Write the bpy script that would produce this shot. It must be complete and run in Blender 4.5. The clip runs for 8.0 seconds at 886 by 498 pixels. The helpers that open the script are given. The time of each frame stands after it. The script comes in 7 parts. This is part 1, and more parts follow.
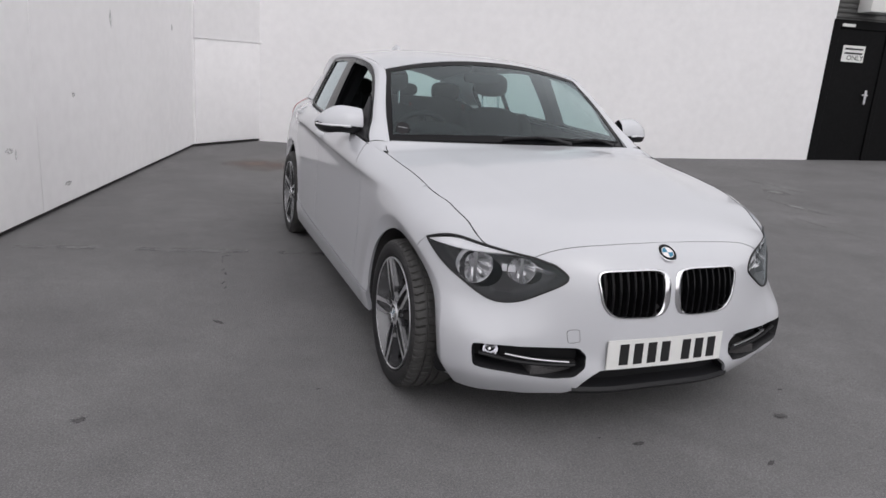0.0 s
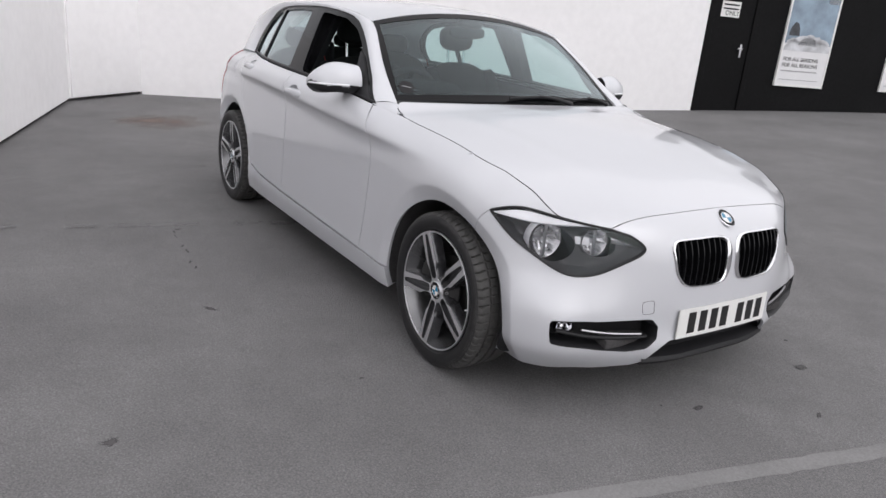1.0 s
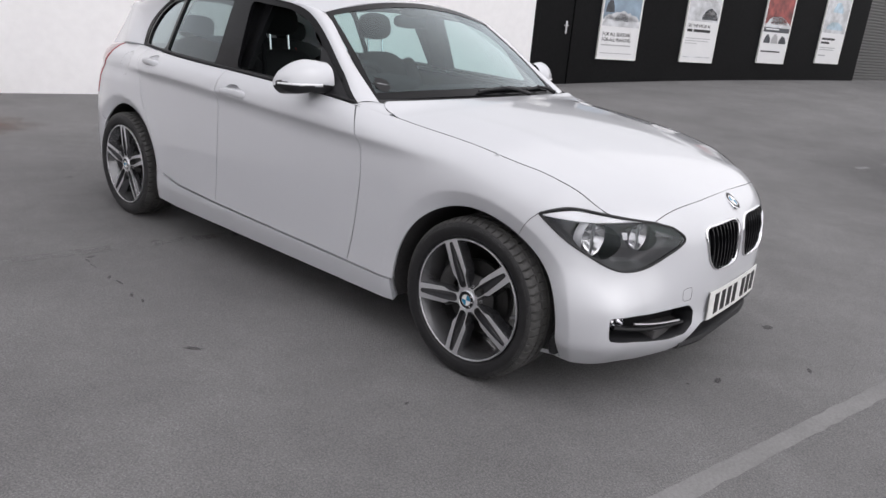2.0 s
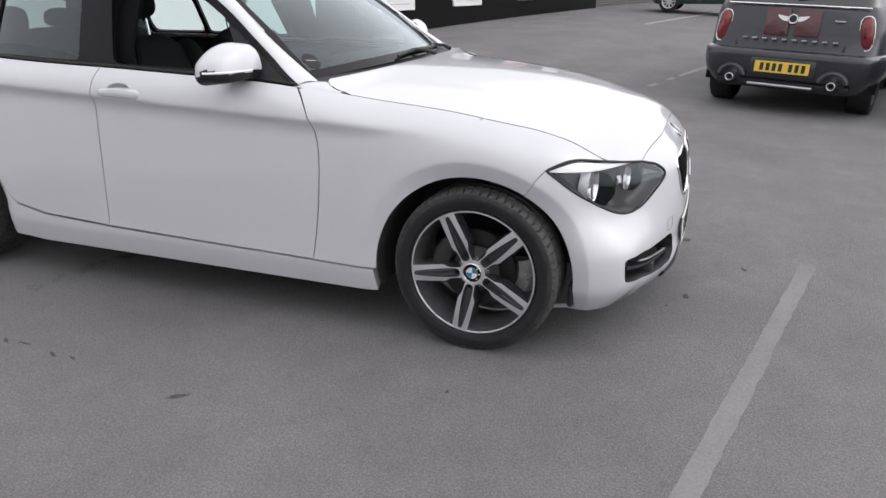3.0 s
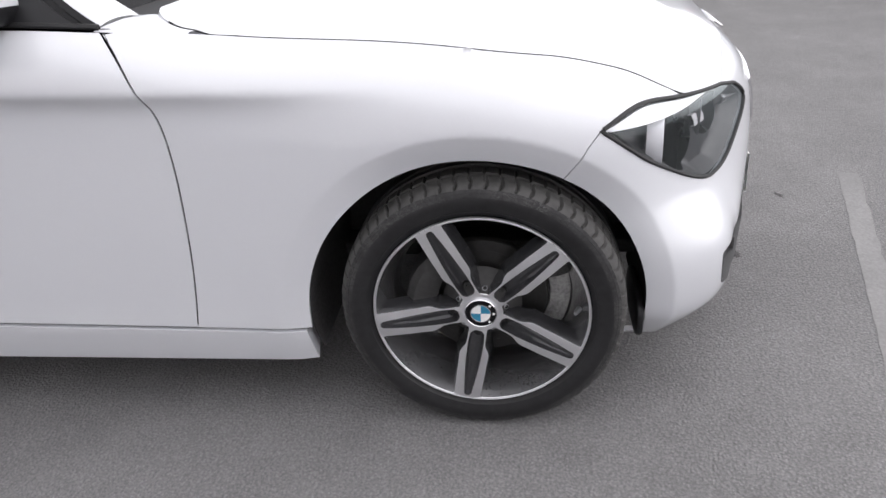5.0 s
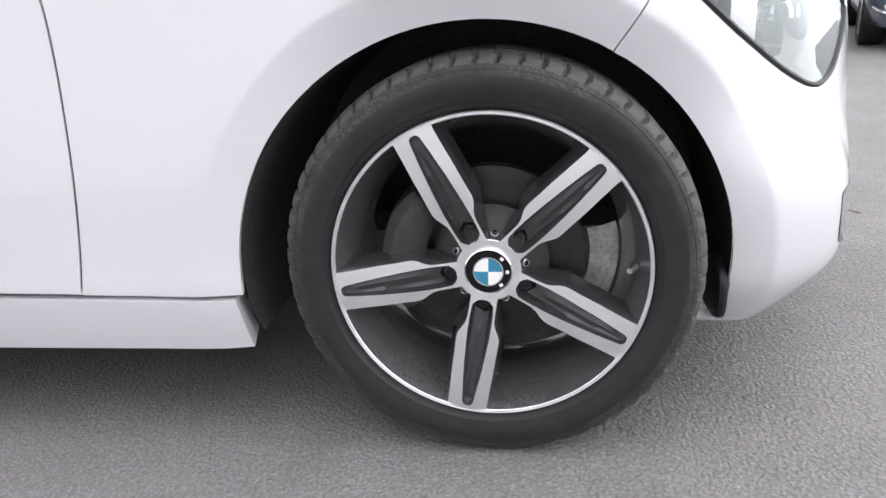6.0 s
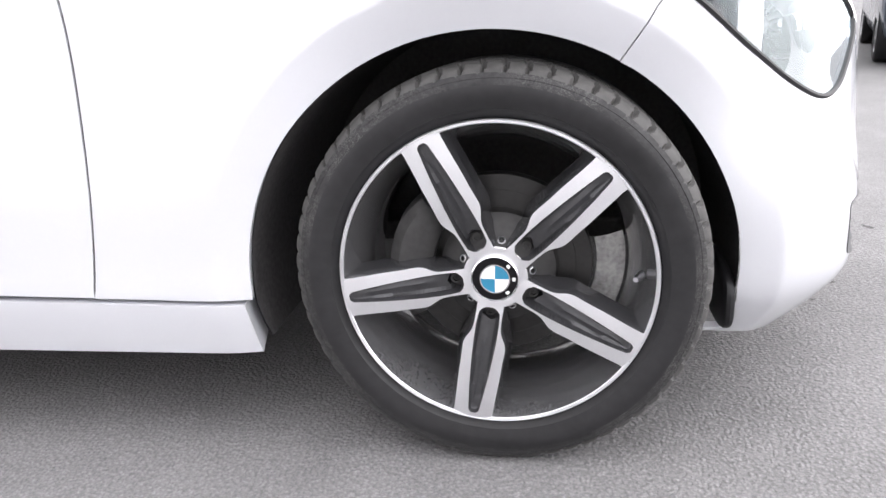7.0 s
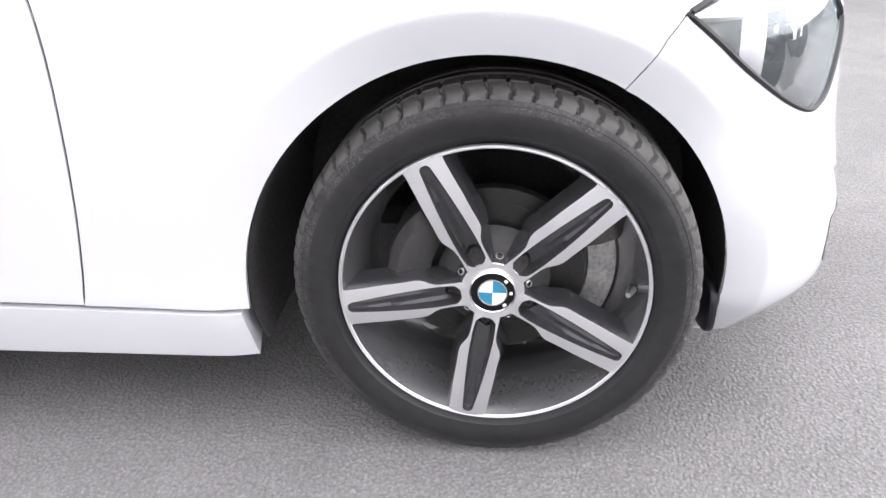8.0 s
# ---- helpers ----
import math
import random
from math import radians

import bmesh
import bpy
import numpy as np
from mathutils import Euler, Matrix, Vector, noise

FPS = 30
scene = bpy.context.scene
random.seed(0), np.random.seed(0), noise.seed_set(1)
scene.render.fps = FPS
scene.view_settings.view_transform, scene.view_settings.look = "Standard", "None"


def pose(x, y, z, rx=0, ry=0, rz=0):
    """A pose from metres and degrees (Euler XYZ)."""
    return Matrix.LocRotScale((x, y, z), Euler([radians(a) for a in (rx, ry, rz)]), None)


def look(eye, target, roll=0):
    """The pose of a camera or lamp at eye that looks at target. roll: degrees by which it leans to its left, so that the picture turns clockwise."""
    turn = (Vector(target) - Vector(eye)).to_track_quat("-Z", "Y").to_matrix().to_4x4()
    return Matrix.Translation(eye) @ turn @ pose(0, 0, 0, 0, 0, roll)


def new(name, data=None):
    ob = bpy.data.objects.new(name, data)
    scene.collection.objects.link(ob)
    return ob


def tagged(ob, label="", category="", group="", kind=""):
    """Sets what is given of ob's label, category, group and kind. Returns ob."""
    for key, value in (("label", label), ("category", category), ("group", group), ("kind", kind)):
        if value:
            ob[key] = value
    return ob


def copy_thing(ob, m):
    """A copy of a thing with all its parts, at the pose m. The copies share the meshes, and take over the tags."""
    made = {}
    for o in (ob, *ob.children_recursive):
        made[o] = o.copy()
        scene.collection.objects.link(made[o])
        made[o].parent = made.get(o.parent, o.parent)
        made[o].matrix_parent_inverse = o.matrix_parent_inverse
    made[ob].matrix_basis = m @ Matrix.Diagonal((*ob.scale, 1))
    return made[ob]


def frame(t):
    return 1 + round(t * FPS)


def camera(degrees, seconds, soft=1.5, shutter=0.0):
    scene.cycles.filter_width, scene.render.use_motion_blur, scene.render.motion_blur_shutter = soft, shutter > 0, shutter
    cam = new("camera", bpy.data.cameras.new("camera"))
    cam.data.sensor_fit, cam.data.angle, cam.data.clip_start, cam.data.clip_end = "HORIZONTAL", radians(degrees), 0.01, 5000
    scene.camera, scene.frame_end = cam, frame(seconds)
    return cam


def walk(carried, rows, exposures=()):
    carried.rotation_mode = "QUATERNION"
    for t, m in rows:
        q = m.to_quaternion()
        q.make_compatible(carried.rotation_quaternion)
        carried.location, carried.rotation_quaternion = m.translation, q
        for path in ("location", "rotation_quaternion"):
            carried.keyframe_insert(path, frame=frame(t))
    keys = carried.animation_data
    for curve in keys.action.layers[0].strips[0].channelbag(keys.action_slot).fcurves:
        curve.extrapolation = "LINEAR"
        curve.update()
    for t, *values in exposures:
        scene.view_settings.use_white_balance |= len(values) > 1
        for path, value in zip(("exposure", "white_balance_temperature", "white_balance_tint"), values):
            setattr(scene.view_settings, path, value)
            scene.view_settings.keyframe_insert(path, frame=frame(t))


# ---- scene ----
cam = camera(65.0, 8.0)
SKY, SUN = 0.143, 0.95
PATH = [
    (0, (-1.708, -2.616, 1.329), (-0.982, -0.822, 0.821), 4.1),
    (0.5, (-1.979, -2.413, 1.295), (-1.092, -0.721, 0.702), 5.3),
    (1, (-2.258, -2.107, 1.307), (-1.192, -0.530, 0.694), 5.2),
    (1.2, (-2.387, -1.998, 1.279), (-1.217, -0.479, 0.713), 5.6),
    (2.3, (-2.878, -1.233, 1.318), (-1.315, -0.165, 0.674), 3.6),
    (2.5, (-2.951, -1.082, 1.295), (-1.309, -0.127, 0.669), 2.6),
    (3, (-3.045, -0.735, 1.3), (-1.303, -0.063, 0.583), -0.5),
    (3.5, (-2.954, -0.456, 1.308), (-1.146, 0.012, 0.592), -3.3),
    (4, (-2.801, -0.251, 1.312), (-0.971, 0.042, 0.56), -3.6),
    (4.2, (-2.703, -0.187, 1.292), (-0.886, 0.072, 0.498), -4.5),
    (5.3, (-1.892, -0.11, 1.059), (-0.2, 0.192, 0.038), -5.6),
    (5.5, (-1.83, -0.082, 0.923), (-0.115, 0.2, -0.067), -5.1),
    (6, (-1.787, -0.093, 0.708), (0.062, 0.218, 0.01), -4.3),
    (6.5, (-1.8, -0.106, 0.699), (0.059, 0.24, 0.047), -4.3),
    (7, (-1.798, -0.103, 0.699), (0.06, 0.245, 0.045), -4.1),
    (7.5, (-1.761, -0.071, 0.676), (0.095, 0.237, -0.003), -3.2),
    (8, (-1.749, -0.031, 0.867), (0.009, 0.171, -0.064), -2.5),
]
EXPOSURES = [(t, stops, 6400, 13) for t, stops in ((0, -0.10), (0.5, 0.06), (1, 0.18), (1.2, 0.20), (2.3, 0.24), (2.5, 0.27), (3, 0.42), (3.5, 0.52), (4, 0.5), (4.2, 0.55), (5.3, 0.85), (5.5, 0.95), (6, 1.38), (6.5, 1.62), (7, 1.80), (7.5, 1.84), (8, 1.84))]
walk(cam, [(t, look(eye, target, roll)) for t, eye, target, roll in PATH], EXPOSURES)

# ---- sky, light and exposure ----
world = bpy.data.worlds.new("overcast_sky")
scene.world = world
world.use_nodes = True
wn, wl = world.node_tree.nodes, world.node_tree.links
sky = wn.new("ShaderNodeTexSky")
sky.sky_type, sky.sun_disc = "NISHITA", False
sky.sun_elevation, sky.sun_rotation = radians(43), radians(171)
sky.dust_density, sky.air_density = 4.0, 1.0
grey = wn.new("ShaderNodeHueSaturation")
grey.inputs["Saturation"].default_value = 0.12
wl.new(sky.outputs[0], grey.inputs["Color"])
cloud = wn.new("ShaderNodeMix")
cloud.data_type = "RGBA"
cloud.inputs[0].default_value = 0.6
cloud.inputs[7].default_value = (6.0, 6.0, 6.1, 1)
wl.new(grey.outputs[0], cloud.inputs[6])
wl.new(cloud.outputs[2], wn["Background"].inputs["Color"])
wn["Background"].inputs["Strength"].default_value = SKY
sun_data = bpy.data.lights.new("sun", "SUN")
sun_data.energy, sun_data.angle, sun_data.color = SUN, radians(165), (1.0, 0.97, 0.94)
sun = new("sun", sun_data)
sun.matrix_world = look((1.3, -8.2, 7.8), (0, 0, 0))


# ---- materials ----
def material(name, colour, rough=0.5, metal=0.0, coat=0.0, spread=0.12, grain=40.0, bump=0.0, broad=2.5, spec=0.5, stain=0.0):
    """A surface with variation at two scales (grain and broad stains) and fine relief."""
    m = bpy.data.materials.new(name)
    m.use_nodes = True
    nt = m.node_tree
    nodes, links = nt.nodes, nt.links
    b = nodes["Principled BSDF"]
    b.inputs["Metallic"].default_value = metal
    b.inputs["Coat Weight"].default_value = coat
    b.inputs["Coat Roughness"].default_value = 0.04
    b.inputs["Specular IOR Level"].default_value = spec
    geo = nodes.new("ShaderNodeTexCoord")
    fine = nodes.new("ShaderNodeTexNoise")
    fine.inputs["Scale"].default_value, fine.inputs["Detail"].default_value = grain, 6
    wide = nodes.new("ShaderNodeTexNoise")
    wide.inputs["Scale"].default_value, wide.inputs["Detail"].default_value = broad, 4
    for n in (fine, wide):
        links.new(geo.outputs["Object"], n.inputs["Vector"])
    mix = nodes.new("ShaderNodeMath")
    mix.operation = "ADD"
    links.new(fine.outputs["Fac"], mix.inputs[0])
    links.new(wide.outputs["Fac"], mix.inputs[1])
    ramp = nodes.new("ShaderNodeMapRange")
    ramp.inputs["From Min"].default_value, ramp.inputs["From Max"].default_value = 0.7, 1.3
    ramp.inputs["To Min"].default_value, ramp.inputs["To Max"].default_value = 1 - spread, 1 + spread
    links.new(mix.outputs[0], ramp.inputs["Value"])
    tint = nodes.new("ShaderNodeMix")
    tint.data_type, tint.blend_type = "RGBA", "MULTIPLY"
    tint.inputs[0].default_value = 1.0
    tint.inputs[6].default_value = (*colour, 1)
    links.new(ramp.outputs[0], tint.inputs[7])
    links.new(tint.outputs[2], b.inputs["Base Color"])
    rr = nodes.new("ShaderNodeMapRange")
    rr.inputs["To Min"].default_value, rr.inputs["To Max"].default_value = max(rough - 0.06, 0.01), min(rough + 0.06, 1)
    links.new(wide.outputs["Fac"], rr.inputs["Value"])
    links.new(rr.outputs[0], b.inputs["Roughness"])
    if bump:
        bp = nodes.new("ShaderNodeBump")
        bp.inputs["Strength"].default_value, bp.inputs["Distance"].default_value = 0.6, bump
        links.new(fine.outputs["Fac"], bp.inputs["Height"])
        links.new(bp.outputs[0], b.inputs["Normal"])
    return m


def glass(name, tint, gloss=1.0):
    """Thin glass: tinted, clear from both sides, with a mirror-like gloss that grows towards the edge."""
    m = bpy.data.materials.new(name)
    m.use_nodes = True
    nodes, links = m.node_tree.nodes, m.node_tree.links
    nodes.remove(nodes["Principled BSDF"])
    clear = nodes.new("ShaderNodeBsdfTransparent")
    clear.inputs[0].default_value = (*tint, 1)
    shine = nodes.new("ShaderNodeBsdfGlossy")
    shine.inputs["Roughness"].default_value = 0.01
    shine.inputs["Color"].default_value = (0.88, 0.97, 1.0, 1)
    facing = nodes.new("ShaderNodeLayerWeight")
    steep = nodes.new("ShaderNodeMath")
    steep.operation = "POWER"
    steep.inputs[1].default_value = 3.5
    links.new(facing.outputs["Facing"], steep.inputs[0])
    more = nodes.new("ShaderNodeMath")
    more.operation, more.use_clamp = "MULTIPLY_ADD", True
    more.inputs[1].default_value, more.inputs[2].default_value = 1.15, 0.06 * gloss
    links.new(steep.outputs[0], more.inputs[0])
    mix = nodes.new("ShaderNodeMixShader")
    links.new(more.outputs[0], mix.inputs[0])
    links.new(clear.outputs[0], mix.inputs[1])
    links.new(shine.outputs[0], mix.inputs[2])
    links.new(mix.outputs[0], nodes["Material Output"].inputs[0])
    return m


PAINT = material("white_car_paint", (0.592, 0.600, 0.629), 0.32, coat=1.0, spread=0.012, grain=300, broad=1.5)
PAINT.node_tree.nodes["Principled BSDF"].inputs["Coat Roughness"].default_value = 0.045
SEAM = material("shaded_panel_joint", (0.16, 0.16, 0.165), 0.6, spread=0.1)
BLACK = material("black_plastic", (0.012, 0.012, 0.0135), 0.45, spread=0.15, grain=400, bump=0.0002, spec=0.3)
GLOSSBLACK = material("gloss_black", (0.006, 0.006, 0.007), 0.16, spread=0.1, spec=0.2)
LINER = material("felt_liner", (0.058, 0.056, 0.057), 0.95, spread=0.3, grain=120, bump=0.002, spec=0.1)
RUBBER = material("tyre_rubber", (0.0138, 0.0135, 0.0147), 0.50, spread=0.35, grain=55, broad=7, bump=0.0004, spec=0.38)
WORNTREAD = material("worn_tyre_tread", (0.056, 0.0545, 0.053), 0.7, spread=0.28, grain=70, broad=9, bump=0.0004)
SCUFFED = material("scuffed_tyre_shoulder", (0.026, 0.0255, 0.0265), 0.6, spread=0.40, grain=160, broad=30, bump=0.0009, spec=0.3)


def scratched(m, colour, scale, width, low, high):
    """Thin pale scratches in patches over a surface."""
    nodes, links = m.node_tree.nodes, m.node_tree.links
    b = nodes["Principled BSDF"]
    was = b.inputs["Base Color"].links[0].from_socket
    co = nodes.new("ShaderNodeTexCoord")
    warp = nodes.new("ShaderNodeTexNoise")
    warp.inputs["Scale"].default_value, warp.inputs["Detail"].default_value = scale * 0.7, 4
    links.new(co.outputs["Object"], warp.inputs["Vector"])
    add = nodes.new("ShaderNodeVectorMath")
    add.operation = "MULTIPLY_ADD"
    add.inputs[1].default_value = (0.05, 0.05, 0.05)
    links.new(warp.outputs["Color"], add.inputs[0])
    links.new(co.outputs["Object"], add.inputs[2])
    cell = nodes.new("ShaderNodeTexVoronoi")
    cell.feature = "DISTANCE_TO_EDGE"
    cell.inputs["Scale"].default_value = scale
    links.new(add.outputs[0], cell.inputs["Vector"])
    thin = nodes.new("ShaderNodeMapRange")
    for key, val in (("From Min", 0.0), ("From Max", width), ("To Min", 1.0), ("To Max", 0.0)):
        thin.inputs[key].default_value = val
    links.new(cell.outputs["Distance"], thin.inputs["Value"])
    area = nodes.new("ShaderNodeTexNoise")
    area.inputs["Scale"].default_value, area.inputs["Detail"].default_value = 11.0, 3
    links.new(co.outputs["Object"], area.inputs["Vector"])
    where = nodes.new("ShaderNodeMapRange")
    for key, val in (("From Min", low), ("From Max", high), ("To Min", 0.0), ("To Max", 0.9)):
        where.inputs[key].default_value = val
    links.new(area.outputs["Fac"], where.inputs["Value"])
    both = nodes.new("ShaderNodeMath")
    both.operation = "MULTIPLY"
    links.new(thin.outputs[0], both.inputs[0])
    links.new(where.outputs[0], both.inputs[1])
    mix = nodes.new("ShaderNodeMix")
    mix.data_type = "RGBA"
    mix.inputs[7].default_value = (*colour, 1)
    links.new(both.outputs[0], mix.inputs[0])
    links.new(was, mix.inputs[6])
    links.new(mix.outputs[2], b.inputs["Base Color"])


scratched(SCUFFED, (0.11, 0.107, 0.104), 120.0, 0.07, 0.46, 0.60)
SEAL = material("rubber_seal", (0.01, 0.01, 0.011), 0.6, spread=0.2)
CHROME = material("chrome", (0.82, 0.82, 0.84), 0.08, metal=1.0, spread=0.02)
LAMPCHROME = material("bright_reflector_metal", (0.78, 0.78, 0.79), 0.24, metal=1.0, spread=0.03, grain=90, broad=40)
CASTALLOY = material("dirty_cast_alloy", (0.33, 0.325, 0.32), 0.7, metal=0.25, spread=0.45, grain=130, broad=20, bump=0.0012)
SATIN = material("satin_silver", (0.55, 0.55, 0.57), 0.3, metal=1.0, spread=0.05)
MACHINED = material("machined_alloy", (0.74, 0.74, 0.76), 0.42, metal=1.0, spread=0.05, grain=500, broad=14)
GUNMETAL = material("dark_grey_alloy_paint", (0.075, 0.075, 0.080), 0.24, metal=0.6, coat=1.0, spread=0.12, grain=300, broad=9)
BARREL = material("grey_wheel_barrel_paint", (0.175, 0.175, 0.181), 0.22, metal=0.65, coat=1.0, spread=0.12, grain=200, broad=8)
POCKET = material("dark_spoke_pocket_paint", (0.052, 0.052, 0.056), 0.34, metal=0.3, coat=0.35, spread=0.15, grain=200, broad=20)
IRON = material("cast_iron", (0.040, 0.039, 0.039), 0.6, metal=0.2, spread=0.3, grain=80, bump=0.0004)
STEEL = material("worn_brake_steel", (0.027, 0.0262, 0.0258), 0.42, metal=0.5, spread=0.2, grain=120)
WHITEPLASTIC = material("white_reflective_sheet", (0.78, 0.78, 0.76), 0.35, spread=0.03)
YELLOWPLATE = material("yellow_reflective_sheet", (0.72, 0.50, 0.06), 0.35, spread=0.04)
INK = material("black_ink", (0.012, 0.012, 0.013), 0.45, spread=0.1)
BLUE = material("blue_enamel", (0.02, 0.20, 0.34), 0.15, coat=1.0, spread=0.03)
WHITEENAMEL = material("white_enamel", (0.80, 0.80, 0.80), 0.15, coat=1.0, spread=0.02)
LAMPGREY = material("dark_grey_lamp_plastic", (0.026, 0.026, 0.028), 0.32, spread=0.1)
LAMPWHITE = material("pale_lamp_bar", (0.90, 0.90, 0.92), 0.30, metal=0.0, spread=0.03, coat=0.5)
LAMPBAR = material("frosted_lamp_bar", (0.62, 0.62, 0.64), 0.35, metal=0.2, spread=0.06, grain=60, broad=25)
RED = material("red_lamp_plastic", (0.34, 0.014, 0.02), 0.12, coat=1.0, spread=0.1)
FABRIC = material("black_seat_fabric", (0.012, 0.012, 0.013), 0.9, spread=0.3, grain=260, bump=0.0008)
TRIMGREY = material("dark_cabin_plastic", (0.012, 0.0125, 0.014), 0.85, spread=0.15, grain=200, bump=0.0004, spec=0.12)
HEADLINER = material("grey_headliner", (0.30, 0.30, 0.29), 0.9, spread=0.06)
REDTHREAD = material("red_stitching", (0.35, 0.02, 0.02), 0.7)
WINDSCREEN = glass("windscreen_glass", (0.60, 0.74, 0.735), 0.85)
SIDEGLASS = glass("side_window_glass", (0.74, 0.87, 0.84), 1.3)
# left rear panes: tint deepened to stand in for the dim view behind
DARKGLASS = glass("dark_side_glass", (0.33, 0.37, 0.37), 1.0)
LENS = glass("clear_lamp_lens", (0.93, 0.93, 0.94), 0.45)


# ---- mesh helpers ----
def thing(name, label, category, m=None, group="", kind=""):
    ob = new(name)
    ob.empty_display_size = 0.1
    if m is not None:
        ob.matrix_world = m
    return tagged(ob, label, category, group, kind)


def part(name, data, mats, parent=None, label="", smooth_faces=True):
    """One mesh object out of a bmesh or a mesh, under its thing or part."""
    if isinstance(data, bmesh.types.BMesh):
        me = bpy.data.meshes.new(name)
        data.normal_update()
        data.to_mesh(me)
        data.free()
        if smooth_faces:
            me.polygons.foreach_set("use_smooth", [True] * len(me.polygons))
            me.set_sharp_from_angle(angle=radians(38))
    else:
        me = data
    for mt in (mats if isinstance(mats, (list, tuple)) else [mats]):
        me.materials.append(mt)
    ob = new(name, me)
    ob.parent = parent
    if label:
        ob["label"] = label
    return ob


def box(bm, x0, x1, y0, y1, z0, z1, bevel=0.0, m=None, segs=2, mat=0):
    made = bmesh.ops.create_cube(bm, size=1)["verts"]
    for v in made:
        v.co = Vector(((x0 + x1) / 2 + v.co.x * (x1 - x0), (y0 + y1) / 2 + v.co.y * (y1 - y0), (z0 + z1) / 2 + v.co.z * (z1 - z0)))
    faces = {f for v in made for f in v.link_faces}
    if bevel:
        out = bmesh.ops.bevel(bm, geom=list({e for v in made for e in v.link_edges}), offset=bevel, segments=segs, affect="EDGES", profile=0.6)
        made = list({v for f in out["faces"] for v in f.verts} | {v for v in made if v.is_valid})
        faces = {f for v in made for f in v.link_faces}
    for f in faces:
        f.material_index = mat
    if m is not None:
        for v in made:
            v.co = m @ v.co
    return bm


def revolve(bm, profile, n=48, axis="x", m=None, mat=0, shape=None):
    """Turns a profile of (radius, along) round an axis; shape(i, k, r, a) may change a ring's radius."""
    rings = []
    for k in range(n):
        t = 2 * math.pi * k / n
        row = []
        for i, (r, a) in enumerate(profile):
            if shape:
                r, a = shape(i, k, r, a)
            c, s = r * math.cos(t), r * math.sin(t)
            co = Vector((a, c, s)) if axis == "x" else Vector((c, a, s)) if axis == "y" else Vector((c, s, a))
            row.append(bm.verts.new(m @ co if m is not None else co))
        rings.append(row)
    for k in range(n):
        p, q = rings[k], rings[(k + 1) % n]
        for i in range(len(profile) - 1):
            f = bm.faces.new((p[i], p[i + 1], q[i + 1], q[i]))
            f.material_index = mat
    return bm


def tube(bm, pts, r, n=8, closed=False, mat=0, cap=True):
    """A round bar along a line of points."""
    pts = [Vector(p) for p in pts]
    rings, up = [], Vector((0, 0, 1))
    for i, p in enumerate(pts):
        a = pts[i - 1] if i or closed else p
        b = pts[(i + 1) % len(pts)] if i < len(pts) - 1 or closed else p
        d = (b - a).normalized()
        side = d.cross(up)
        if side.length < 0.05:
            side = d.cross(Vector((0, 1, 0)))
        side.normalize()
        top = side.cross(d)
        rad = r[i] if isinstance(r, (list, tuple)) else r
        rings.append([bm.verts.new(p + rad * (math.cos(2 * math.pi * k / n) * side + math.sin(2 * math.pi * k / n) * top)) for k in range(n)])
    for i in range(len(rings) - (0 if closed else 1)):
        p, q = rings[i], rings[(i + 1) % len(rings)]
        for k in range(n):
            bm.faces.new((p[k], p[(k + 1) % n], q[(k + 1) % n], q[k])).material_index = mat
    if cap and not closed:
        bm.faces.new(rings[0][::-1]).material_index = mat
        bm.faces.new(rings[-1]).material_index = mat
    return bm


def blob(bm, centre, size, power=2.6, n=24, m=24, mat=0, cut=None, turn=None):
    """A rounded block (a superellipsoid); cut drops what lies below that share of its height."""
    def f(c, e):
        return math.copysign(abs(c) ** e, c)
    e = 2 / power
    grid = []
    for i in range(m + 1):
        v = -math.pi / 2 + math.pi * i / m
        row = []
        for k in range(n):
            u = 2 * math.pi * k / n
            co = Vector((size[0] * f(math.cos(v), e) * f(math.cos(u), e), size[1] * f(math.cos(v), e) * f(math.sin(u), e), size[2] * f(math.sin(v), e)))
            if cut is not None:
                co.z = max(co.z, cut * size[2])
            co = (turn @ co if turn is not None else co) + Vector(centre)
            row.append(bm.verts.new(co))
        grid.append(row)
    for i in range(m):
        for k in range(n):
            bm.faces.new((grid[i][k], grid[i][(k + 1) % n], grid[i + 1][(k + 1) % n], grid[i + 1][k])).material_index = mat
    bmesh.ops.remove_doubles(bm, verts=[v for row in grid for v in row], dist=1e-5)
    return bm


def inside(poly, pts):
    """Which of the points lie in the polygon."""
    x, y = pts[:, 0], pts[:, 1]
    hit = np.zeros(len(pts), bool)
    for (x0, y0), (x1, y1) in zip(poly, np.roll(poly, -1, 0)):
        if y0 != y1:
            hit ^= ((y0 > y) != (y1 > y)) & (x < (x1 - x0) * (y - y0) / (y1 - y0) + x0)
    return hit


def rounded(pts, n=6, r=0.02):
    """A closed outline with its corners rounded off."""
    pts, out = [Vector(p) for p in pts], []
    for a, b, c in zip(pts[-1:] + pts[:-1], pts, pts[1:] + pts[:1]):
        d, e = min(r, (a - b).length / 2.2), min(r, (c - b).length / 2.2)
        p, q = b + (a - b).normalized() * d, b + (c - b).normalized() * e
        for i in range(n + 1):
            t = i / n
            out.append(tuple(p * (1 - t) ** 2 + b * 2 * t * (1 - t) + q * t * t))
    return out


def dense(poly, step):
    out = []
    for a, b in zip(poly, list(poly[1:]) + list(poly[:1])):
        a, b = np.array(a, float), np.array(b, float)
        k = max(1, int(np.ceil(np.linalg.norm(b - a) / step)))
        out += [tuple(a + (b - a) * i / k) for i in range(k)]
    return np.array(out)


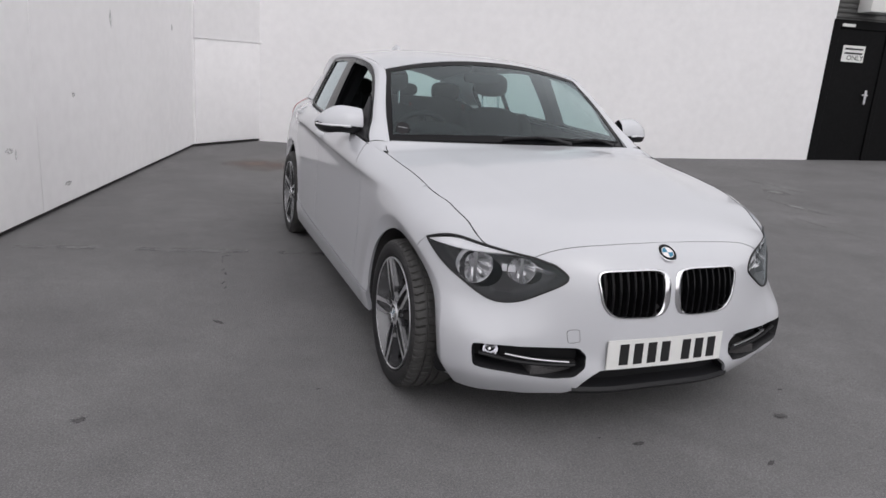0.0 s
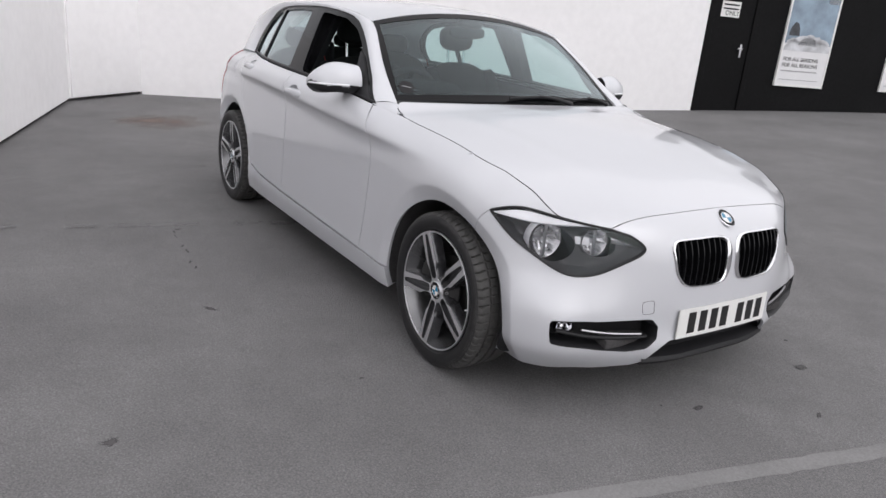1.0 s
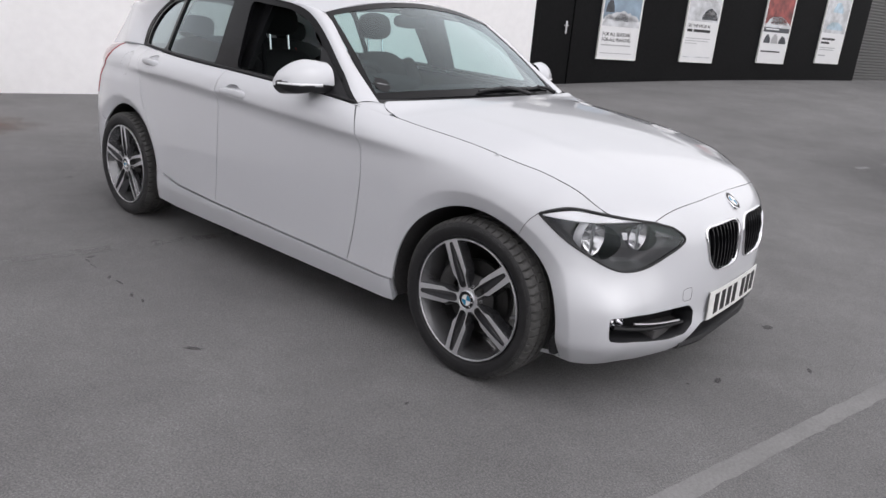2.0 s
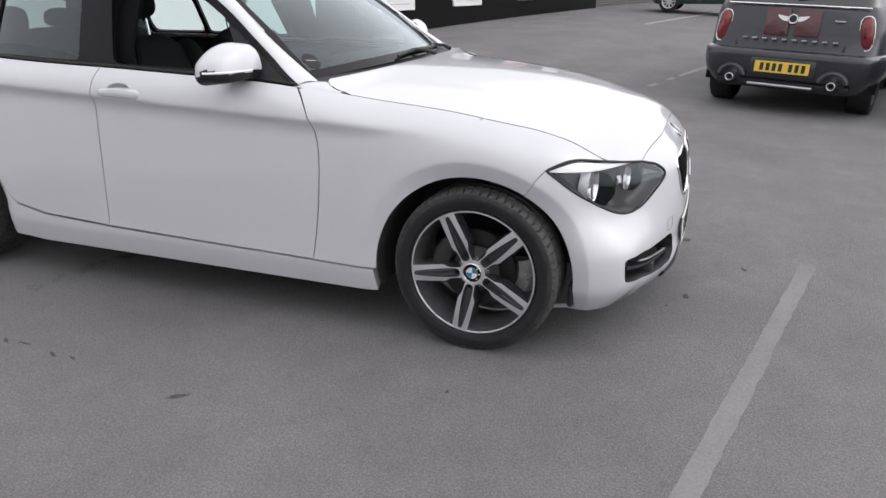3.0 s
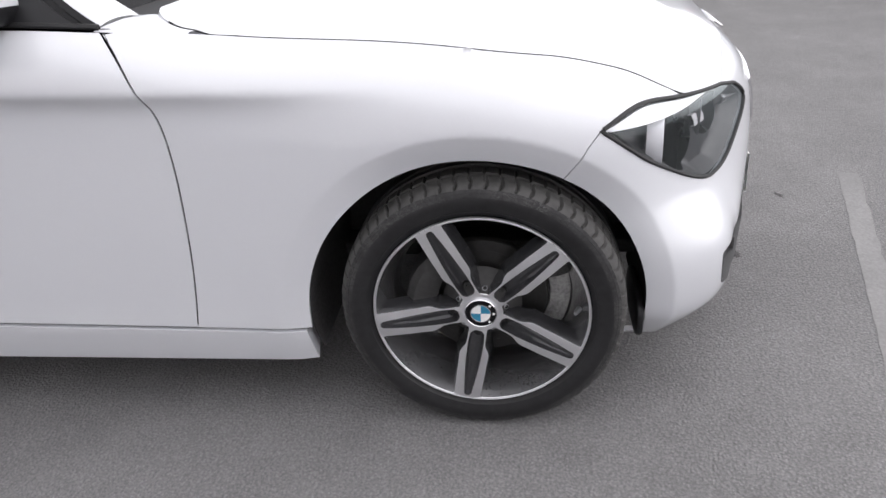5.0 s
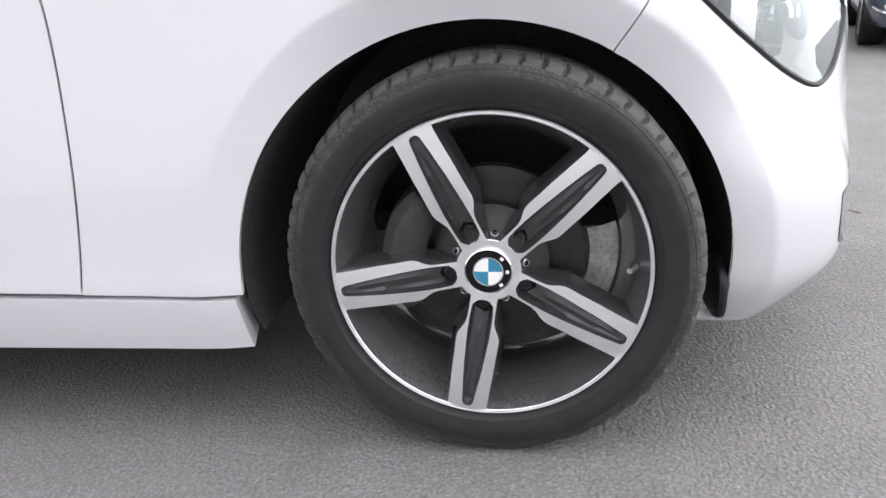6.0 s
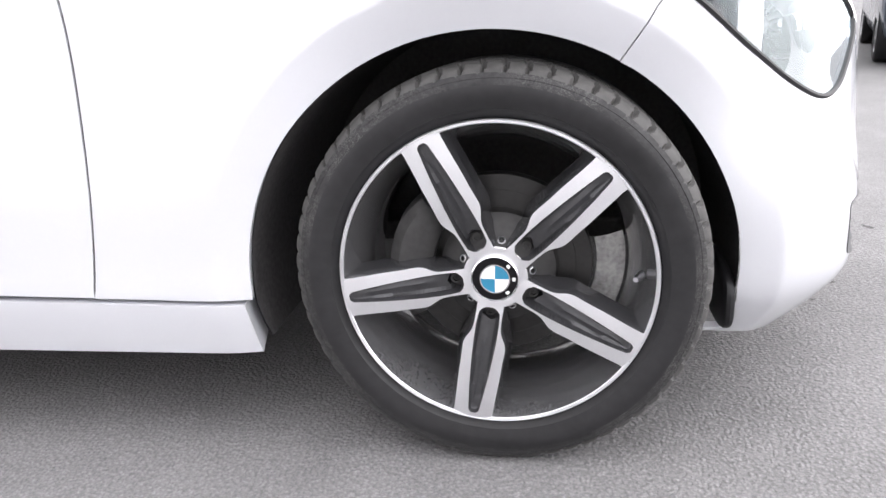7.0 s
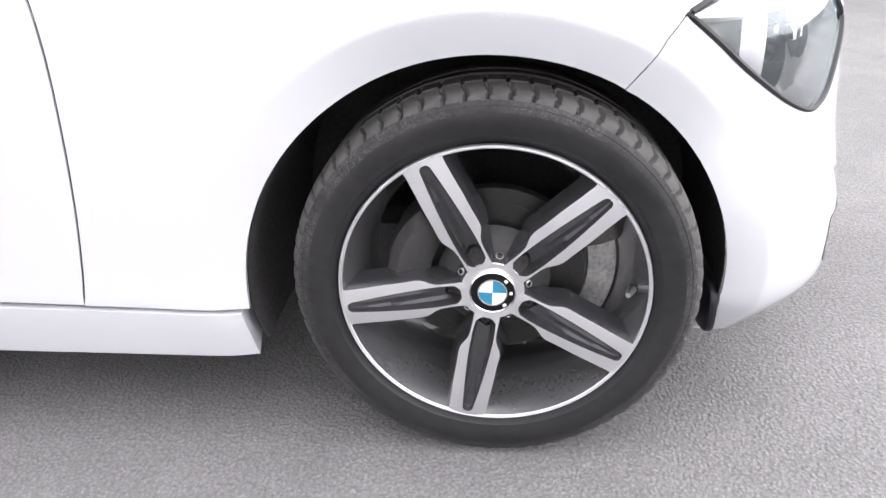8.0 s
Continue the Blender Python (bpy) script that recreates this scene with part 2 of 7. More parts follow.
def shrunk(poly, d):
    """The outline drawn in by d."""
    p = np.array(poly, float)
    if np.sum(p[:, 0] * np.roll(p[:, 1], -1) - np.roll(p[:, 0], -1) * p[:, 1]) < 0:
        p = p[::-1]
    t = np.roll(p, -1, 0) - np.roll(p, 1, 0)
    t /= np.linalg.norm(t, axis=1)[:, None] + 1e-9
    return p + d * np.stack([-t[:, 1], t[:, 0]], 1)


def region(outer, holes=(), step=0.03, more=(), clear=0.003):
    """Triangles that fill an outline with holes, in the plane."""
    from mathutils.geometry import delaunay_2d_cdt
    outer = dense([tuple(p) for p in outer], step * 0.7)
    holes = [dense([tuple(p) for p in h], step * 0.7) for h in holes]
    pts, edges = [], []
    for loop in [outer] + holes:
        k = len(pts)
        pts += [tuple(p) for p in loop]
        edges += [(k + i, k + (i + 1) % len(loop)) for i in range(len(loop))]
    lo, hi = outer.min(0), outer.max(0)
    gx, gy = np.meshgrid(np.arange(lo[0], hi[0], step), np.arange(lo[1], hi[1], step * 0.87), indexing="ij")
    gx = gx + (np.arange(gx.shape[1]) % 2) * step / 2
    g = np.stack([gx.ravel(), gy.ravel()], 1)
    keep = inside(outer, g)
    for h in holes:
        keep &= ~inside(h, g)
    g = g[keep]
    rim = np.array(pts)
    if len(g):
        near = np.array([np.min(np.hypot(*(rim - p).T)) for p in g])
        g = g[near > 0.45 * step]
    if len(more):
        more = np.array(more, float)
        ok = inside(outer, more)
        ok &= np.array([np.min(np.hypot(*(rim - p).T)) > clear for p in more])
        more = more[ok]
        g = g[np.array([np.min(np.hypot(*(more - p).T)) for p in g]) > 2 * clear]
        pts += [tuple(p) for p in more]
    pts += [tuple(p) for p in g]
    vs, _, fs, *_ = delaunay_2d_cdt([Vector(p) for p in pts], edges, [], 0, 1e-7)
    vs = np.array([tuple(v) for v in vs])
    fs = np.array(fs)
    c = vs[fs].mean(1)
    ok = inside(outer, c)
    for h in holes:
        ok &= ~inside(h, c)
    fs = fs[ok]
    a, b, c = vs[fs[:, 0]], vs[fs[:, 1]], vs[fs[:, 2]]
    turn = (b - a)[:, 0] * (c - a)[:, 1] - (b - a)[:, 1] * (c - a)[:, 0] < 0
    fs[turn] = fs[turn][:, ::-1]
    return vs, fs


def normals(fn, s, t, e=1e-4):
    n = np.cross(fn(s + e, t) - fn(s - e, t), fn(s, t + e) - fn(s, t - e))
    return n / (np.linalg.norm(n, axis=-1, keepdims=True) + 1e-12)


def shell(name, fields, fn, sides=(1,), flange=0.012, lift=0.0):
    """A sheet over flat triangles, laid on a smooth form, with true normals and turned-in edges. sides: 1, -1 or both halves of the car."""
    V, N, F = [], [], []
    k = 0
    for vs, fs in fields:
        P, M = fn(vs[:, 0], vs[:, 1]), normals(fn, vs[:, 0], vs[:, 1])
        P = P + M * lift
        count = {}
        for tri in fs:
            for a, b in zip(tri, np.roll(tri, -1)):
                count[(a, b)] = count.get((a, b), 0) + 1
        rim = [(a, b) for a, b in count if (b, a) not in count]
        for side in sides:
            flip = np.array([side, 1, 1])
            order = 1 if side > 0 else -1
            V.append(P * flip)
            N.append(M * flip)
            F += [tuple(int(i) + k for i in tri[::order]) for tri in fs]
            k += len(P)
            for a, b in rim if flange else ():
                if abs(P[a][0]) < 1e-4 and abs(P[b][0]) < 1e-4:
                    continue
                q = np.array([P[a], P[b], P[b] - M[b] * flange, P[a] - M[a] * flange])
                n = np.cross(P[b] - P[a], M[a])
                n = n / (np.linalg.norm(n) + 1e-12)
                V.append(q * flip)
                N.append(np.tile(n * flip, (4, 1)))
                F.append(tuple(k + i for i in ((3, 2, 1, 0) if side > 0 else (0, 1, 2, 3))))
                k += 4
    me = bpy.data.meshes.new(name)
    me.from_pydata(np.concatenate(V).tolist(), [], F)
    me.polygons.foreach_set("use_smooth", [True] * len(me.polygons))
    me.normals_split_custom_set_from_vertices(np.concatenate(N).tolist())
    return me


def grid(a0, a1, na, b0, b1, nb):
    a, b = np.meshgrid(np.linspace(a0, a1, na + 1), np.linspace(b0, b1, nb + 1), indexing="ij")
    i = np.arange(na)[:, None] * (nb + 1) + np.arange(nb)
    i = i.ravel()
    f = np.stack([i, i + nb + 1, i + nb + 2, i + 1], 1)
    return np.stack([a.ravel(), b.ravel()], 1), f


def solid(bm, outline, depth, place, mat=0, side_mat=None):
    """A flat plate of some thickness out of an outline; place maps (a, b, depth) to the world."""
    top = [bm.verts.new(place(a, b, 0.0)) for a, b in outline]
    low = [bm.verts.new(place(a, b, depth)) for a, b in outline]
    bm.faces.new(top).material_index = mat
    bm.faces.new(low[::-1]).material_index = mat if side_mat is None else side_mat
    for i in range(len(top)):
        j = (i + 1) % len(top)
        bm.faces.new((top[j], top[i], low[i], low[j])).material_index = mat if side_mat is None else side_mat
    return bm


def lettering(text, size, m, material_, name, parent, label=""):
    cu = bpy.data.curves.new(name, "FONT")
    cu.body, cu.size, cu.extrude = text, size, 0.001
    tmp = new(name, cu)
    bpy.context.view_layer.update()
    me = bpy.data.meshes.new_from_object(tmp)
    bpy.data.objects.remove(tmp)
    me.transform(m)
    return part(name, me, material_, parent, label)



# ---- the hatchback's outer form, as smooth functions (half car, x counted outwards) ----
def spline(xs, ys):
    """A natural cubic through a few knots; straight on beyond both ends."""
    xs, ys = np.array(xs, float), np.array(ys, float)
    n, h = len(xs), np.diff(xs)
    a = np.eye(n)
    b = np.zeros(n)
    for i in range(1, n - 1):
        a[i, i - 1:i + 2] = h[i - 1], 2 * (h[i - 1] + h[i]), h[i]
        b[i] = 6 * ((ys[i + 1] - ys[i]) / h[i] - (ys[i] - ys[i - 1]) / h[i - 1])
    m = np.linalg.solve(a, b)

    def f(x):
        x = np.asarray(x, float)
        c = np.clip(x, xs[0], xs[-1])
        i = np.clip(np.searchsorted(xs, c) - 1, 0, n - 2)
        d, e = c - xs[i], xs[i + 1] - c
        y = (m[i] * e**3 + m[i + 1] * d**3) / (6 * h[i]) + (ys[i] / h[i] - m[i] * h[i] / 6) * e + (ys[i + 1] / h[i] - m[i + 1] * h[i] / 6) * d
        s0 = (ys[1] - ys[0]) / h[0] - h[0] * m[1] / 6
        s1 = (ys[-1] - ys[-2]) / h[-1] + h[-1] * m[-2] / 6
        return y + np.where(x < xs[0], (x - xs[0]) * s0, 0) + np.where(x > xs[-1], (x - xs[-1]) * s1, 0)
    return f


def smooth(a, b, x):
    t = np.clip((np.asarray(x, float) - a) / (b - a), 0, 1)
    return t * t * (3 - 2 * t)


WHEELBASE, ARCH = 2.69, 0.362
top_z = spline((-0.62, -0.50, -0.42, -0.31, -0.15, 0.02, 0.19, 0.36, 0.50, 0.72, 1.1, 1.5, 2.0, 2.5, 2.8, 3.2, 3.5), (0.660, 0.690, 0.722, 0.780, 0.829, 0.860, 0.883, 0.900, 0.917, 0.950, 0.972, 0.987, 1.000, 1.017, 1.022, 1.01, 0.98))
door_w = spline((0.15, 0.20, 0.25, 0.29, 0.33, 0.37, 0.43, 0.55, 0.68, 0.76, 0.80, 0.820, 0.838, 0.850, 0.858, 0.87, 0.92, 0.98, 1.05), (0.840, 0.856, 0.866, 0.8715, 0.8690, 0.8668, 0.8645, 0.8610, 0.8585, 0.8585, 0.8603, 0.8650, 0.8752, 0.8842, 0.8874, 0.8885, 0.888, 0.885, 0.88))
plain_w = spline((0.15, 0.20, 0.24, 0.258, 0.272, 0.30, 0.36, 0.45, 0.60, 0.75, 0.88, 1.05), (0.798, 0.826, 0.8465, 0.8545, 0.8580, 0.8605, 0.8635, 0.866, 0.868, 0.868, 0.866, 0.862))
roll = spline((0.0, 0.01, 0.025, 0.05, 0.09, 0.14, 0.2, 0.26), (0.128, 0.103, 0.074, 0.039, 0.012, 0.002, 0.0, 0.0))
nose_y = spline((0.15, 0.20, 0.25, 0.285, 0.33, 0.42, 0.50, 0.58, 0.64, 0.69, 0.725, 0.76), (0.630, 0.660, 0.682, 0.686, 0.678, 0.680, 0.677, 0.670, 0.657, 0.630, 0.598, 0.552))
tail_y = spline((0.2, 0.35, 0.55, 0.68, 0.80, 0.95, 1.05), (0.76, 0.83, 0.855, 0.845, 0.80, 0.76, 0.73))
front_p = spline((0.18, 0.28, 0.36, 0.46, 0.56, 0.72), (2.2, 2.5, 2.6, 2.35, 2.1, 2.1))
front_q = spline((0.18, 0.28, 0.36, 0.46, 0.56, 0.72), (3.4, 3.9, 4.1, 3.6, 3.2, 3.2))


def side_w(y, z):
    """Half the width along the flank, at a place along the car and a height."""
    y, z = np.broadcast_arrays(np.asarray(y, float), np.asarray(z, float))
    lift = (0.045 * (y - 1.0)).clip(-0.05, 0.05)
    k = smooth(0.02, 0.55, y) * (1 - 0.6 * smooth(2.3, 3.2, y))
    w = k * door_w(z - lift * smooth(0.6, 0.8, z)) + (1 - k) * plain_w(z)
    h = (top_z(np.maximum(y, -0.62)) - z).clip(0, 0.3)
    w = w - roll(h) * (1 - 0.42 * smooth(0.45, 0.8, y) * (1 - 1.1 * smooth(1.6, 2.7, y)))
    return w - 0.060 * smooth(2.1, 3.3, y) * smooth(0.5, 1.0, z) - 0.045 * smooth(2.2, 2.9, y) * smooth(0.80, 0.93, z)


def flare(y, z):
    """The soft swelling round the wheel arches."""
    out = 0
    for cy in (0.012, WHEELBASE):
        r = np.hypot(y - cy, z - 0.303)
        fade = 1 - 0.75 * smooth(0.08, 0.32, y - cy)
        out = out + 0.003 * smooth(0.54, 0.43, r) - 0.00115 * fade * np.log1p(np.exp(((0.424 - r) / 0.0022).clip(-30, 30)))
    return out


_th = np.linspace(0, np.pi / 2, 400)


def _oval(th, w, d, p, q):
    return w * np.sin(th).clip(0) ** (2 / q), d * np.cos(th).clip(0) ** (2 / p)


def _run(w, d, p, q):
    x, y = _oval(_th, w, d, p, q)
    return np.r_[0, np.cumsum(np.hypot(np.diff(x), np.diff(y)))][::-1].copy()


_front_run = _run(0.868, 0.675, 2.3, 3.5)
_rear_run = _run(0.85, 0.85, 2.6, 2.8)
FRONT_S, REAR_S = float(_front_run[0]), float(_rear_run[0])


def hull(s, z):
    """The flank and both ends: s runs along the side (y from 0 to the rear axle) and round the front (below 0) and the rear corner; z is the height."""
    s, z = np.broadcast_arrays(np.asarray(s, float), np.asarray(z, float))
    y = np.clip(s, 0, WHEELBASE)
    thf = np.interp(np.clip(-s, 0, FRONT_S), _front_run[::-1], _th[::-1])
    thr = np.interp(np.clip(s - WHEELBASE, 0, REAR_S), _rear_run[::-1], _th[::-1])
    xf, yf = _oval(thf, plain_w(z), nose_y(z), front_p(z), front_q(z))
    r = xf / np.maximum(plain_w(z), 0.3)
    upper = 0.054 * smooth(0.25, 0.72, r) * (1 - smooth(0.80, 1.0, r))
    lower = 0.042 * smooth(0.20, 0.60, r) * (1 - smooth(0.68, 0.88, r))
    b = smooth(0.40, 0.54, z)
    yf = yf - b * upper - (1 - b) * lower
    xr, yr = _oval(thr, side_w(WHEELBASE, z), tail_y(z), 2.6, 2.8)
    x = np.where(s < 0, xf, np.where(s > WHEELBASE, xr, side_w(y, z)))
    y = np.where(s < 0, -yf, np.where(s > WHEELBASE, WHEELBASE + yr, y))
    top = np.where((s < 0), (roll((top_z(np.maximum(y, -0.62)) - z).clip(0, 0.3))) * smooth(-0.41, -0.14, y), 0)
    x = x - top + flare(y, z) * smooth(0, 0.3, x)
    return np.stack([x, y, z], -1)


def s_of_x(x, z):
    """s of the place on the front at half width x."""
    t = np.linspace(-FRONT_S, 0, 600)
    return float(np.interp(x, hull(t, np.full(600, z))[:, 0], t))


def s_of_y(y, z):
    t = np.linspace(-FRONT_S, 0, 600)
    return float(np.interp(y, hull(t, np.full(600, z))[:, 1], t)) if y < 0 else float(y)


# ---- the white hatchback ----
car = thing("hatchback_car", "white five-door hatchback with dark two-tone alloy wheels, front window down", "car")


def SY(y, z):
    return (s_of_y(y, z), z)


def SX(x, z):
    return (s_of_x(x, z), z)


def arc(cy, cz, r, a0, a1, n=24):
    return [(cy + r * math.cos(radians(a0 + (a1 - a0) * i / n)), cz + r * math.sin(radians(a0 + (a1 - a0) * i / n))) for i in range(n + 1)]


def soft_line(pts, n=6):
    """A smooth open line through a few places."""
    p = np.array(pts, float)
    t = np.r_[0, np.cumsum(np.linalg.norm(np.diff(p, axis=0), axis=1))]
    u = np.linspace(0, t[-1], n * (len(p) - 1) + 1)
    return np.stack([spline(t, p[:, k])(u) for k in range(p.shape[1])], 1)


FA = (0.012, 0.303, 0.365)
RA = (2.672, 0.312, 0.370)
lamp_low = [SX(0.5107, 0.6939), SX(0.4501, 0.6764), SX(0.4085, 0.6353), SX(0.4462, 0.6020), SX(0.5000, 0.5720), SX(0.5520, 0.5450), SX(0.6020, 0.5320), SX(0.6470, 0.5340), SX(0.6850, 0.5530), SX(0.7183, 0.5790), SX(0.7500, 0.6060), SX(0.7800, 0.6370), SX(0.8010, 0.6700), SX(0.8175, 0.7102)]
lamp_low = [tuple(p) for p in np.concatenate([soft_line(lamp_low[0:2], 4)[:-1], soft_line(lamp_low[1:4], 5)[:-1], soft_line(lamp_low[3:], 5)])]
lamp_top = [tuple(p) for p in soft_line([SX(0.8175, 0.7102), SX(0.7873, 0.7256), SX(0.7470, 0.7341), SX(0.6766, 0.7232), SX(0.5867, 0.7056), SX(0.5107, 0.6939)], 5)]
front_arch = arc(*FA, 121, 184, 20)
nose_line = spline((0.0, 0.2, 0.32, 0.40, 0.46, 0.5107), (0.7485, 0.7462, 0.7400, 0.7300, 0.7150, 0.6945))
bumper_out = [(-FRONT_S, 0.7485)] + [SX(x, float(nose_line(x))) for x in (0.08, 0.16, 0.24, 0.31, 0.37, 0.42, 0.46, 0.49)] + lamp_low + [SX(0.8349, 0.6834)] + [SY(*p) for p in front_arch] \
    + [SY(-0.353, 0.225), SY(-0.357, 0.186), SX(0.775, 0.1785), SX(0.7301, 0.1770), SX(0.6365, 0.1705), SX(0.5006, 0.1757), SX(0.3805, 0.1904), SX(0.3477, 0.2085), SX(0.332, 0.246), SX(0.302, 0.280), SX(0.275, 0.298), SX(0.225, 0.306), SX(0.12, 0.308), (-FRONT_S, 0.308)]
kidney = rounded([SX(0.316, 0.640), SX(0.298, 0.671), SX(0.042, 0.673), SX(0.007, 0.640), SX(0.010, 0.530), SX(0.048, 0.492), SX(0.252, 0.500), SX(0.298, 0.550)], 4, 0.03)
intake = rounded([SX(0.7220, 0.3850), SX(0.7040, 0.3885), SX(0.5753, 0.3841), SX(0.3582, 0.3858), SX(0.3259, 0.3551), SX(0.3279, 0.3107), SX(0.3668, 0.2742), SX(0.4419, 0.2661), SX(0.6871, 0.2965), SX(0.7150, 0.3030)], 4, 0.012)
# extra places along the crisp edge of the wheel arch
crease = [SY(FA[0] + r * math.cos(radians(a)), FA[1] + r * math.sin(radians(a))) for r in (0.416, 0.421, 0.424, 0.427, 0.432) for a in np.arange(-14, 196, 1.2)]
bumper_line = shrunk(bumper_out, 0.0009)
bumper_line[bumper_line[:, 0] < 0.006 - FRONT_S, 0] = -FRONT_S
front_bumper = part("front_bumper", shell("front_bumper", [region(bumper_line, [kidney, intake], 0.018, crease)], hull, (1, -1)), PAINT, car)

shut_ys = tuple(np.linspace(-0.385, 0.655, 40))
shut_line = [SX(0.655, 0.7190)] + [(s_of_y(y, float(top_z(y))), float(top_z(y)) + 0.0010) for y in shut_ys]
door_front = [tuple(p) for p in soft_line([(0.690, 0.940), (0.652, 0.900), (0.618, 0.840), (0.600, 0.77), (0.597, 0.70), (0.603, 0.60), (0.621, 0.44), (0.647, 0.2925)], 6)]
fender_out = [SX(0.8175, 0.7102), SX(0.7873, 0.7256), SX(0.7470, 0.7341)] + shut_line + door_front + [(0.50, 0.2895), (0.379, 0.288)] + [SY(*p) for p in arc(*FA, 0, 121, 40)] + [SX(0.8349, 0.6834)]
door_mid = [(1.618, float(top_z(1.618)) - 0.002), (1.632, 0.88), (1.646, 0.761), (1.662, 0.55), (1.672, 0.313)]
door_mid = [tuple(p) for p in soft_line(door_mid, 5)]
belt = lambda y0, y1, n=14: [(y, float(top_z(y)) - 0.002) for y in np.linspace(y0, y1, n)]
front_door_out = belt(0.697, 1.612) + door_mid + [(1.2, 0.303), (0.9, 0.2975)] + door_front[::-1]
door_back = [tuple(p) for p in soft_line([(2.215, 0.362), (2.262, 0.405), (2.315, 0.52), (2.385, 0.655), (2.445, 0.775), (2.465, 0.88), (2.53, 0.995)], 5)]
rear_door_out = belt(1.624, 2.545) + door_back[::-1] + [(2.05, 0.330)] + door_mid[::-1]
quarter_top = [(s, float(top_z(s)) - 0.002) for s in np.linspace(2.555, 2.985, 8)]
quarter_out = [p for p in door_back] + quarter_top + [(2.990, 0.955), (3.040, 0.90), (3.090, 0.845), (3.130, 0.72), (3.130, 0.63), (3.08, 0.60)] + arc(*RA, 40, 172, 40)[:-1] + [(2.30, 0.36)]
sill_out = [(0.392, 0.283), (0.9, 0.2925), (1.67, 0.308), (2.05, 0.325), (2.212, 0.356), (2.262, 0.395), (2.292, 0.34), (2.270, 0.205), (2.1, 0.190), (0.384, 0.190)]
rear_bumper_out = [(3.085, 0.595), (3.5, 0.60), (WHEELBASE + REAR_S, 0.60), (WHEELBASE + REAR_S, 0.24), (3.4, 0.22), (3.06, 0.24)] + arc(*RA, -8, 40, 12)
tail_lamp_out = [(3.19, 0.985), (2.992, float(top_z(2.992)) - 0.006), (2.995, 0.955), (3.045, 0.90), (3.095, 0.845), (3.135, 0.72), (3.137, 0.70), (3.24, 0.70), (3.52, 0.74), (3.50, 0.90), (3.3, 0.965)]
tailgate_out = [(3.14, 0.695), (3.14, 0.605), (WHEELBASE + REAR_S, 0.605), (WHEELBASE + REAR_S, 0.99), (3.3, 0.985), (3.31, 0.97), (3.51, 0.905), (3.53, 0.735), (3.24, 0.695)]
HANDLES = ((1.375, 1.595), (2.22, 2.43))


def bowl_line(ym, z, n):
    return [(ym + 0.064 * math.cos(t), z + 0.004 + (0.031 if math.sin(t) > 0 else 0.024) * math.sin(t)) for t in np.linspace(0, 2 * math.pi, n, endpoint=False)]


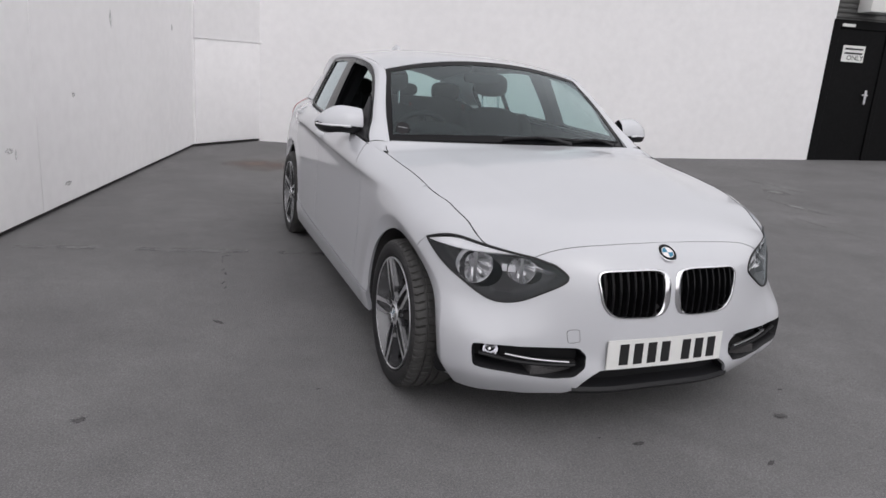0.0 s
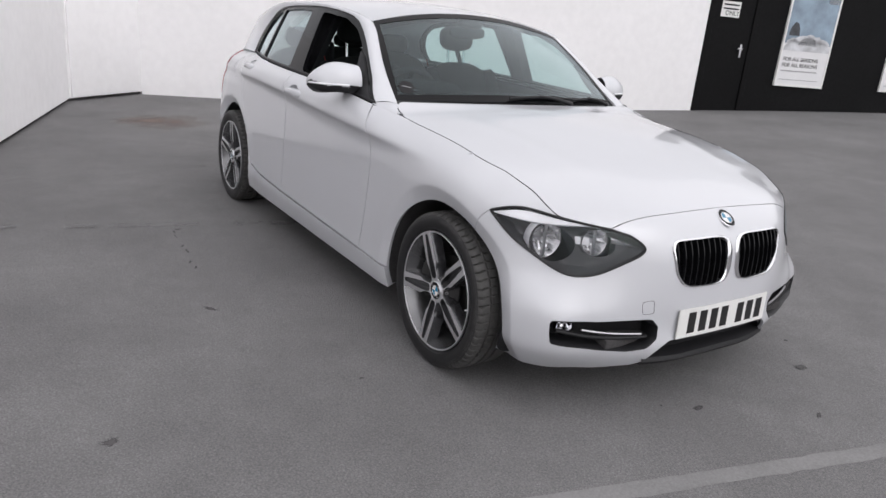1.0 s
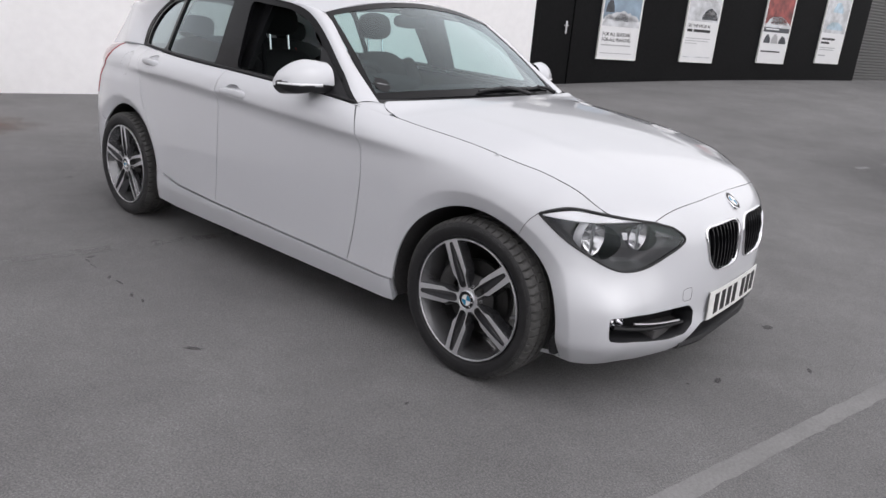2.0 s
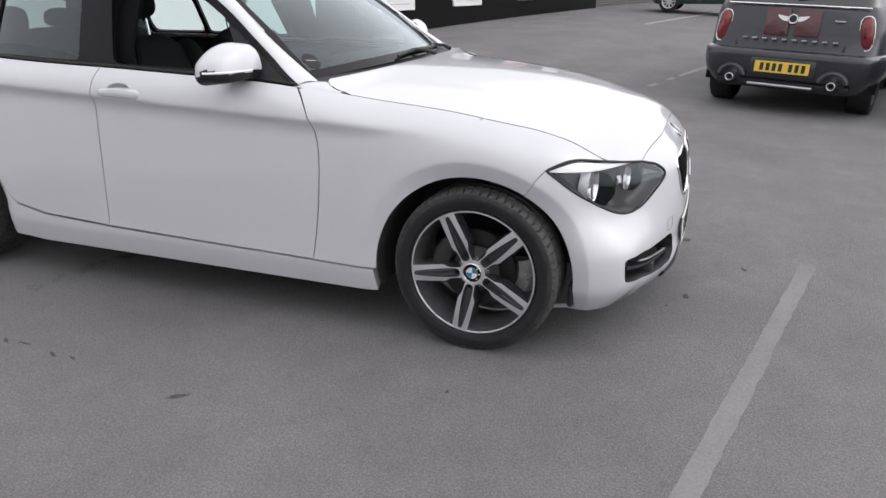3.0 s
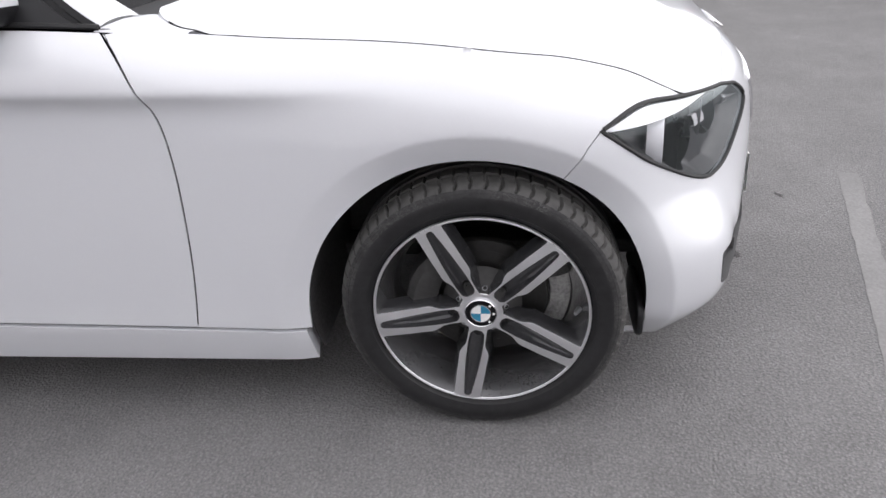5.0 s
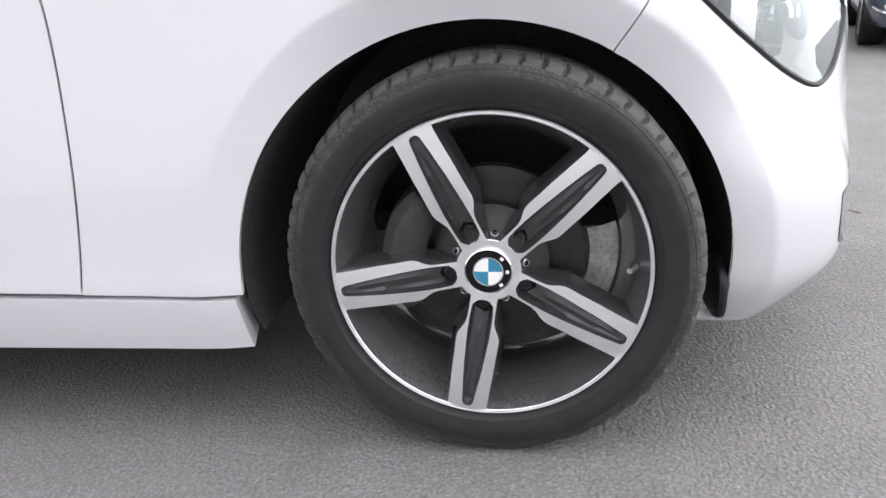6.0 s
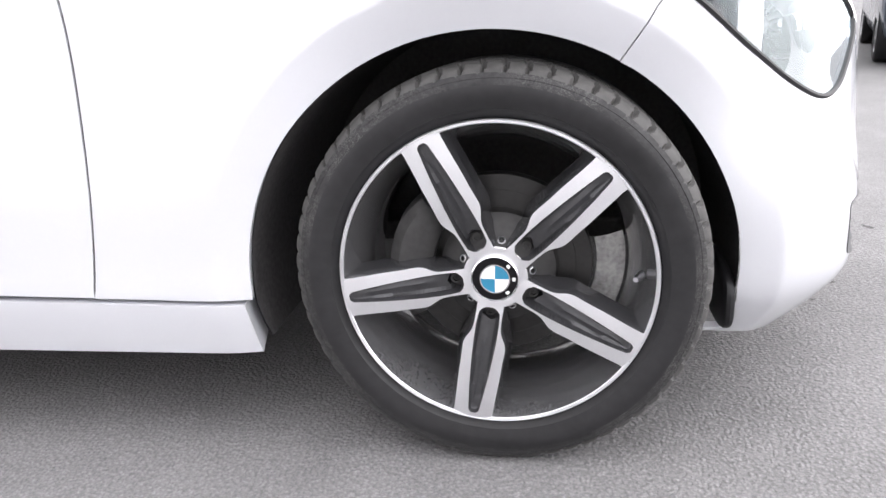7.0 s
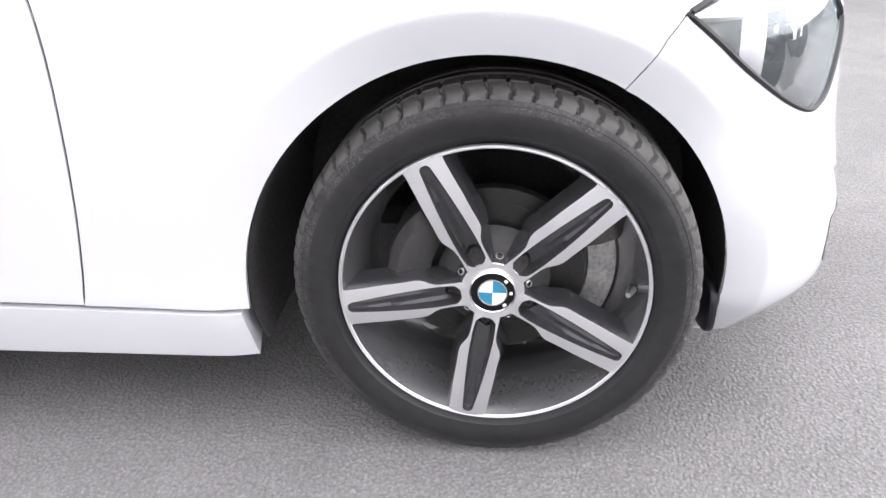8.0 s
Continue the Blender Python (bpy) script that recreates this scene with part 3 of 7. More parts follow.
for side in (-1, 1):
    line = [(y, 0.852 + 0.045 * (y - 1.0) + d) for y in np.arange(0.30, 2.95, 0.022) for d in (-0.034, -0.024, -0.016, -0.010, -0.005, 0.0, 0.005, 0.011)]
    part("front_fender", shell("front_fender", [region(shrunk(fender_out, 0.0015), (), 0.014, crease + line)], hull, (side,)), PAINT, car)
    front_door = part("front_door", shell("front_door", [region(shrunk(front_door_out, 0.0026), [bowl_line(1.485, 0.899, 40)], 0.02, line)], hull, (side,)), PAINT, car)
    rear_door = part("rear_door", shell("rear_door", [region(shrunk(rear_door_out, 0.0026), [bowl_line(2.325, 0.957, 40)], 0.02, [p for p in line if not 2.24 < p[0] < 2.41])], hull, (side,)), PAINT, car)
    part("rear_quarter_panel", shell("rear_quarter_panel", [region(shrunk(quarter_out, 0.002), (), 0.02)], hull, (side,)), PAINT, car)
    part("side_sill", shell("side_sill", [region(shrunk(sill_out, 0.0015), (), 0.03)], hull, (side,), flange=0.05, lift=0.003), PAINT, car)
    part("tail_lamp", shell("tail_lamp", [region(shrunk(tail_lamp_out, 0.002), (), 0.04)], hull, (side,), lift=0.004), RED, car, "red tail lamp")
    part("inner_liner", shell("inner_liner", [region([(0.41, 0.20), (2.25, 0.20), (2.25, 0.40), (2.33, 0.62), (2.48, 0.74), (2.7, 0.78), (2.95, 0.70), (3.2, 0.60), (3.3, 0.9), (2.9, 0.99)] + belt(2.5, 0.2, 20) + [(0.0, 0.84), (-0.2, 0.80), (-0.25, 0.72), (0.0, 0.71), (0.25, 0.66), (0.39, 0.5), (0.41, 0.35)], (), 0.05)], hull, (side,), flange=0, lift=-0.030), LINER, car)
    bm = bmesh.new()
    tube(bm, [Vector((side * (float(hull(*p)[0]) - 0.0048), float(hull(*p)[1]), p[1])) for p in door_front], 0.0030, 6)
    part("door_seal", bm, SEAL, front_door, "black rubber seal in the shut line")
    # door handles: a bowl let into the skin and a bar across it
    for door, (y0, y1), z in ((front_door, HANDLES[0], 0.899), (rear_door, HANDLES[1], 0.957)):
        bm = bmesh.new()
        ym, half = (y0 + y1) / 2, (y1 - y0) / 2
        rows = []
        for i in range(25):
            t = -1 + i / 12
            y = ym + t * half
            h = 0.0150 * (1 - abs(t) ** 5) ** 0.5 * (1.0 - 0.12 * t) + 0.003
            out = 0.026 * (1 - abs(t) ** 4) + 0.002
            x = float(side_w(y, z))
            rows.append([bm.verts.new((side * (x + a * out - 0.004), y, z - 0.006 * t * t + b * h)) for a, b in ((-0.1, -1), (0.45, -1.0), (0.85, -0.75), (1.0, -0.2), (1.0, 0.3), (0.85, 0.75), (0.45, 1.0), (-0.1, 1))])
        for p, q in zip(rows, rows[1:]):
            for k in range(7):
                bm.faces.new((p[k], p[k + 1], q[k + 1], q[k]) if side > 0 else (q[k], q[k + 1], p[k + 1], p[k]))
        bm.faces.new(rows[0] if side < 0 else rows[0][::-1])
        bm.faces.new(rows[-1] if side > 0 else rows[-1][::-1])
        part("door_handle", bm, PAINT, door)
        bm = bmesh.new()
        ring = []
        for r, deep in ((1.02, 0.0), (0.97, 0.0025), (0.90, 0.009), (0.75, 0.016), (0.5, 0.021), (0.05, 0.023)):
            row = []
            for y, zz in bowl_line(ym, z, 40):
                y, zz = ym + (y - ym) * r, z + 0.004 + (zz - z - 0.004) * r
                row.append(bm.verts.new((side * (float(hull(y, zz)[0]) - deep), y, zz)))
            ring.append(row)
        for p, q in zip(ring, ring[1:]):
            for k in range(40):
                f = (p[k], p[(k + 1) % 40], q[(k + 1) % 40], q[k])
                bm.faces.new(f if side > 0 else f[::-1])
        part("handle_bowl", bm, PAINT, door)
part("rear_bumper", shell("rear_bumper", [region(shrunk(rear_bumper_out, 0.002), (), 0.04)], hull, (1, -1)), PAINT, car)
tailgate = part("tailgate", shell("tailgate", [region(shrunk(tailgate_out, 0.002), (), 0.04)], hull, (1, -1)), PAINT, car)

# bonnet: its edge is the line of the lamp and the wing, its middle a gentle crown
lamp_run = [p for p in lamp_top[::-1] if p[0] > -99 and hull(*p)[0] < 0.652]
edge_line = [hull(*p) + np.array((0, -0.001, 0.003)) for p in lamp_run] + [hull(s_of_y(y, float(top_z(y))), float(top_z(y)) - 0.0005) - np.array((0.0040, 0, 0)) for y in np.linspace(-0.380, 0.50, 26)]
edge_line += [np.array(p) for p in ((0.7455, 0.535, 0.9235), (0.7450, 0.560, 0.9295), (0.7410, 0.583, 0.9390), (0.7340, 0.601, 0.9495), (0.7230, 0.612, 0.9590), (0.7000, 0.6165, 0.9640))]
edge_line = np.array(edge_line)
run = np.r_[0, np.cumsum(np.linalg.norm(np.diff(edge_line, axis=0), axis=1))]
edge_f = [spline(run / run[-1], edge_line[:, i]) for i in range(3)]
crown_z = spline((-0.60, -0.568, -0.53, -0.475, -0.345, -0.18, -0.01, 0.15, 0.31, 0.43, 0.52, 0.60), (0.735, 0.7515, 0.772, 0.795, 0.835, 0.872, 0.903, 0.926, 0.945, 0.957, 0.965, 0.972))
crown_y = spline((0.0, 0.15, 0.5, 0.9, 1.0), (-0.568, -0.43, -0.03, 0.44, 0.560))


front_fix = (lambda r: 0 * r, lambda r: 0 * r)


def bonnet_at(a, t):
    e = [f(t) for f in edge_f]
    cy = crown_y(t)
    cz = crown_z(cy)
    p = 2.3 + 2.2 * (1 - smooth(0.0, 0.28, t))
    r = np.abs(a)
    ridge = 0.0032 * np.exp(-((r - 0.56 - 0.16 * t) / 0.09) ** 2) * smooth(0.15, 0.5, t) * (1 - smooth(0.6, 1.0, t))
    away = (1 - smooth(0.0, 0.16, t))
    return np.stack([a * e[0], cy + (e[1] - cy) * r**2.5 + away * front_fix[0](r), cz + (e[2] - cz) * r**p + ridge + away * front_fix[1](r)], -1)


# the bonnet's front edge follows the bumper's upper edge
_r = np.linspace(0, 1, 11)
_now = bonnet_at(_r, np.zeros(11))
_want = np.array([hull(*SX(max(x, 0.001), float(nose_line(x)))) for x in _now[:, 0]])
front_fix = (spline(_r, _want[:, 1] - _now[:, 1]), spline(_r, _want[:, 2] - _now[:, 2] + 0.0015))
bonnet = part("bonnet", shell("bonnet", [grid(-1, 1, 90, 0, 1, 110)], bonnet_at, flange=0.02), PAINT, car)
for side in (-1, 1):
    bm = bmesh.new()
    tube(bm, [Vector(bonnet_at(np.array(side * 1.0), np.array(t))) + Vector((side * 0.0008, 0, -0.0004)) for t in np.linspace(0.10, 0.955, 120)], 0.0019, 6)
    part("bonnet_seal", bm, SEAL, bonnet, "black rubber seal along the bonnet")


# small corner of body between bonnet, wing and pillar
for side in (-1, 1):
    bm = bmesh.new()
    inner = [np.array(p) for p in ((0.7500, 0.535, 0.9235), (0.7495, 0.562, 0.9295), (0.7455, 0.587, 0.9390), (0.7380, 0.606, 0.9490), (0.7300, 0.622, 0.9560), (0.7270, 0.655, 0.9560), (0.7200, 0.705, 0.9620))]
    outer = [hull(y, float(top_z(y)) - 0.004) + np.array((-0.0010, 0, 0)) for y in (0.54, 0.575, 0.605, 0.635, 0.665, 0.71)]
    rows = [[bm.verts.new(Vector((i * (1 - k) + o * k + np.array((0.004, 0, 0.004)) * math.sin(math.pi * k)) * np.array((side, 1, 1)))) for k in (0, 0.33, 0.66, 1.0)] for i, o in zip(inner, outer)]
    for n, (row, i) in enumerate(zip(rows, inner)):
        row.insert(0, bm.verts.new(Vector((i + np.array((-0.034, 0.0, -0.008) if n > 2 else (-0.002, 0.0, -0.016))) * np.array((side, 1, 1)))))
    for p, q in zip(rows, rows[1:]):
        for k in range(4):
            bm.faces.new((p[k], p[k + 1], q[k + 1], q[k]) if side > 0 else (q[k], q[k + 1], p[k + 1], p[k]))
    part("scuttle_corner", bm, PAINT, car)


# windscreen, roof and pillars
def screen_at(a, b):
    r = a * a
    x = (0.705 - 0.110 * b) * a
    y = (0.60 + 0.115 * r) * (1 - b) + (1.145 + 0.010 * r) * b
    z = (0.978 - 0.018 * r) * (1 - b) + (1.362 - 0.074 * r) * b + 0.020 * np.sin(np.pi * b) * (1 - 0.3 * r)
    return np.stack([x, y, z], -1)


windscreen = part("windscreen", shell("windscreen", [grid(-1, 1, 40, 0.0, 1.0, 24)], screen_at, flange=0), WINDSCREEN, car, "clear tinted windscreen")
bm = bmesh.new()
for a0, a1, b0, b1 in ((-1, 1, -0.01, 0.055), (-1, 1, 0.945, 1.01)):
    vs, fs = grid(a0, a1, 40, b0, b1, 2)
    P = screen_at(vs[:, 0], vs[:, 1]) + np.array((0, -0.0015, 0.0015))
    made = [bm.verts.new(p) for p in P]
    for q in fs:
        bm.faces.new([made[i] for i in q])
for sgn in (-1, 1):
    vs, fs = grid(0.955, 1.0, 2, 0.055, 0.945, 24)
    P = screen_at(vs[:, 0] * sgn, vs[:, 1]) + np.array((0, -0.0015, 0.0015))
    made = [bm.verts.new(p) for p in P]
    for q in fs:
        bm.faces.new([made[i] for i in (q if sgn > 0 else q[::-1])])
part("screen_border", bm, GLOSSBLACK, windscreen, "black printed border of the windscreen")

# round sticker inside the screen's lower corner
bm = bmesh.new()
disc = [screen_at(np.array(-0.885 + 0.049 * math.cos(t)), np.array(0.130 + 0.068 * math.sin(t))) + np.array((0, -0.0015, 0.0015)) for t in np.linspace(0, 2 * math.pi, 32, endpoint=False)]
bm.faces.new([bm.verts.new(p) for p in disc])
bar = [screen_at(np.array(-0.885 + a), np.array(0.130 + b)) + np.array((0, -0.0025, 0.0025)) for a, b in ((-0.030, 0.012), (-0.030, 0.018), (0.030, -0.004), (0.030, -0.010))]
bm.faces.new([bm.verts.new(p) for p in bar]).material_index = 1
part("screen_sticker", bm, [BLACK, SATIN], windscreen, "dark round sticker inside the windscreen")

roof_ey = spline(np.linspace(0, 1, 8), (1.155, 1.335, 1.6, 1.9, 2.3, 2.7, 3.05, 3.2))
roof_ex = spline(np.linspace(0, 1, 8), (0.595, 0.600, 0.604, 0.605, 0.596, 0.570, 0.525, 0.505))
roof_ez = spline(np.linspace(0, 1, 8), (1.288, 1.325, 1.350, 1.360, 1.352, 1.318, 1.258, 1.225))
roof_cy = spline(np.linspace(0, 1, 8), (1.145, 1.32, 1.6, 1.9, 2.3, 2.7, 3.07, 3.24))
roof_cz = spline(np.linspace(0, 1, 8), (1.362, 1.388, 1.410, 1.420, 1.415, 1.392, 1.345, 1.315))


def roof_at(a, t):
    r = np.abs(a)
    return np.stack([a * roof_ex(t), roof_cy(t) + (roof_ey(t) - roof_cy(t)) * r**2, roof_cz(t) + (roof_ez(t) - roof_cz(t)) * r**2.4 + 0.002], -1)


roof = part("roof", shell("roof", [grid(-1, 1, 40, 0.004, 1.04, 50)], roof_at, flange=0.015), PAINT, car)
part("headliner", shell("headliner", [grid(-0.97, 0.97, 20, 0.02, 0.98, 24)], roof_at, flange=0, lift=-0.035), HEADLINER, car, "pale grey headliner")
bm = bmesh.new()
blob(bm, (0, 2.90, 1.385), (0.030, 0.085, 0.080), 2.2, 20, 12, cut=-0.6)
part("roof_aerial", bm, PAINT, roof)


def cabin_x(y, z):
    """Half the width of the glass house."""
    h = z - top_z(y)
    inset = 0.026 * (1 - smooth(0.95, 1.5, y)) * smooth(0.0, 0.09, h)
    return side_w(y, top_z(y) - 0.002) - 0.006 - 0.45 * h - 0.14 * h * h - inset


def cabin_at(y, z):
    return np.stack([cabin_x(y, z), y + 0 * z, z + 0 * y], -1)


glass_line = [(0.708, 0.946), (0.893, 1.074), (1.055, 1.190), (1.198, 1.271), (1.345, 1.312), (1.6, 1.334), (1.9, 1.336), (2.3, 1.320), (2.55, 1.268), (2.675, 1.175), (2.70, 1.09), (2.68, 1.019)]
inner_line = [screen_at(np.array(1.0), np.array(b)) for b in (-0.04, 0.31, 0.64, 0.97)] + [np.array((float(roof_ex(t)), float(roof_ey(t)), float(roof_ez(t)))) for t in (0.13, 0.285, 0.43, 0.57, 0.70, 0.86, 0.99)] + [np.array((0.69, 2.95, 1.016))]
inner_line[0] = np.array((0.700, 0.668, 0.950))
pk = np.linspace(0, 1, 12)
inner_f = [spline(pk, np.array(inner_line)[:, i]) for i in range(3)]
glass_f = [spline(pk, np.array(glass_line)[:, i]) for i in range(2)]


def pillar_at(a, t):
    """From the windscreen's and roof's edge (a = 0) out to the side windows (a = 1)."""
    i = np.stack([f(t) for f in inner_f], -1)
    y, z = glass_f[0](t), glass_f[1](t)
    o = np.stack([cabin_x(y, z) + 0.004, y, z], -1)
    w = (a * a * 0.35 + a * 0.65)[..., None]
    p = i * (1 - w) + o * w
    swell = (0.020 * np.sin(np.pi * np.clip(a, 0, 1)))[..., None]
    return p + swell * np.array((0.8, 0.0, 0.55))


def white_to(t):
    """How far the white of the pillar and roof rail reaches before the black frame begins."""
    return 0.86 + 0.03 * smooth(0.32, 0.55, t) + 0.05 * smooth(0.60, 0.78, t)


dlo = [(float(glass_f[0](t)), float(glass_f[1](t))) for t in np.linspace(0, 1, 60)]
dlo_out = dlo + [(y, float(top_z(y)) + 0.001) for y in np.linspace(2.66, 0.68, 40)]
pane_front = rounded([(0.935, 0.986), (1.060, 1.168), (1.19, 1.248), (1.34, 1.293), (1.650, 1.316), (1.560, 1.002)], 4, 0.035)
pane_rear = rounded([(1.748, 1.007), (1.806, 1.316), (2.0, 1.321), (2.303, 1.306), (2.300, 1.022)], 4, 0.022)
pane_quarter = rounded([(2.328, 1.024), (2.331, 1.303), (2.49, 1.275), (2.610, 1.214), (2.676, 1.12), (2.668, 1.029)], 4, 0.035)
for side in (-1, 1):
    part("window_pillar", shell("window_pillar", [grid(0, 1, 10, 0, 1, 80)], lambda a, t: pillar_at(a * white_to(t), t), (side,), flange=0.012), PAINT, car)
    part("window_frame", shell("window_frame", [grid(0, 1, 4, 0, 1, 80)], lambda a, t: pillar_at(white_to(t) + 0.008 + a * (0.992 - white_to(t)), t), (side,), flange=0.012), GLOSSBLACK, car, "black window frame")
    part("window_trim", shell("window_trim", [region(dlo_out, [pane_front, pane_rear, pane_quarter], 0.035)], cabin_at, (side,), flange=0.02, lift=0.001), GLOSSBLACK, car, "gloss black window surround and pillar")
    if side > 0:
        part("front_window", shell("front_window", [region(pane_front, (), 0.08)], cabin_at, (side,), flange=0, lift=-0.008), SIDEGLASS, car)
    # the dimness behind the left panes is put into their tint; right panes stay clear
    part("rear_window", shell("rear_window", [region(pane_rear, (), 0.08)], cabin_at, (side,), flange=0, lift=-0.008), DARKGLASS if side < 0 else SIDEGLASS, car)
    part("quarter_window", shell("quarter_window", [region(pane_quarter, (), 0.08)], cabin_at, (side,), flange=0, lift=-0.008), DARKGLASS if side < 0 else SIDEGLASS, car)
    bm = bmesh.new()
    tube(bm, [(side * (float(cabin_x(y, top_z(y) + 0.004)) + 0.004), y, float(top_z(y)) + 0.004) for y in np.linspace(0.70, 2.70, 40)], 0.006, 6)
    part("window_seal", bm, SEAL, car)
    # black base of the door mirror, the arm and the shell
    bm = bmesh.new()
    tri = [(0.735, 0.955), (0.925, 0.977), (1.045, 1.150), (1.00, 1.130), (0.875, 1.04)]
    solid(bm, tri, -0.012, lambda y, z, d: Vector((side * (float(cabin_x(y, z)) + 0.010 + d), y, z)))
    part("mirror_base", bm, BLACK, car, smooth_faces=False)

vs_back = grid(-1, 1, 24, 0, 1, 14)


def back_at(a, b):
    r = a * a
    x = (0.57 - 0.07 * b) * a
    y = (3.435 - 0.08 * r) * (1 - b) + (3.24 - 0.05 * r) * b
    z = 0.985 * (1 - b) + (1.31 - 0.085 * r) * b
    return np.stack([x, y, z], -1)


part("rear_screen", shell("rear_screen", [vs_back], lambda a, b: back_at(-a, b), flange=0), SIDEGLASS, car, "tinted rear screen")
for sgn in (-1, 1):
    bm = bmesh.new()
    inner = [np.array([float(inner_f[k](t)) for k in range(3)]) for t in np.linspace(0.90, 1.0, 6)]
    outer = [back_at(np.array(1.0), np.array(b)) for b in np.linspace(1.0, 0.0, 6)]
    rows = [[bm.verts.new(Vector((i * (1 - k) + o * k + np.array((0.004, 0.0, 0)) * math.sin(math.pi * k)) * np.array((sgn, 1, 1)))) for k in np.linspace(0, 1, 5)] for i, o in zip(inner, outer)]
    for p, q in zip(rows, rows[1:]):
        for k in range(4):
            bm.faces.new((p[k], q[k], q[k + 1], p[k + 1]) if sgn < 0 else (p[k + 1], q[k + 1], q[k], p[k]))
    bmesh.ops.recalc_face_normals(bm, faces=bm.faces)
    part("rear_corner", bm, PAINT, car)

# mirrors: a cap with a blunt rear edge, a sloping roof and a rounded nose
m_line = rounded([(1.0, -0.55), (0.90, 0.14), (0.80, 0.48), (0.42, 0.86), (0.0, 1.0), (-0.40, 0.85), (-0.76, 0.56), (-0.93, 0.16), (-1.0, -0.36), (-0.80, -0.80), (0.80, -1.0)], 5, 0.16)
m_run = np.array(list(m_line) + [m_line[0]])
m_len = np.r_[0, np.cumsum(np.linalg.norm(np.diff(m_run, axis=0), axis=1))]
m_cut = [(float(np.interp(k, m_len, m_run[:, 0])), float(np.interp(k, m_len, m_run[:, 1]))) for k in np.linspace(0, m_len[-1], 48, endpoint=False)]
for side in (-1, 1):
    bm = bmesh.new()
    n, m_ = 48, 18
    m_top = spline((0, 0.3, 0.6, 0.82, 0.94, 1.0), (1.092, 1.102, 1.096, 1.068, 1.042, 1.022))
    m_low = spline((0, 0.5, 0.85, 1.0), (0.952, 0.956, 0.963, 0.992))
    m_deep = spline((0, 0.3, 0.7, 0.9, 1.0), (0.070, 0.088, 0.080, 0.052, 0.012))
    rows = []
    for i in range(m_ + 1):
        u = i / m_
        top, low, deep = float(m_top(u)), float(m_low(u)), float(m_deep(u))
        rows.append([])
        for j in range(n):
            cy, cz = m_cut[j]
            z = (top + low) / 2 + (top - low) / 2 * cz
            rows[-1].append(bm.verts.new((side * (0.785 + 0.226 * u), 0.926 + 0.047 * u + deep * (0.84 * cy - 0.14), z)))
    for p, q in zip(rows, rows[1:]):
        for j in range(n):
            f = (p[j], p[(j + 1) % n], q[(j + 1) % n], q[j])
            face = bm.faces.new(f if side > 0 else f[::-1])
            c = face.calc_center_median()
            face.material_index = 1 if c.z < 1.001 + 0.014 * float(smooth(0.955, 1.0, abs(c.x))) else 0
    bm.faces.new(rows[0][::-1] if side > 0 else rows[0]).material_index = 1
    bm.faces.new(rows[-1] if side > 0 else rows[-1][::-1])
    mirror = part("door_mirror", bm, [PAINT, BLACK], car, "white mirror cap over a black lower shell")
    bm = bmesh.new()
    box(bm, 0.82, 0.945, 0.982, 0.990, 0.985, 1.040, 0.004)
    if side < 0:
        bmesh.ops.scale(bm, vec=(-1, 1, 1), verts=bm.verts)
        bmesh.ops.reverse_faces(bm, faces=bm.faces)
    part("mirror_glass", bm, CHROME, mirror, "mirror glass")
    bm = bmesh.new()
    tube(bm, [(side * (0.785 + 0.226 * u), 0.926 + 0.047 * u - float(m_deep(u)) * 0.975, 1.005) for u in np.linspace(0.30, 0.985, 16)], 0.0042, 8)
    part("side_repeater", bm, LAMPWHITE, mirror, "clear indicator strip")
    bm = bmesh.new()
    tube(bm, [(side * 0.765, 0.88, 0.975), (side * 0.80, 0.90, 0.985), (side * 0.84, 0.92, 0.992)], [0.022, 0.02, 0.018], 10)
    part("mirror_arm", bm, BLACK, mirror)

# fuel flap: a fine round joint in the rear quarter
bm = bmesh.new()
flap = [(2.690 + 0.068 * math.cos(t), 0.916 + 0.066 * math.sin(t)) for t in np.linspace(0, 2 * math.pi, 48, endpoint=False)]
tube(bm, [Vector((-float(hull(*p)[0]) + 0.0004, float(hull(*p)[1]), p[1])) for p in flap], 0.0007, 5, closed=True)
part("fuel_flap", bm, SEAM, car, "fine round joint of the fuel flap")

# cowl and wipers
bm = bmesh.new()
vs, fs = grid(-1, 1, 30, 0, 1, 3)
made = []
for a, b in vs:
    p, q = bonnet_at(np.array(a * 0.985), np.array(1.0)) + np.array((0, 0.004, -0.018)), screen_at(np.array(a * 0.995), np.array(0.03)) + np.array((0, -0.003, -0.004))
    made.append(bm.verts.new(p * (1 - b) + q * b + np.array((0, 0, -0.012 * math.sin(math.pi * b)))))
for q in fs:
    bm.faces.new([made[i] for i in q])
part("cowl_panel", bm, BLACK, car, "black plastic cowl under the windscreen")
for x0, x1, b1 in ((-0.12, 0.32, 0.055), (0.30, 0.64, 0.05)):
    bm = bmesh.new()
    pts = []
    for i in range(13):
        t = i / 12
        p = screen_at(np.array((x0 + (x1 - x0) * t) / 0.70), np.array(0.012 + b1 * math.sin(math.pi * min(1, t * 1.1)) * 0.25 + 0.012 * t))
        pts.append(p + np.array((0, -0.010, 0.010)))
    tube(bm, pts, [0.006 + 0.003 * math.sin(math.pi * i / 12) for i in range(13)], 6)
    wiper = part("wiper", bm, BLACK, car, "black windscreen wiper")
    bm = bmesh.new()
    hub = bonnet_at(np.array(x1 * 1.25), np.array(1.0)) + np.array((-0.01, 0.012, 0.006))
    tube(bm, [hub, (np.array(hub) + pts[5]) / 2 + np.array((0, -0.006, 0.010)), pts[5] + np.array((0, 0, 0.006))], [0.011, 0.008, 0.006], 8)
    part("wiper_arm", bm, BLACK, wiper)

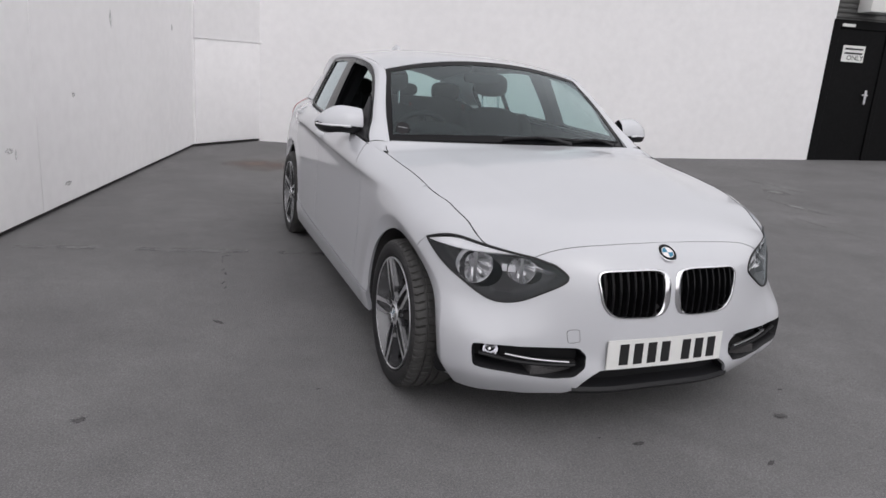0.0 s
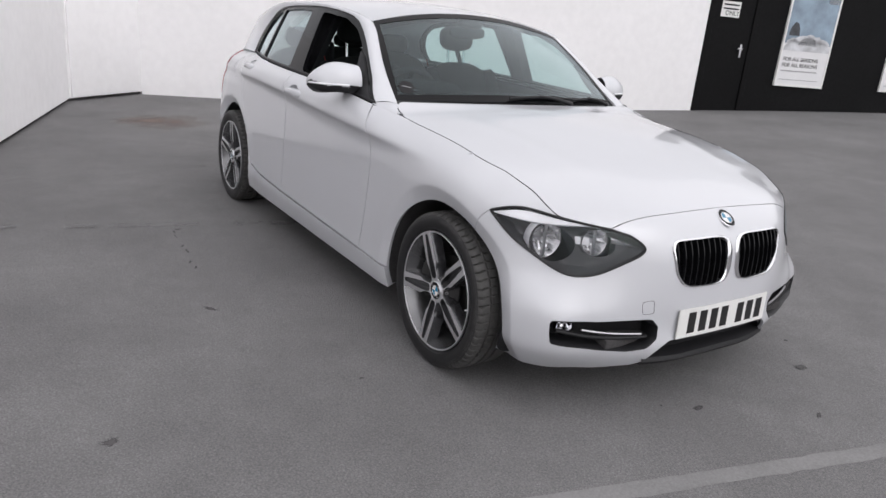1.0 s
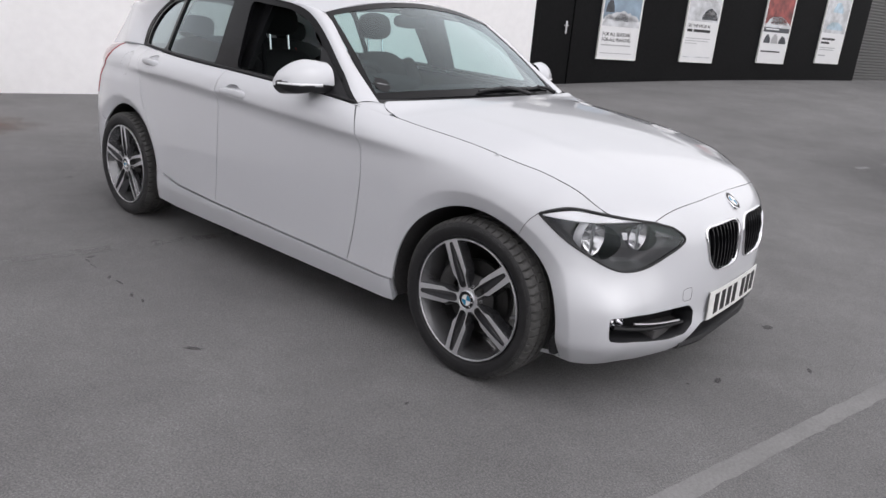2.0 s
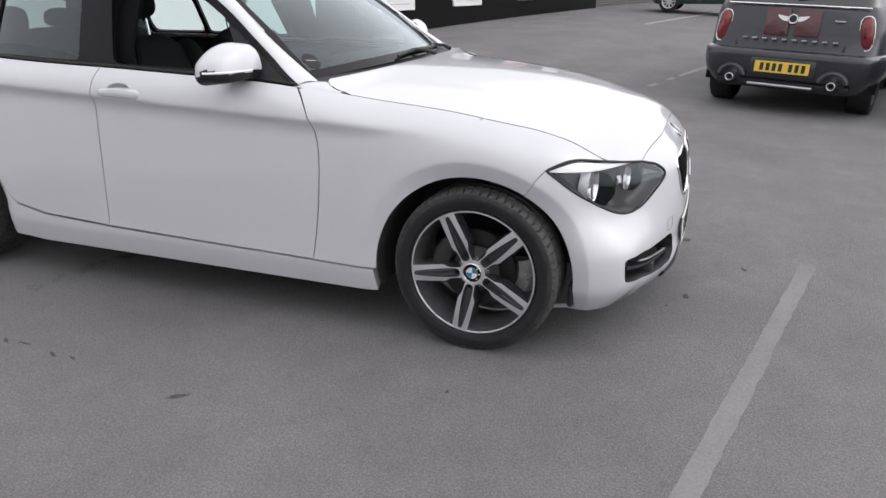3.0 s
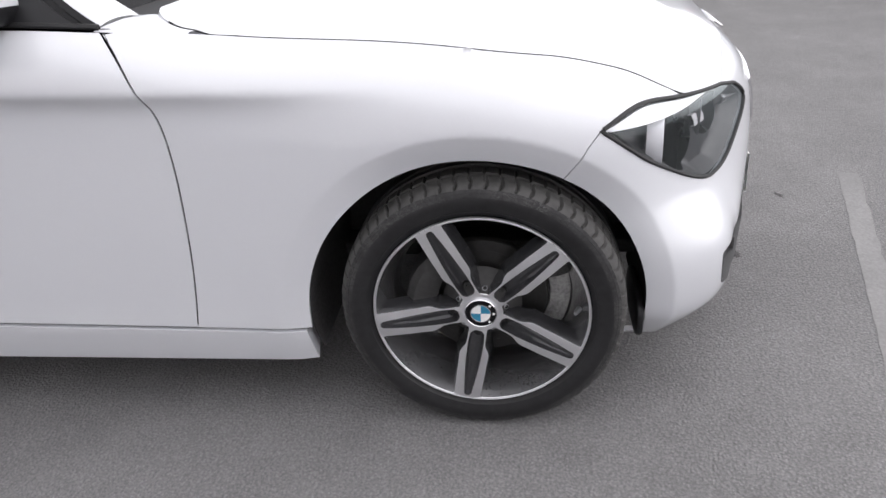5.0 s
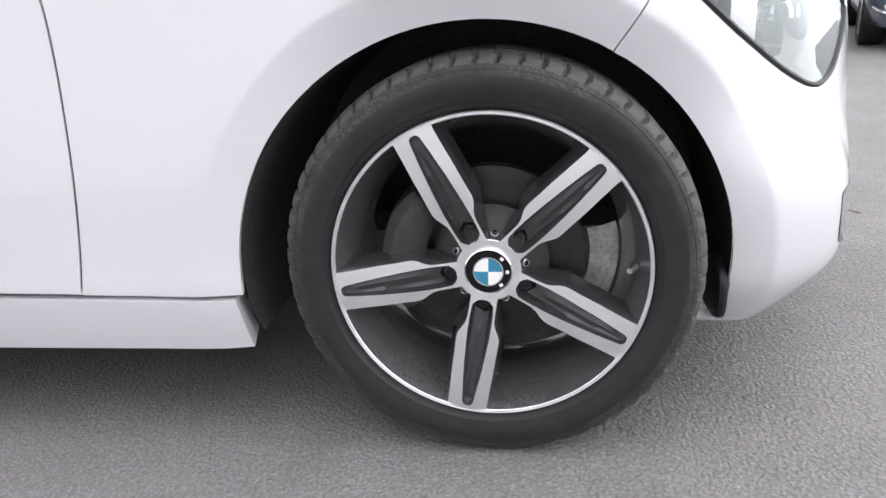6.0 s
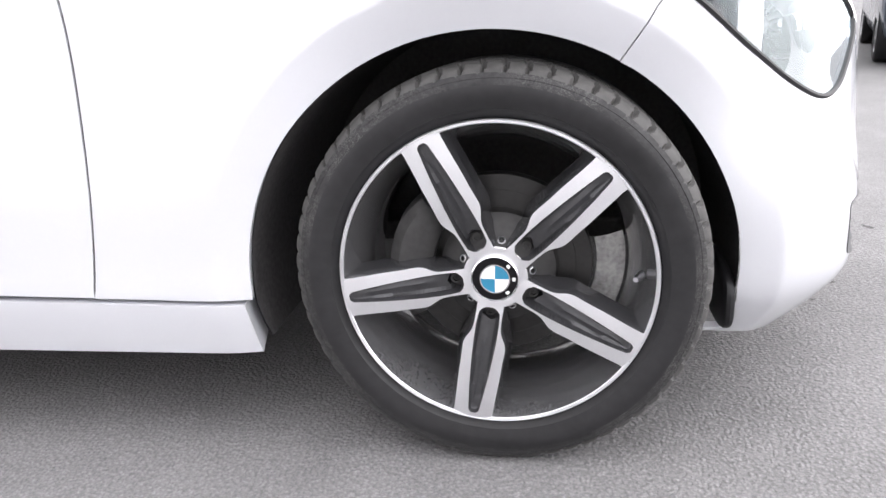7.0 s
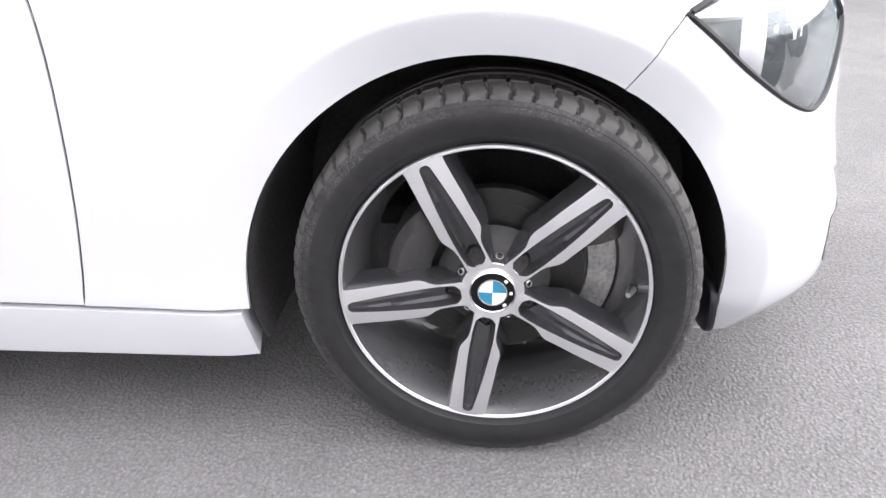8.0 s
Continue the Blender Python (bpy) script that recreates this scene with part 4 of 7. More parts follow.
# under body, wheel wells
for name, x, y0, y1, z0, z1 in (("floor_pan", 0.80, 0.42, 2.24, 0.19, 0.24), ("undertray", 0.52, -0.60, 3.40, 0.27, 0.31), ("radiator_panel", 0.40, -0.47, -0.43, 0.31, 0.66), ("bulkhead", 0.72, 0.60, 0.66, 0.31, 0.90), ("boot_bulkhead", 0.74, 2.60, 2.66, 0.31, 0.90)):
    bm = bmesh.new()
    box(bm, -x, x, y0, y1, z0, z1, 0.008)
    part(name, bm, LINER, car, smooth_faces=False)
for side in (-1, 1):
    for cy, cz, r in (FA, RA):
        bm = bmesh.new()
        rows = []
        for i in range(41):
            t = radians(-14 + 207 * i / 40)
            rows.append([bm.verts.new((side * x, cy + (r + e) * math.cos(t), cz + (r + e) * math.sin(t))) for x, e in ((0.45, 0.006), (0.62, 0.008), (0.76, 0.006), (float(hull(s_of_y(cy + r * math.cos(t), cz + r * math.sin(t)) if cy < 1 else cy + r * math.cos(t), cz + r * math.sin(t))[0]) - 0.012, 0.002))])
        for p, q in zip(rows, rows[1:]):
            for k in range(3):
                bm.faces.new((p[k], q[k], q[k + 1], p[k + 1]) if side > 0 else (p[k + 1], q[k + 1], q[k], p[k]))
        cap = [row[0] for row in rows if row[0].co.z > 0.30]
        bm.faces.new(cap if side < 0 else cap[::-1])
        part("wheel_well", bm, LINER, car)
    # soft black lip hanging in front of the tyre
    bm = bmesh.new()
    blob(bm, (side * 0.690, -0.344, 0.246), (0.105, 0.012, 0.050), 3.4, 24, 16)
    part("splash_flap", bm, BLACK, car)

# head lamps
for side in (-1, 1):
    lens = part("headlamp", shell("headlamp", [region(shrunk(lamp_low[:-1] + lamp_top[:-1], 0.002), (), 0.03)], hull, (side,), flange=0.006), LENS, car, "clear lens of the head lamp")
    lens.visible_shadow = False
    lamp_poly = lamp_low[:-1] + lamp_top[:-1]

    def sunk(s, z, d=0.045):
        P, N = hull(s, z), normals(hull, np.asarray(s, float), np.asarray(z, float))
        return P - N * d
    cups = [[(s_of_x(x, z) + a * math.cos(t), z + b * math.sin(t)) for t in np.linspace(0, 2 * math.pi, 36, endpoint=False)] for x, z, a, b in ((0.678, 0.6310, 0.072, 0.063), (0.548, 0.643, 0.054, 0.048))]
    vs, fs = region(shrunk(lamp_poly, 0.004), cups, 0.015)
    P, N = hull(vs[:, 0], vs[:, 1]), normals(hull, vs[:, 0], vs[:, 1])
    rimd = np.array([np.min(np.hypot(*(dense(lamp_poly, 0.01) - v).T)) for v in vs])
    depth = 0.009 + 0.033 * smooth(0.004, 0.030, rimd)
    P = (P - N * depth[:, None]) * np.array((side, 1, 1))
    bm = bmesh.new()
    made = [bm.verts.new(p) for p in P]
    for t in fs:
        bm.faces.new([made[i] for i in (t if side > 0 else t[::-1])])
    part("lamp_housing", bm, LAMPGREY, lens, "dark grey lamp housing")
    # pale brow along the upper edge: a broad wedge that narrows inwards
    bm = bmesh.new()
    brow_low = soft_line([SX(0.811, 0.7045), SX(0.757, 0.6965), SX(0.700, 0.6925), SX(0.620, 0.6965), SX(0.555, 0.6985)], 8)
    brow_top = soft_line([SX(0.8135, 0.7075), SX(0.7850, 0.7190), SX(0.7430, 0.7270), SX(0.6730, 0.7160), SX(0.6100, 0.7055), SX(0.555, 0.7000)], 8)
    rows = []
    for t in np.linspace(0, 1, 30):
        lo = [float(np.interp(t, np.linspace(0, 1, len(brow_low)), brow_low[:, k])) for k in (0, 1)]
        hi = [float(np.interp(t, np.linspace(0, 1, len(brow_top)), brow_top[:, k])) for k in (0, 1)]
        row = []
        for f, d in ((0.0, 0.005), (0.5, 0.004), (0.97, 0.005), (1.0, 0.007), (1.0, 0.036)):
            row.append(bm.verts.new(Vector(np.array(sunk(hi[0] + (lo[0] - hi[0]) * f, hi[1] + (lo[1] - hi[1]) * f, d)) * np.array((side, 1, 1)))))
        rows.append(row)
    for p, q in zip(rows, rows[1:]):
        for k in range(4):
            f = (p[k], p[k + 1], q[k + 1], q[k])
            bm.faces.new(f if side < 0 else f[::-1])
    part("brow_bar", bm, LAMPWHITE, lens, "broad pale brow along the upper edge of the lamp")
    for name, (x, y, z), r in (("dipped_reflector", (0.670, -0.380, 0.630), 0.066), ("main_reflector", (0.530, -0.478, 0.637), 0.054)):
        axis = Matrix.Translation((side * x, y, z)) @ Matrix.Rotation(radians(side * 8), 4, "Z")
        bm = bmesh.new()
        facet = lambda i, k, q, a: (q * (1.0 + 0.10 * ((k // 3) % 2) * (0 < i < 3)), a + 0.008 * ((k // 4 + i) % 2) * (0 < i < 3))
        revolve(bm, [(0.012, 0.046), (0.40 * r, 0.040), (0.72 * r, 0.026), (0.95 * r, 0.0), (r * 1.0, -0.003)], 60, "y", axis, 0, facet)
        revolve(bm, [(r * 1.0, -0.003), (r * 1.03, 0.0), (r * 1.03, 0.030)], 60, "y", axis, 1)
        bmesh.ops.recalc_face_normals(bm, faces=bm.faces)
        part(name, bm, [LAMPCHROME, LAMPBAR if r > 0.06 else LAMPGREY], lens, "chrome reflector bowl")
        bm = bmesh.new()
        revolve(bm, [(0.0005, 0.004), (0.010, 0.008), (0.014, 0.02), (0.014, 0.05)], 20, "y", axis)
        if r > 0.05:
            box(bm, -0.006, 0.006, -0.002, 0.004, -r * 0.95, r * 0.95, 0.002, axis)
        bmesh.ops.recalc_face_normals(bm, faces=bm.faces)
        part("bulb_shield", bm, SATIN, lens)
    # silver bridge between the two bowls
    bm = bmesh.new()
    rows = [[bm.verts.new(Vector(np.array(sunk(s_of_x(x, z), z, d)) * np.array((side, 1, 1)))) for z, d in ((0.664, 0.040), (0.664, 0.031), (0.650, 0.029), (0.636, 0.031), (0.636, 0.040))] for x in (0.616, 0.602, 0.588, 0.574)]
    for p, q in zip(rows, rows[1:]):
        for k in range(4):
            bm.faces.new((p[k], p[k + 1], q[k + 1], q[k]))
    bmesh.ops.recalc_face_normals(bm, faces=bm.faces)
    part("reflector_bridge", bm, LAMPBAR, lens, "frosted bridge between the reflectors")
    # silver wing that runs from the inner reflector into the lamp's tip
    bm = bmesh.new()
    rows = []
    for t in np.linspace(0, 1, 12):
        x, z, h = 0.512 - 0.088 * t, 0.661 - 0.019 * t, 0.011 * (1 - 0.75 * t)
        rows.append([bm.verts.new(Vector(np.array(sunk(s_of_x(x, z + k), z + k, d)) * np.array((side, 1, 1)))) for k, d in ((h, 0.012), (0.2 * h, 0.008), (-h, 0.016), (-h, 0.034))])
    for p, q in zip(rows, rows[1:]):
        for k in range(3):
            bm.faces.new((p[k], p[k + 1], q[k + 1], q[k]))
    bmesh.ops.recalc_face_normals(bm, faces=bm.faces)
    part("lamp_wing", bm, LAMPCHROME, lens, "silver wing in the lamp's tip")
    # fine black line round the lens
    bm = bmesh.new()
    loop = shrunk(dense(lamp_poly, 0.012), 0.0005)
    tube(bm, [Vector(np.array(hull(s, z)) * np.array((side, 1, 1))) for s, z in loop], 0.0046, 6, closed=True)
    part("lamp_seal", bm, SEAL, lens)

# kidney grilles
for side in (-1, 1):
    bm = bmesh.new()
    loop = dense(kidney, 0.012)
    P = np.array([hull(s, z) for s, z in loop]) * np.array((side, 1, 1))
    rings = []
    for r_in, out in ((0.0, 0.0), (0.0, 0.003), (0.002, 0.006), (0.005, 0.006), (0.007, 0.002), (0.0075, -0.030)):
        q = shrunk(loop, r_in)
        rings.append([bm.verts.new(Vector(np.array(hull(s, z)) * np.array((side, 1, 1)) + np.array((0, -out, 0)))) for s, z in q])
    for p, q in zip(rings, rings[1:]):
        for k in range(len(p)):
            bm.faces.new((p[k], p[(k + 1) % len(p)], q[(k + 1) % len(p)], q[k]))
    bmesh.ops.recalc_face_normals(bm, faces=bm.faces)
    kidney_frame = part("grille", bm, CHROME, front_bumper, "chrome-framed grille with black upright slats")
    for k in range(9):
        x = 0.040 + 0.0305 * k
        top, low = 0.668 - 0.004 * (k > 7), 0.503 + 0.012 * (k > 7) + 0.02 * (k > 8)
        bm = bmesh.new()
        rows = []
        for z in np.linspace(low, top, 9):
            y = hull(s_of_x(x, z), z)[1]
            lean = 0.012 * math.sin(math.pi * (z - low) / (top - low))
            rows.append([bm.verts.new((side * (x + dx), y + dy - lean * 0.3, z)) for dx, dy in ((-0.0035, 0.012), (-0.0025, 0.004), (0.0025, 0.004), (0.0035, 0.012), (0.003, 0.035), (-0.003, 0.035))])
        for p, q in zip(rows, rows[1:]):
            for j in range(6):
                bm.faces.new((p[j], p[(j + 1) % 6], q[(j + 1) % 6], q[j]))
        bmesh.ops.recalc_face_normals(bm, faces=bm.faces)
        part("slat", bm, GLOSSBLACK, front_bumper)
    bm = bmesh.new()
    vs, fs = region(loop, (), 0.05)
    made = [bm.verts.new(Vector(np.array(hull(s, z)) * np.array((side, 1, 1)) + np.array((0, 0.038, 0)))) for s, z in vs]
    for t in fs:
        bm.faces.new([made[i] for i in t])
    part("grille_backing", bm, LINER, front_bumper)
    # lower intake: dark trough, bright blade, fog lamp
    bm = bmesh.new()
    loop = dense(intake, 0.012)
    rings = []
    for r_in, deep in ((0.0, -0.001), (0.003, 0.003), (0.010, 0.035), (0.014, 0.075)):
        q = shrunk(loop, r_in)
        Q = np.array([hull(s, z) for s, z in q]) * np.array((side, 1, 1))
        rings.append([bm.verts.new(Vector(p + np.array((-side * deep * 0.4, deep, 0)))) for p in Q])
    for p, q in zip(rings, rings[1:]):
        for k in range(len(p)):
            bm.faces.new((p[k], p[(k + 1) % len(p)], q[(k + 1) % len(p)], q[k]))
    bm.faces.new(rings[-1])
    bmesh.ops.recalc_face_normals(bm, faces=bm.faces)
    part("side_intake", bm, BLACK, front_bumper, "black side intake")
    bm = bmesh.new()
    pts = [np.array(hull(*SX(x, z))) * np.array((side, 1, 1)) + np.array((0, 0.014, 0)) for x, z in ((0.381, 0.326), (0.450, 0.329), (0.531, 0.337), (0.606, 0.349))]
    tube(bm, soft_line(pts, 4), 0.0045, 8)
    part("intake_blade", bm, SATIN, front_bumper, "silver blade in the intake")
    bm = bmesh.new()
    pts = [np.array(hull(*SX(x, z))) * np.array((side, 1, 1)) + np.array((0, 0.020, 0)) for x, z in ((0.357, 0.314), (0.453, 0.313), (0.575, 0.322), (0.693, 0.347))]
    tube(bm, soft_line(pts, 4), 0.008, 8)
    part("intake_rib", bm, BLACK, front_bumper)
    spot = np.array(hull(*SX(0.662, 0.349))) * np.array((side, 1, 1)) + np.array((-side * 0.020, 0.046, 0))
    axis = Matrix.Translation(Vector(spot)) @ Matrix.Rotation(radians(side * 24), 4, "Z")
    bm = bmesh.new()
    revolve(bm, [(0.004, 0.026), (0.018, 0.022), (0.027, 0.008), (0.028, 0.0)], 32, "y", axis, 0)
    revolve(bm, [(0.028, 0.0), (0.031, -0.004), (0.034, 0.0), (0.035, 0.012)], 32, "y", axis, 1)
    bmesh.ops.recalc_face_normals(bm, faces=bm.faces)
    part("fog_lamp", bm, [CHROME, GLOSSBLACK], front_bumper, "round fog lamp in a black rim")
    bm = bmesh.new()
    revolve(bm, [(0.0005, -0.003), (0.015, -0.002), (0.028, 0.001)], 32, "y", axis)
    part("fog_lens", bm, LENS, front_bumper)
    # lower lip
bm = bmesh.new()
rows = []
for x in np.linspace(-0.36, 0.36, 33):
    a = abs(x)
    y = float(hull(*SX(max(a, 0.001), 0.26))[1])
    rows.append([bm.verts.new((x, y + dy, z)) for dy, z in ((0.02, 0.320 - 0.09 * smooth(0.24, 0.36, a)), (0.055, 0.295 - 0.07 * smooth(0.24, 0.36, a)), (0.060, 0.245), (0.034, 0.236), (0.018, 0.228), (0.012, 0.214), (0.022, 0.200), (0.09, 0.194))])
for p, q in zip(rows, rows[1:]):
    for k in range(7):
        bm.faces.new((p[k], q[k], q[k + 1], p[k + 1]))
bmesh.ops.recalc_face_normals(bm, faces=bm.faces)
part("front_lip", bm, BLACK, front_bumper, "black lower lip of the bumper")
bm = bmesh.new()
loop = rounded([SX(0.4091, 0.4517), SX(0.3650, 0.4586), SX(0.3565, 0.4084), SX(0.3997, 0.4033)], 4, 0.012)
tube(bm, [Vector(np.array(hull(s, z)) * np.array((-1, 1, 1))) for s, z in dense(loop, 0.008)], 0.0008, 5, closed=True)
part("towing_eye_cover", bm, TRIMGREY, front_bumper, "fine outline of the towing eye cover")

# number plate
plate_m = Matrix.Translation((0.0, -0.6915, 0.363)) @ Matrix.Rotation(radians(-2), 4, "X")
bm = bmesh.new()
rows = []
for x in np.linspace(-0.26, 0.26, 17):
    y = 0.008 * (abs(x) / 0.26) ** 2.2
    rows.append([bm.verts.new(plate_m @ Vector((x, y + d, z))) for d, z in ((0, -0.0555), (0, 0.0555), (0.004, 0.0555), (0.004, -0.0555))])
for p, q in zip(rows, rows[1:]):
    for k in range(4):
        bm.faces.new((p[k], q[k], q[(k + 1) % 4], p[(k + 1) % 4]))
bmesh.ops.recalc_face_normals(bm, faces=bm.faces)
plate = part("number_plate", bm, WHITEPLASTIC, front_bumper, "white number plate with plain black bars")
for x in (-0.190, -0.130, -0.070, -0.010, 0.085, 0.145, 0.205):
    bm = bmesh.new()
    y = 0.008 * (abs(x) / 0.26) ** 2.2
    box(bm, x - 0.019, x + 0.019, y - 0.0016, y + 0.001, -0.0395, 0.0395, 0.0, plate_m)
    part("plate_bar", bm, INK, front_bumper, smooth_faces=False)


def roundel(name, m, r, parent, marks=False):
    """A round badge: bright rim, black ring, four quarters in blue and white."""
    bm = bmesh.new()
    revolve(bm, [(r * 1.03, 0.003), (r * 1.03, -0.002), (r * 0.98, -0.0035), (r * 0.95, -0.002)], 48, "y", m, mat=0)
    revolve(bm, [(r * 0.95, -0.0022), (r * 0.66, -0.0026)], 48, "y", m, mat=1)
    revolve(bm, [(r * 0.66, -0.0024), (r * 0.65, -0.0036), (r * 0.60, -0.0036), (r * 0.59, -0.0026)], 48, "y", m, mat=0)
    mid = bm.verts.new(m @ Vector((0, -0.0032, 0)))
    ring = [bm.verts.new(m @ Vector((r * 0.6 * math.cos(2 * math.pi * k / 48), -0.0027, r * 0.6 * math.sin(2 * math.pi * k / 48)))) for k in range(48)]
    for k in range(48):
        bm.faces.new((mid, ring[k], ring[(k + 1) % 48])).material_index = 2 if (k // 12) % 2 == 0 else 3
    for turn in (-45, -90, -138) if marks else ():
        c, n = Vector((math.cos(radians(turn)), 0, math.sin(radians(turn)))), Vector((-math.sin(radians(turn)), 0, math.cos(radians(turn))))
        bm.faces.new([bm.verts.new(m @ (c * r * u + n * r * w + Vector((0, -0.0030, 0)))) for u, w in ((0.74, -0.08), (0.74, 0.08), (0.88, 0.08), (0.88, -0.08))]).material_index = 2
    bmesh.ops.recalc_face_normals(bm, faces=bm.faces)
    return part(name, bm, [CHROME, GLOSSBLACK, WHITEENAMEL, BLUE], parent, "round badge quartered in blue and white")


roundel("badge", Matrix.Translation((0, -0.6065, 0.7190)) @ Matrix.Rotation(radians(-52), 4, "X"), 0.038, bonnet)


# wheels: built once at the origin with the outer face towards -x, then placed
def spoke_mesh():
    """One split spoke: a machined face with a scooped painted pocket and deep painted flanks."""
    edge = spline((0.030, 0.055, 0.074, 0.090, 0.102, 0.125, 0.16, 0.20, 0.216, 0.225, 0.2305), (0.020, 0.0200, 0.0205, 0.0235, 0.0300, 0.0322, 0.0318, 0.0306, 0.0303, 0.0308, 0.0330))
    hole = spline((0.043, 0.060, 0.10, 0.15, 0.19, 0.218), (0.0136, 0.0160, 0.0172, 0.0148, 0.0114, 0.0084))
    rs = np.linspace(0.030, 0.2305, 36)
    outer = [(r, float(edge(r))) for r in rs] + [(r, -float(edge(r))) for r in rs[::-1]]
    hs = np.linspace(0.0560, 0.2185, 24)
    pocket = [(r, float(hole(r))) for r in hs] + [(r, -float(hole(r))) for r in hs[::-1]]
    pocket = [(0.0475, 0.0050), (0.0500, 0.0100)] + pocket[:24] + [(0.2225, 0.0062), (0.2243, 0.0032), (0.2243, -0.0032), (0.2225, -0.0062)] + pocket[24:] + [(0.0500, -0.0100), (0.0475, -0.0050)]
    face_x = spline((0.03, 0.06, 0.12, 0.18, 0.2305), (-0.0930, -0.0950, -0.0995, -0.1030, -0.1052))
    bm = bmesh.new()

    def lift(r, w, d=0.0):
        return Vector((float(face_x(r)) + d + 0.0015 * (w / 0.035) ** 2, r, w))
    vs, fs = region(outer, [pocket], 0.012)
    made = [bm.verts.new(lift(r, w)) for r, w in vs]
    for t in fs:
        bm.faces.new([made[i] for i in t[::-1]]).material_index = 0
    # pocket: shallow at the rim, deep at the hub, rounded walls
    rim = dense(pocket, 0.003)
    vs, fs = region(pocket, (), 0.0042, dense(shrunk(dense(pocket, 0.004), 0.0018), 0.003), 0.0011)
    made = []
    for r, w in vs:
        gap = float(np.min(np.hypot(rim[:, 0] - r, rim[:, 1] - w)))
        deep = 0.012 + 0.014 * (1 - min(1.0, max(0.0, (r - 0.05) / 0.16)))
        deep += 0.012 * float(smooth(0.0115, 0.0098, math.hypot(r - 0.0625, w)))
        ridge = 0.0020 * math.exp(-(w / 0.0035) ** 2) * float(smooth(0.085, 0.11, r))
        made.append(bm.verts.new(lift(r, w, max(0.0, (deep - ridge) * (1 - math.exp(-gap / 0.0012))))))
    for t in fs:
        bm.faces.new([made[i] for i in t[::-1]]).material_index = 2
    loop = dense(outer, 0.008)
    rows = []
    for d, e in ((0.0, 0.0), (0.0016, 0.0012), (0.019, 0.005), (0.040, 0.010)):
        rows.append([bm.verts.new(lift(r, w, d)) for r, w in shrunk(loop, -e)])
    sides = [bm.faces.new((p[k], p[(k + 1) % len(p)], q[(k + 1) % len(p)], q[k])) for p, q in zip(rows, rows[1:]) for k in range(len(p))]
    for f in sides:
        f.material_index = 1
    bmesh.ops.recalc_face_normals(bm, faces=sides)
    me = bpy.data.meshes.new("spoke")
    bm.normal_update()
    bm.to_mesh(me)
    bm.free()
    me.polygons.foreach_set("use_smooth", [True] * len(me.polygons))
    me.set_sharp_from_angle(angle=radians(32))
    for mt in (MACHINED, GUNMETAL, POCKET):
        me.materials.append(mt)
    return me


SPOKE = spoke_mesh()


def tyre_bm():
    """Sidewall, scuffed shoulder with curved slits between the blocks, grooved tread."""
    bm = bmesh.new()
    prof = [(0.2340, -0.0950), (0.2400, -0.1000), (0.2455, -0.1030), (0.2475, -0.1062), (0.2520, -0.1075), (0.2600, -0.1100), (0.2700, -0.1122), (0.2795, -0.1118), (0.2860, -0.1100), (0.2882, -0.1088), (0.2890, -0.1092), (0.2915, -0.1078), (0.2955, -0.1050), (0.2990, -0.1012), (0.3025, -0.0965), (0.3055, -0.0905), (0.3080, -0.0830), (0.3094, -0.0700), (0.3097, -0.0660), (0.3025, -0.0640), (0.3025, -0.0560), (0.3100, -0.0540), (0.3104, -0.0240), (0.3030, -0.0220), (0.3030, -0.0120), (0.3106, -0.0100), (0.3106, 0.0100), (0.3030, 0.0120), (0.3030, 0.0220), (0.3104, 0.0240), (0.3097, 0.066), (0.3080, 0.083), (0.299, 0.102), (0.274, 0.1122), (0.234, 0.098), (0.220, 0.09)]
    cell = 12

    def shape(i, k, r, a):
        if 12 <= i <= 17:
            lag = (3, 1, 0, 0, 1, 2)[i - 12]
            if (k + lag) % cell in (0, 1) and not (i == 12 and (k + lag) % cell):
                r -= (0.0025, 0.0050, 0.0065, 0.0070, 0.0070, 0.0060)[i - 12]
                a += (0.001, 0.003, 0.004, 0.003, 0.0, 0.0)[i - 12]
            elif i in (13, 14, 15):
                swell = math.sin(math.pi * ((k + lag) % cell) / cell)
                r += 0.0012 * swell
                a -= 0.0008 * swell
        if 21 <= i <= 22 and (k + 3) % cell in (0, 1):
            r -= 0.006
        return r, a
    revolve(bm, prof, 62 * cell, "x", None, 0, shape)
    for f in bm.faces:
        c = f.calc_center_median()
        rad = math.hypot(c.y, c.z)
        f.material_index = 1 if rad > 0.2958 else 2 if rad > 0.2775 else 0
    return bm


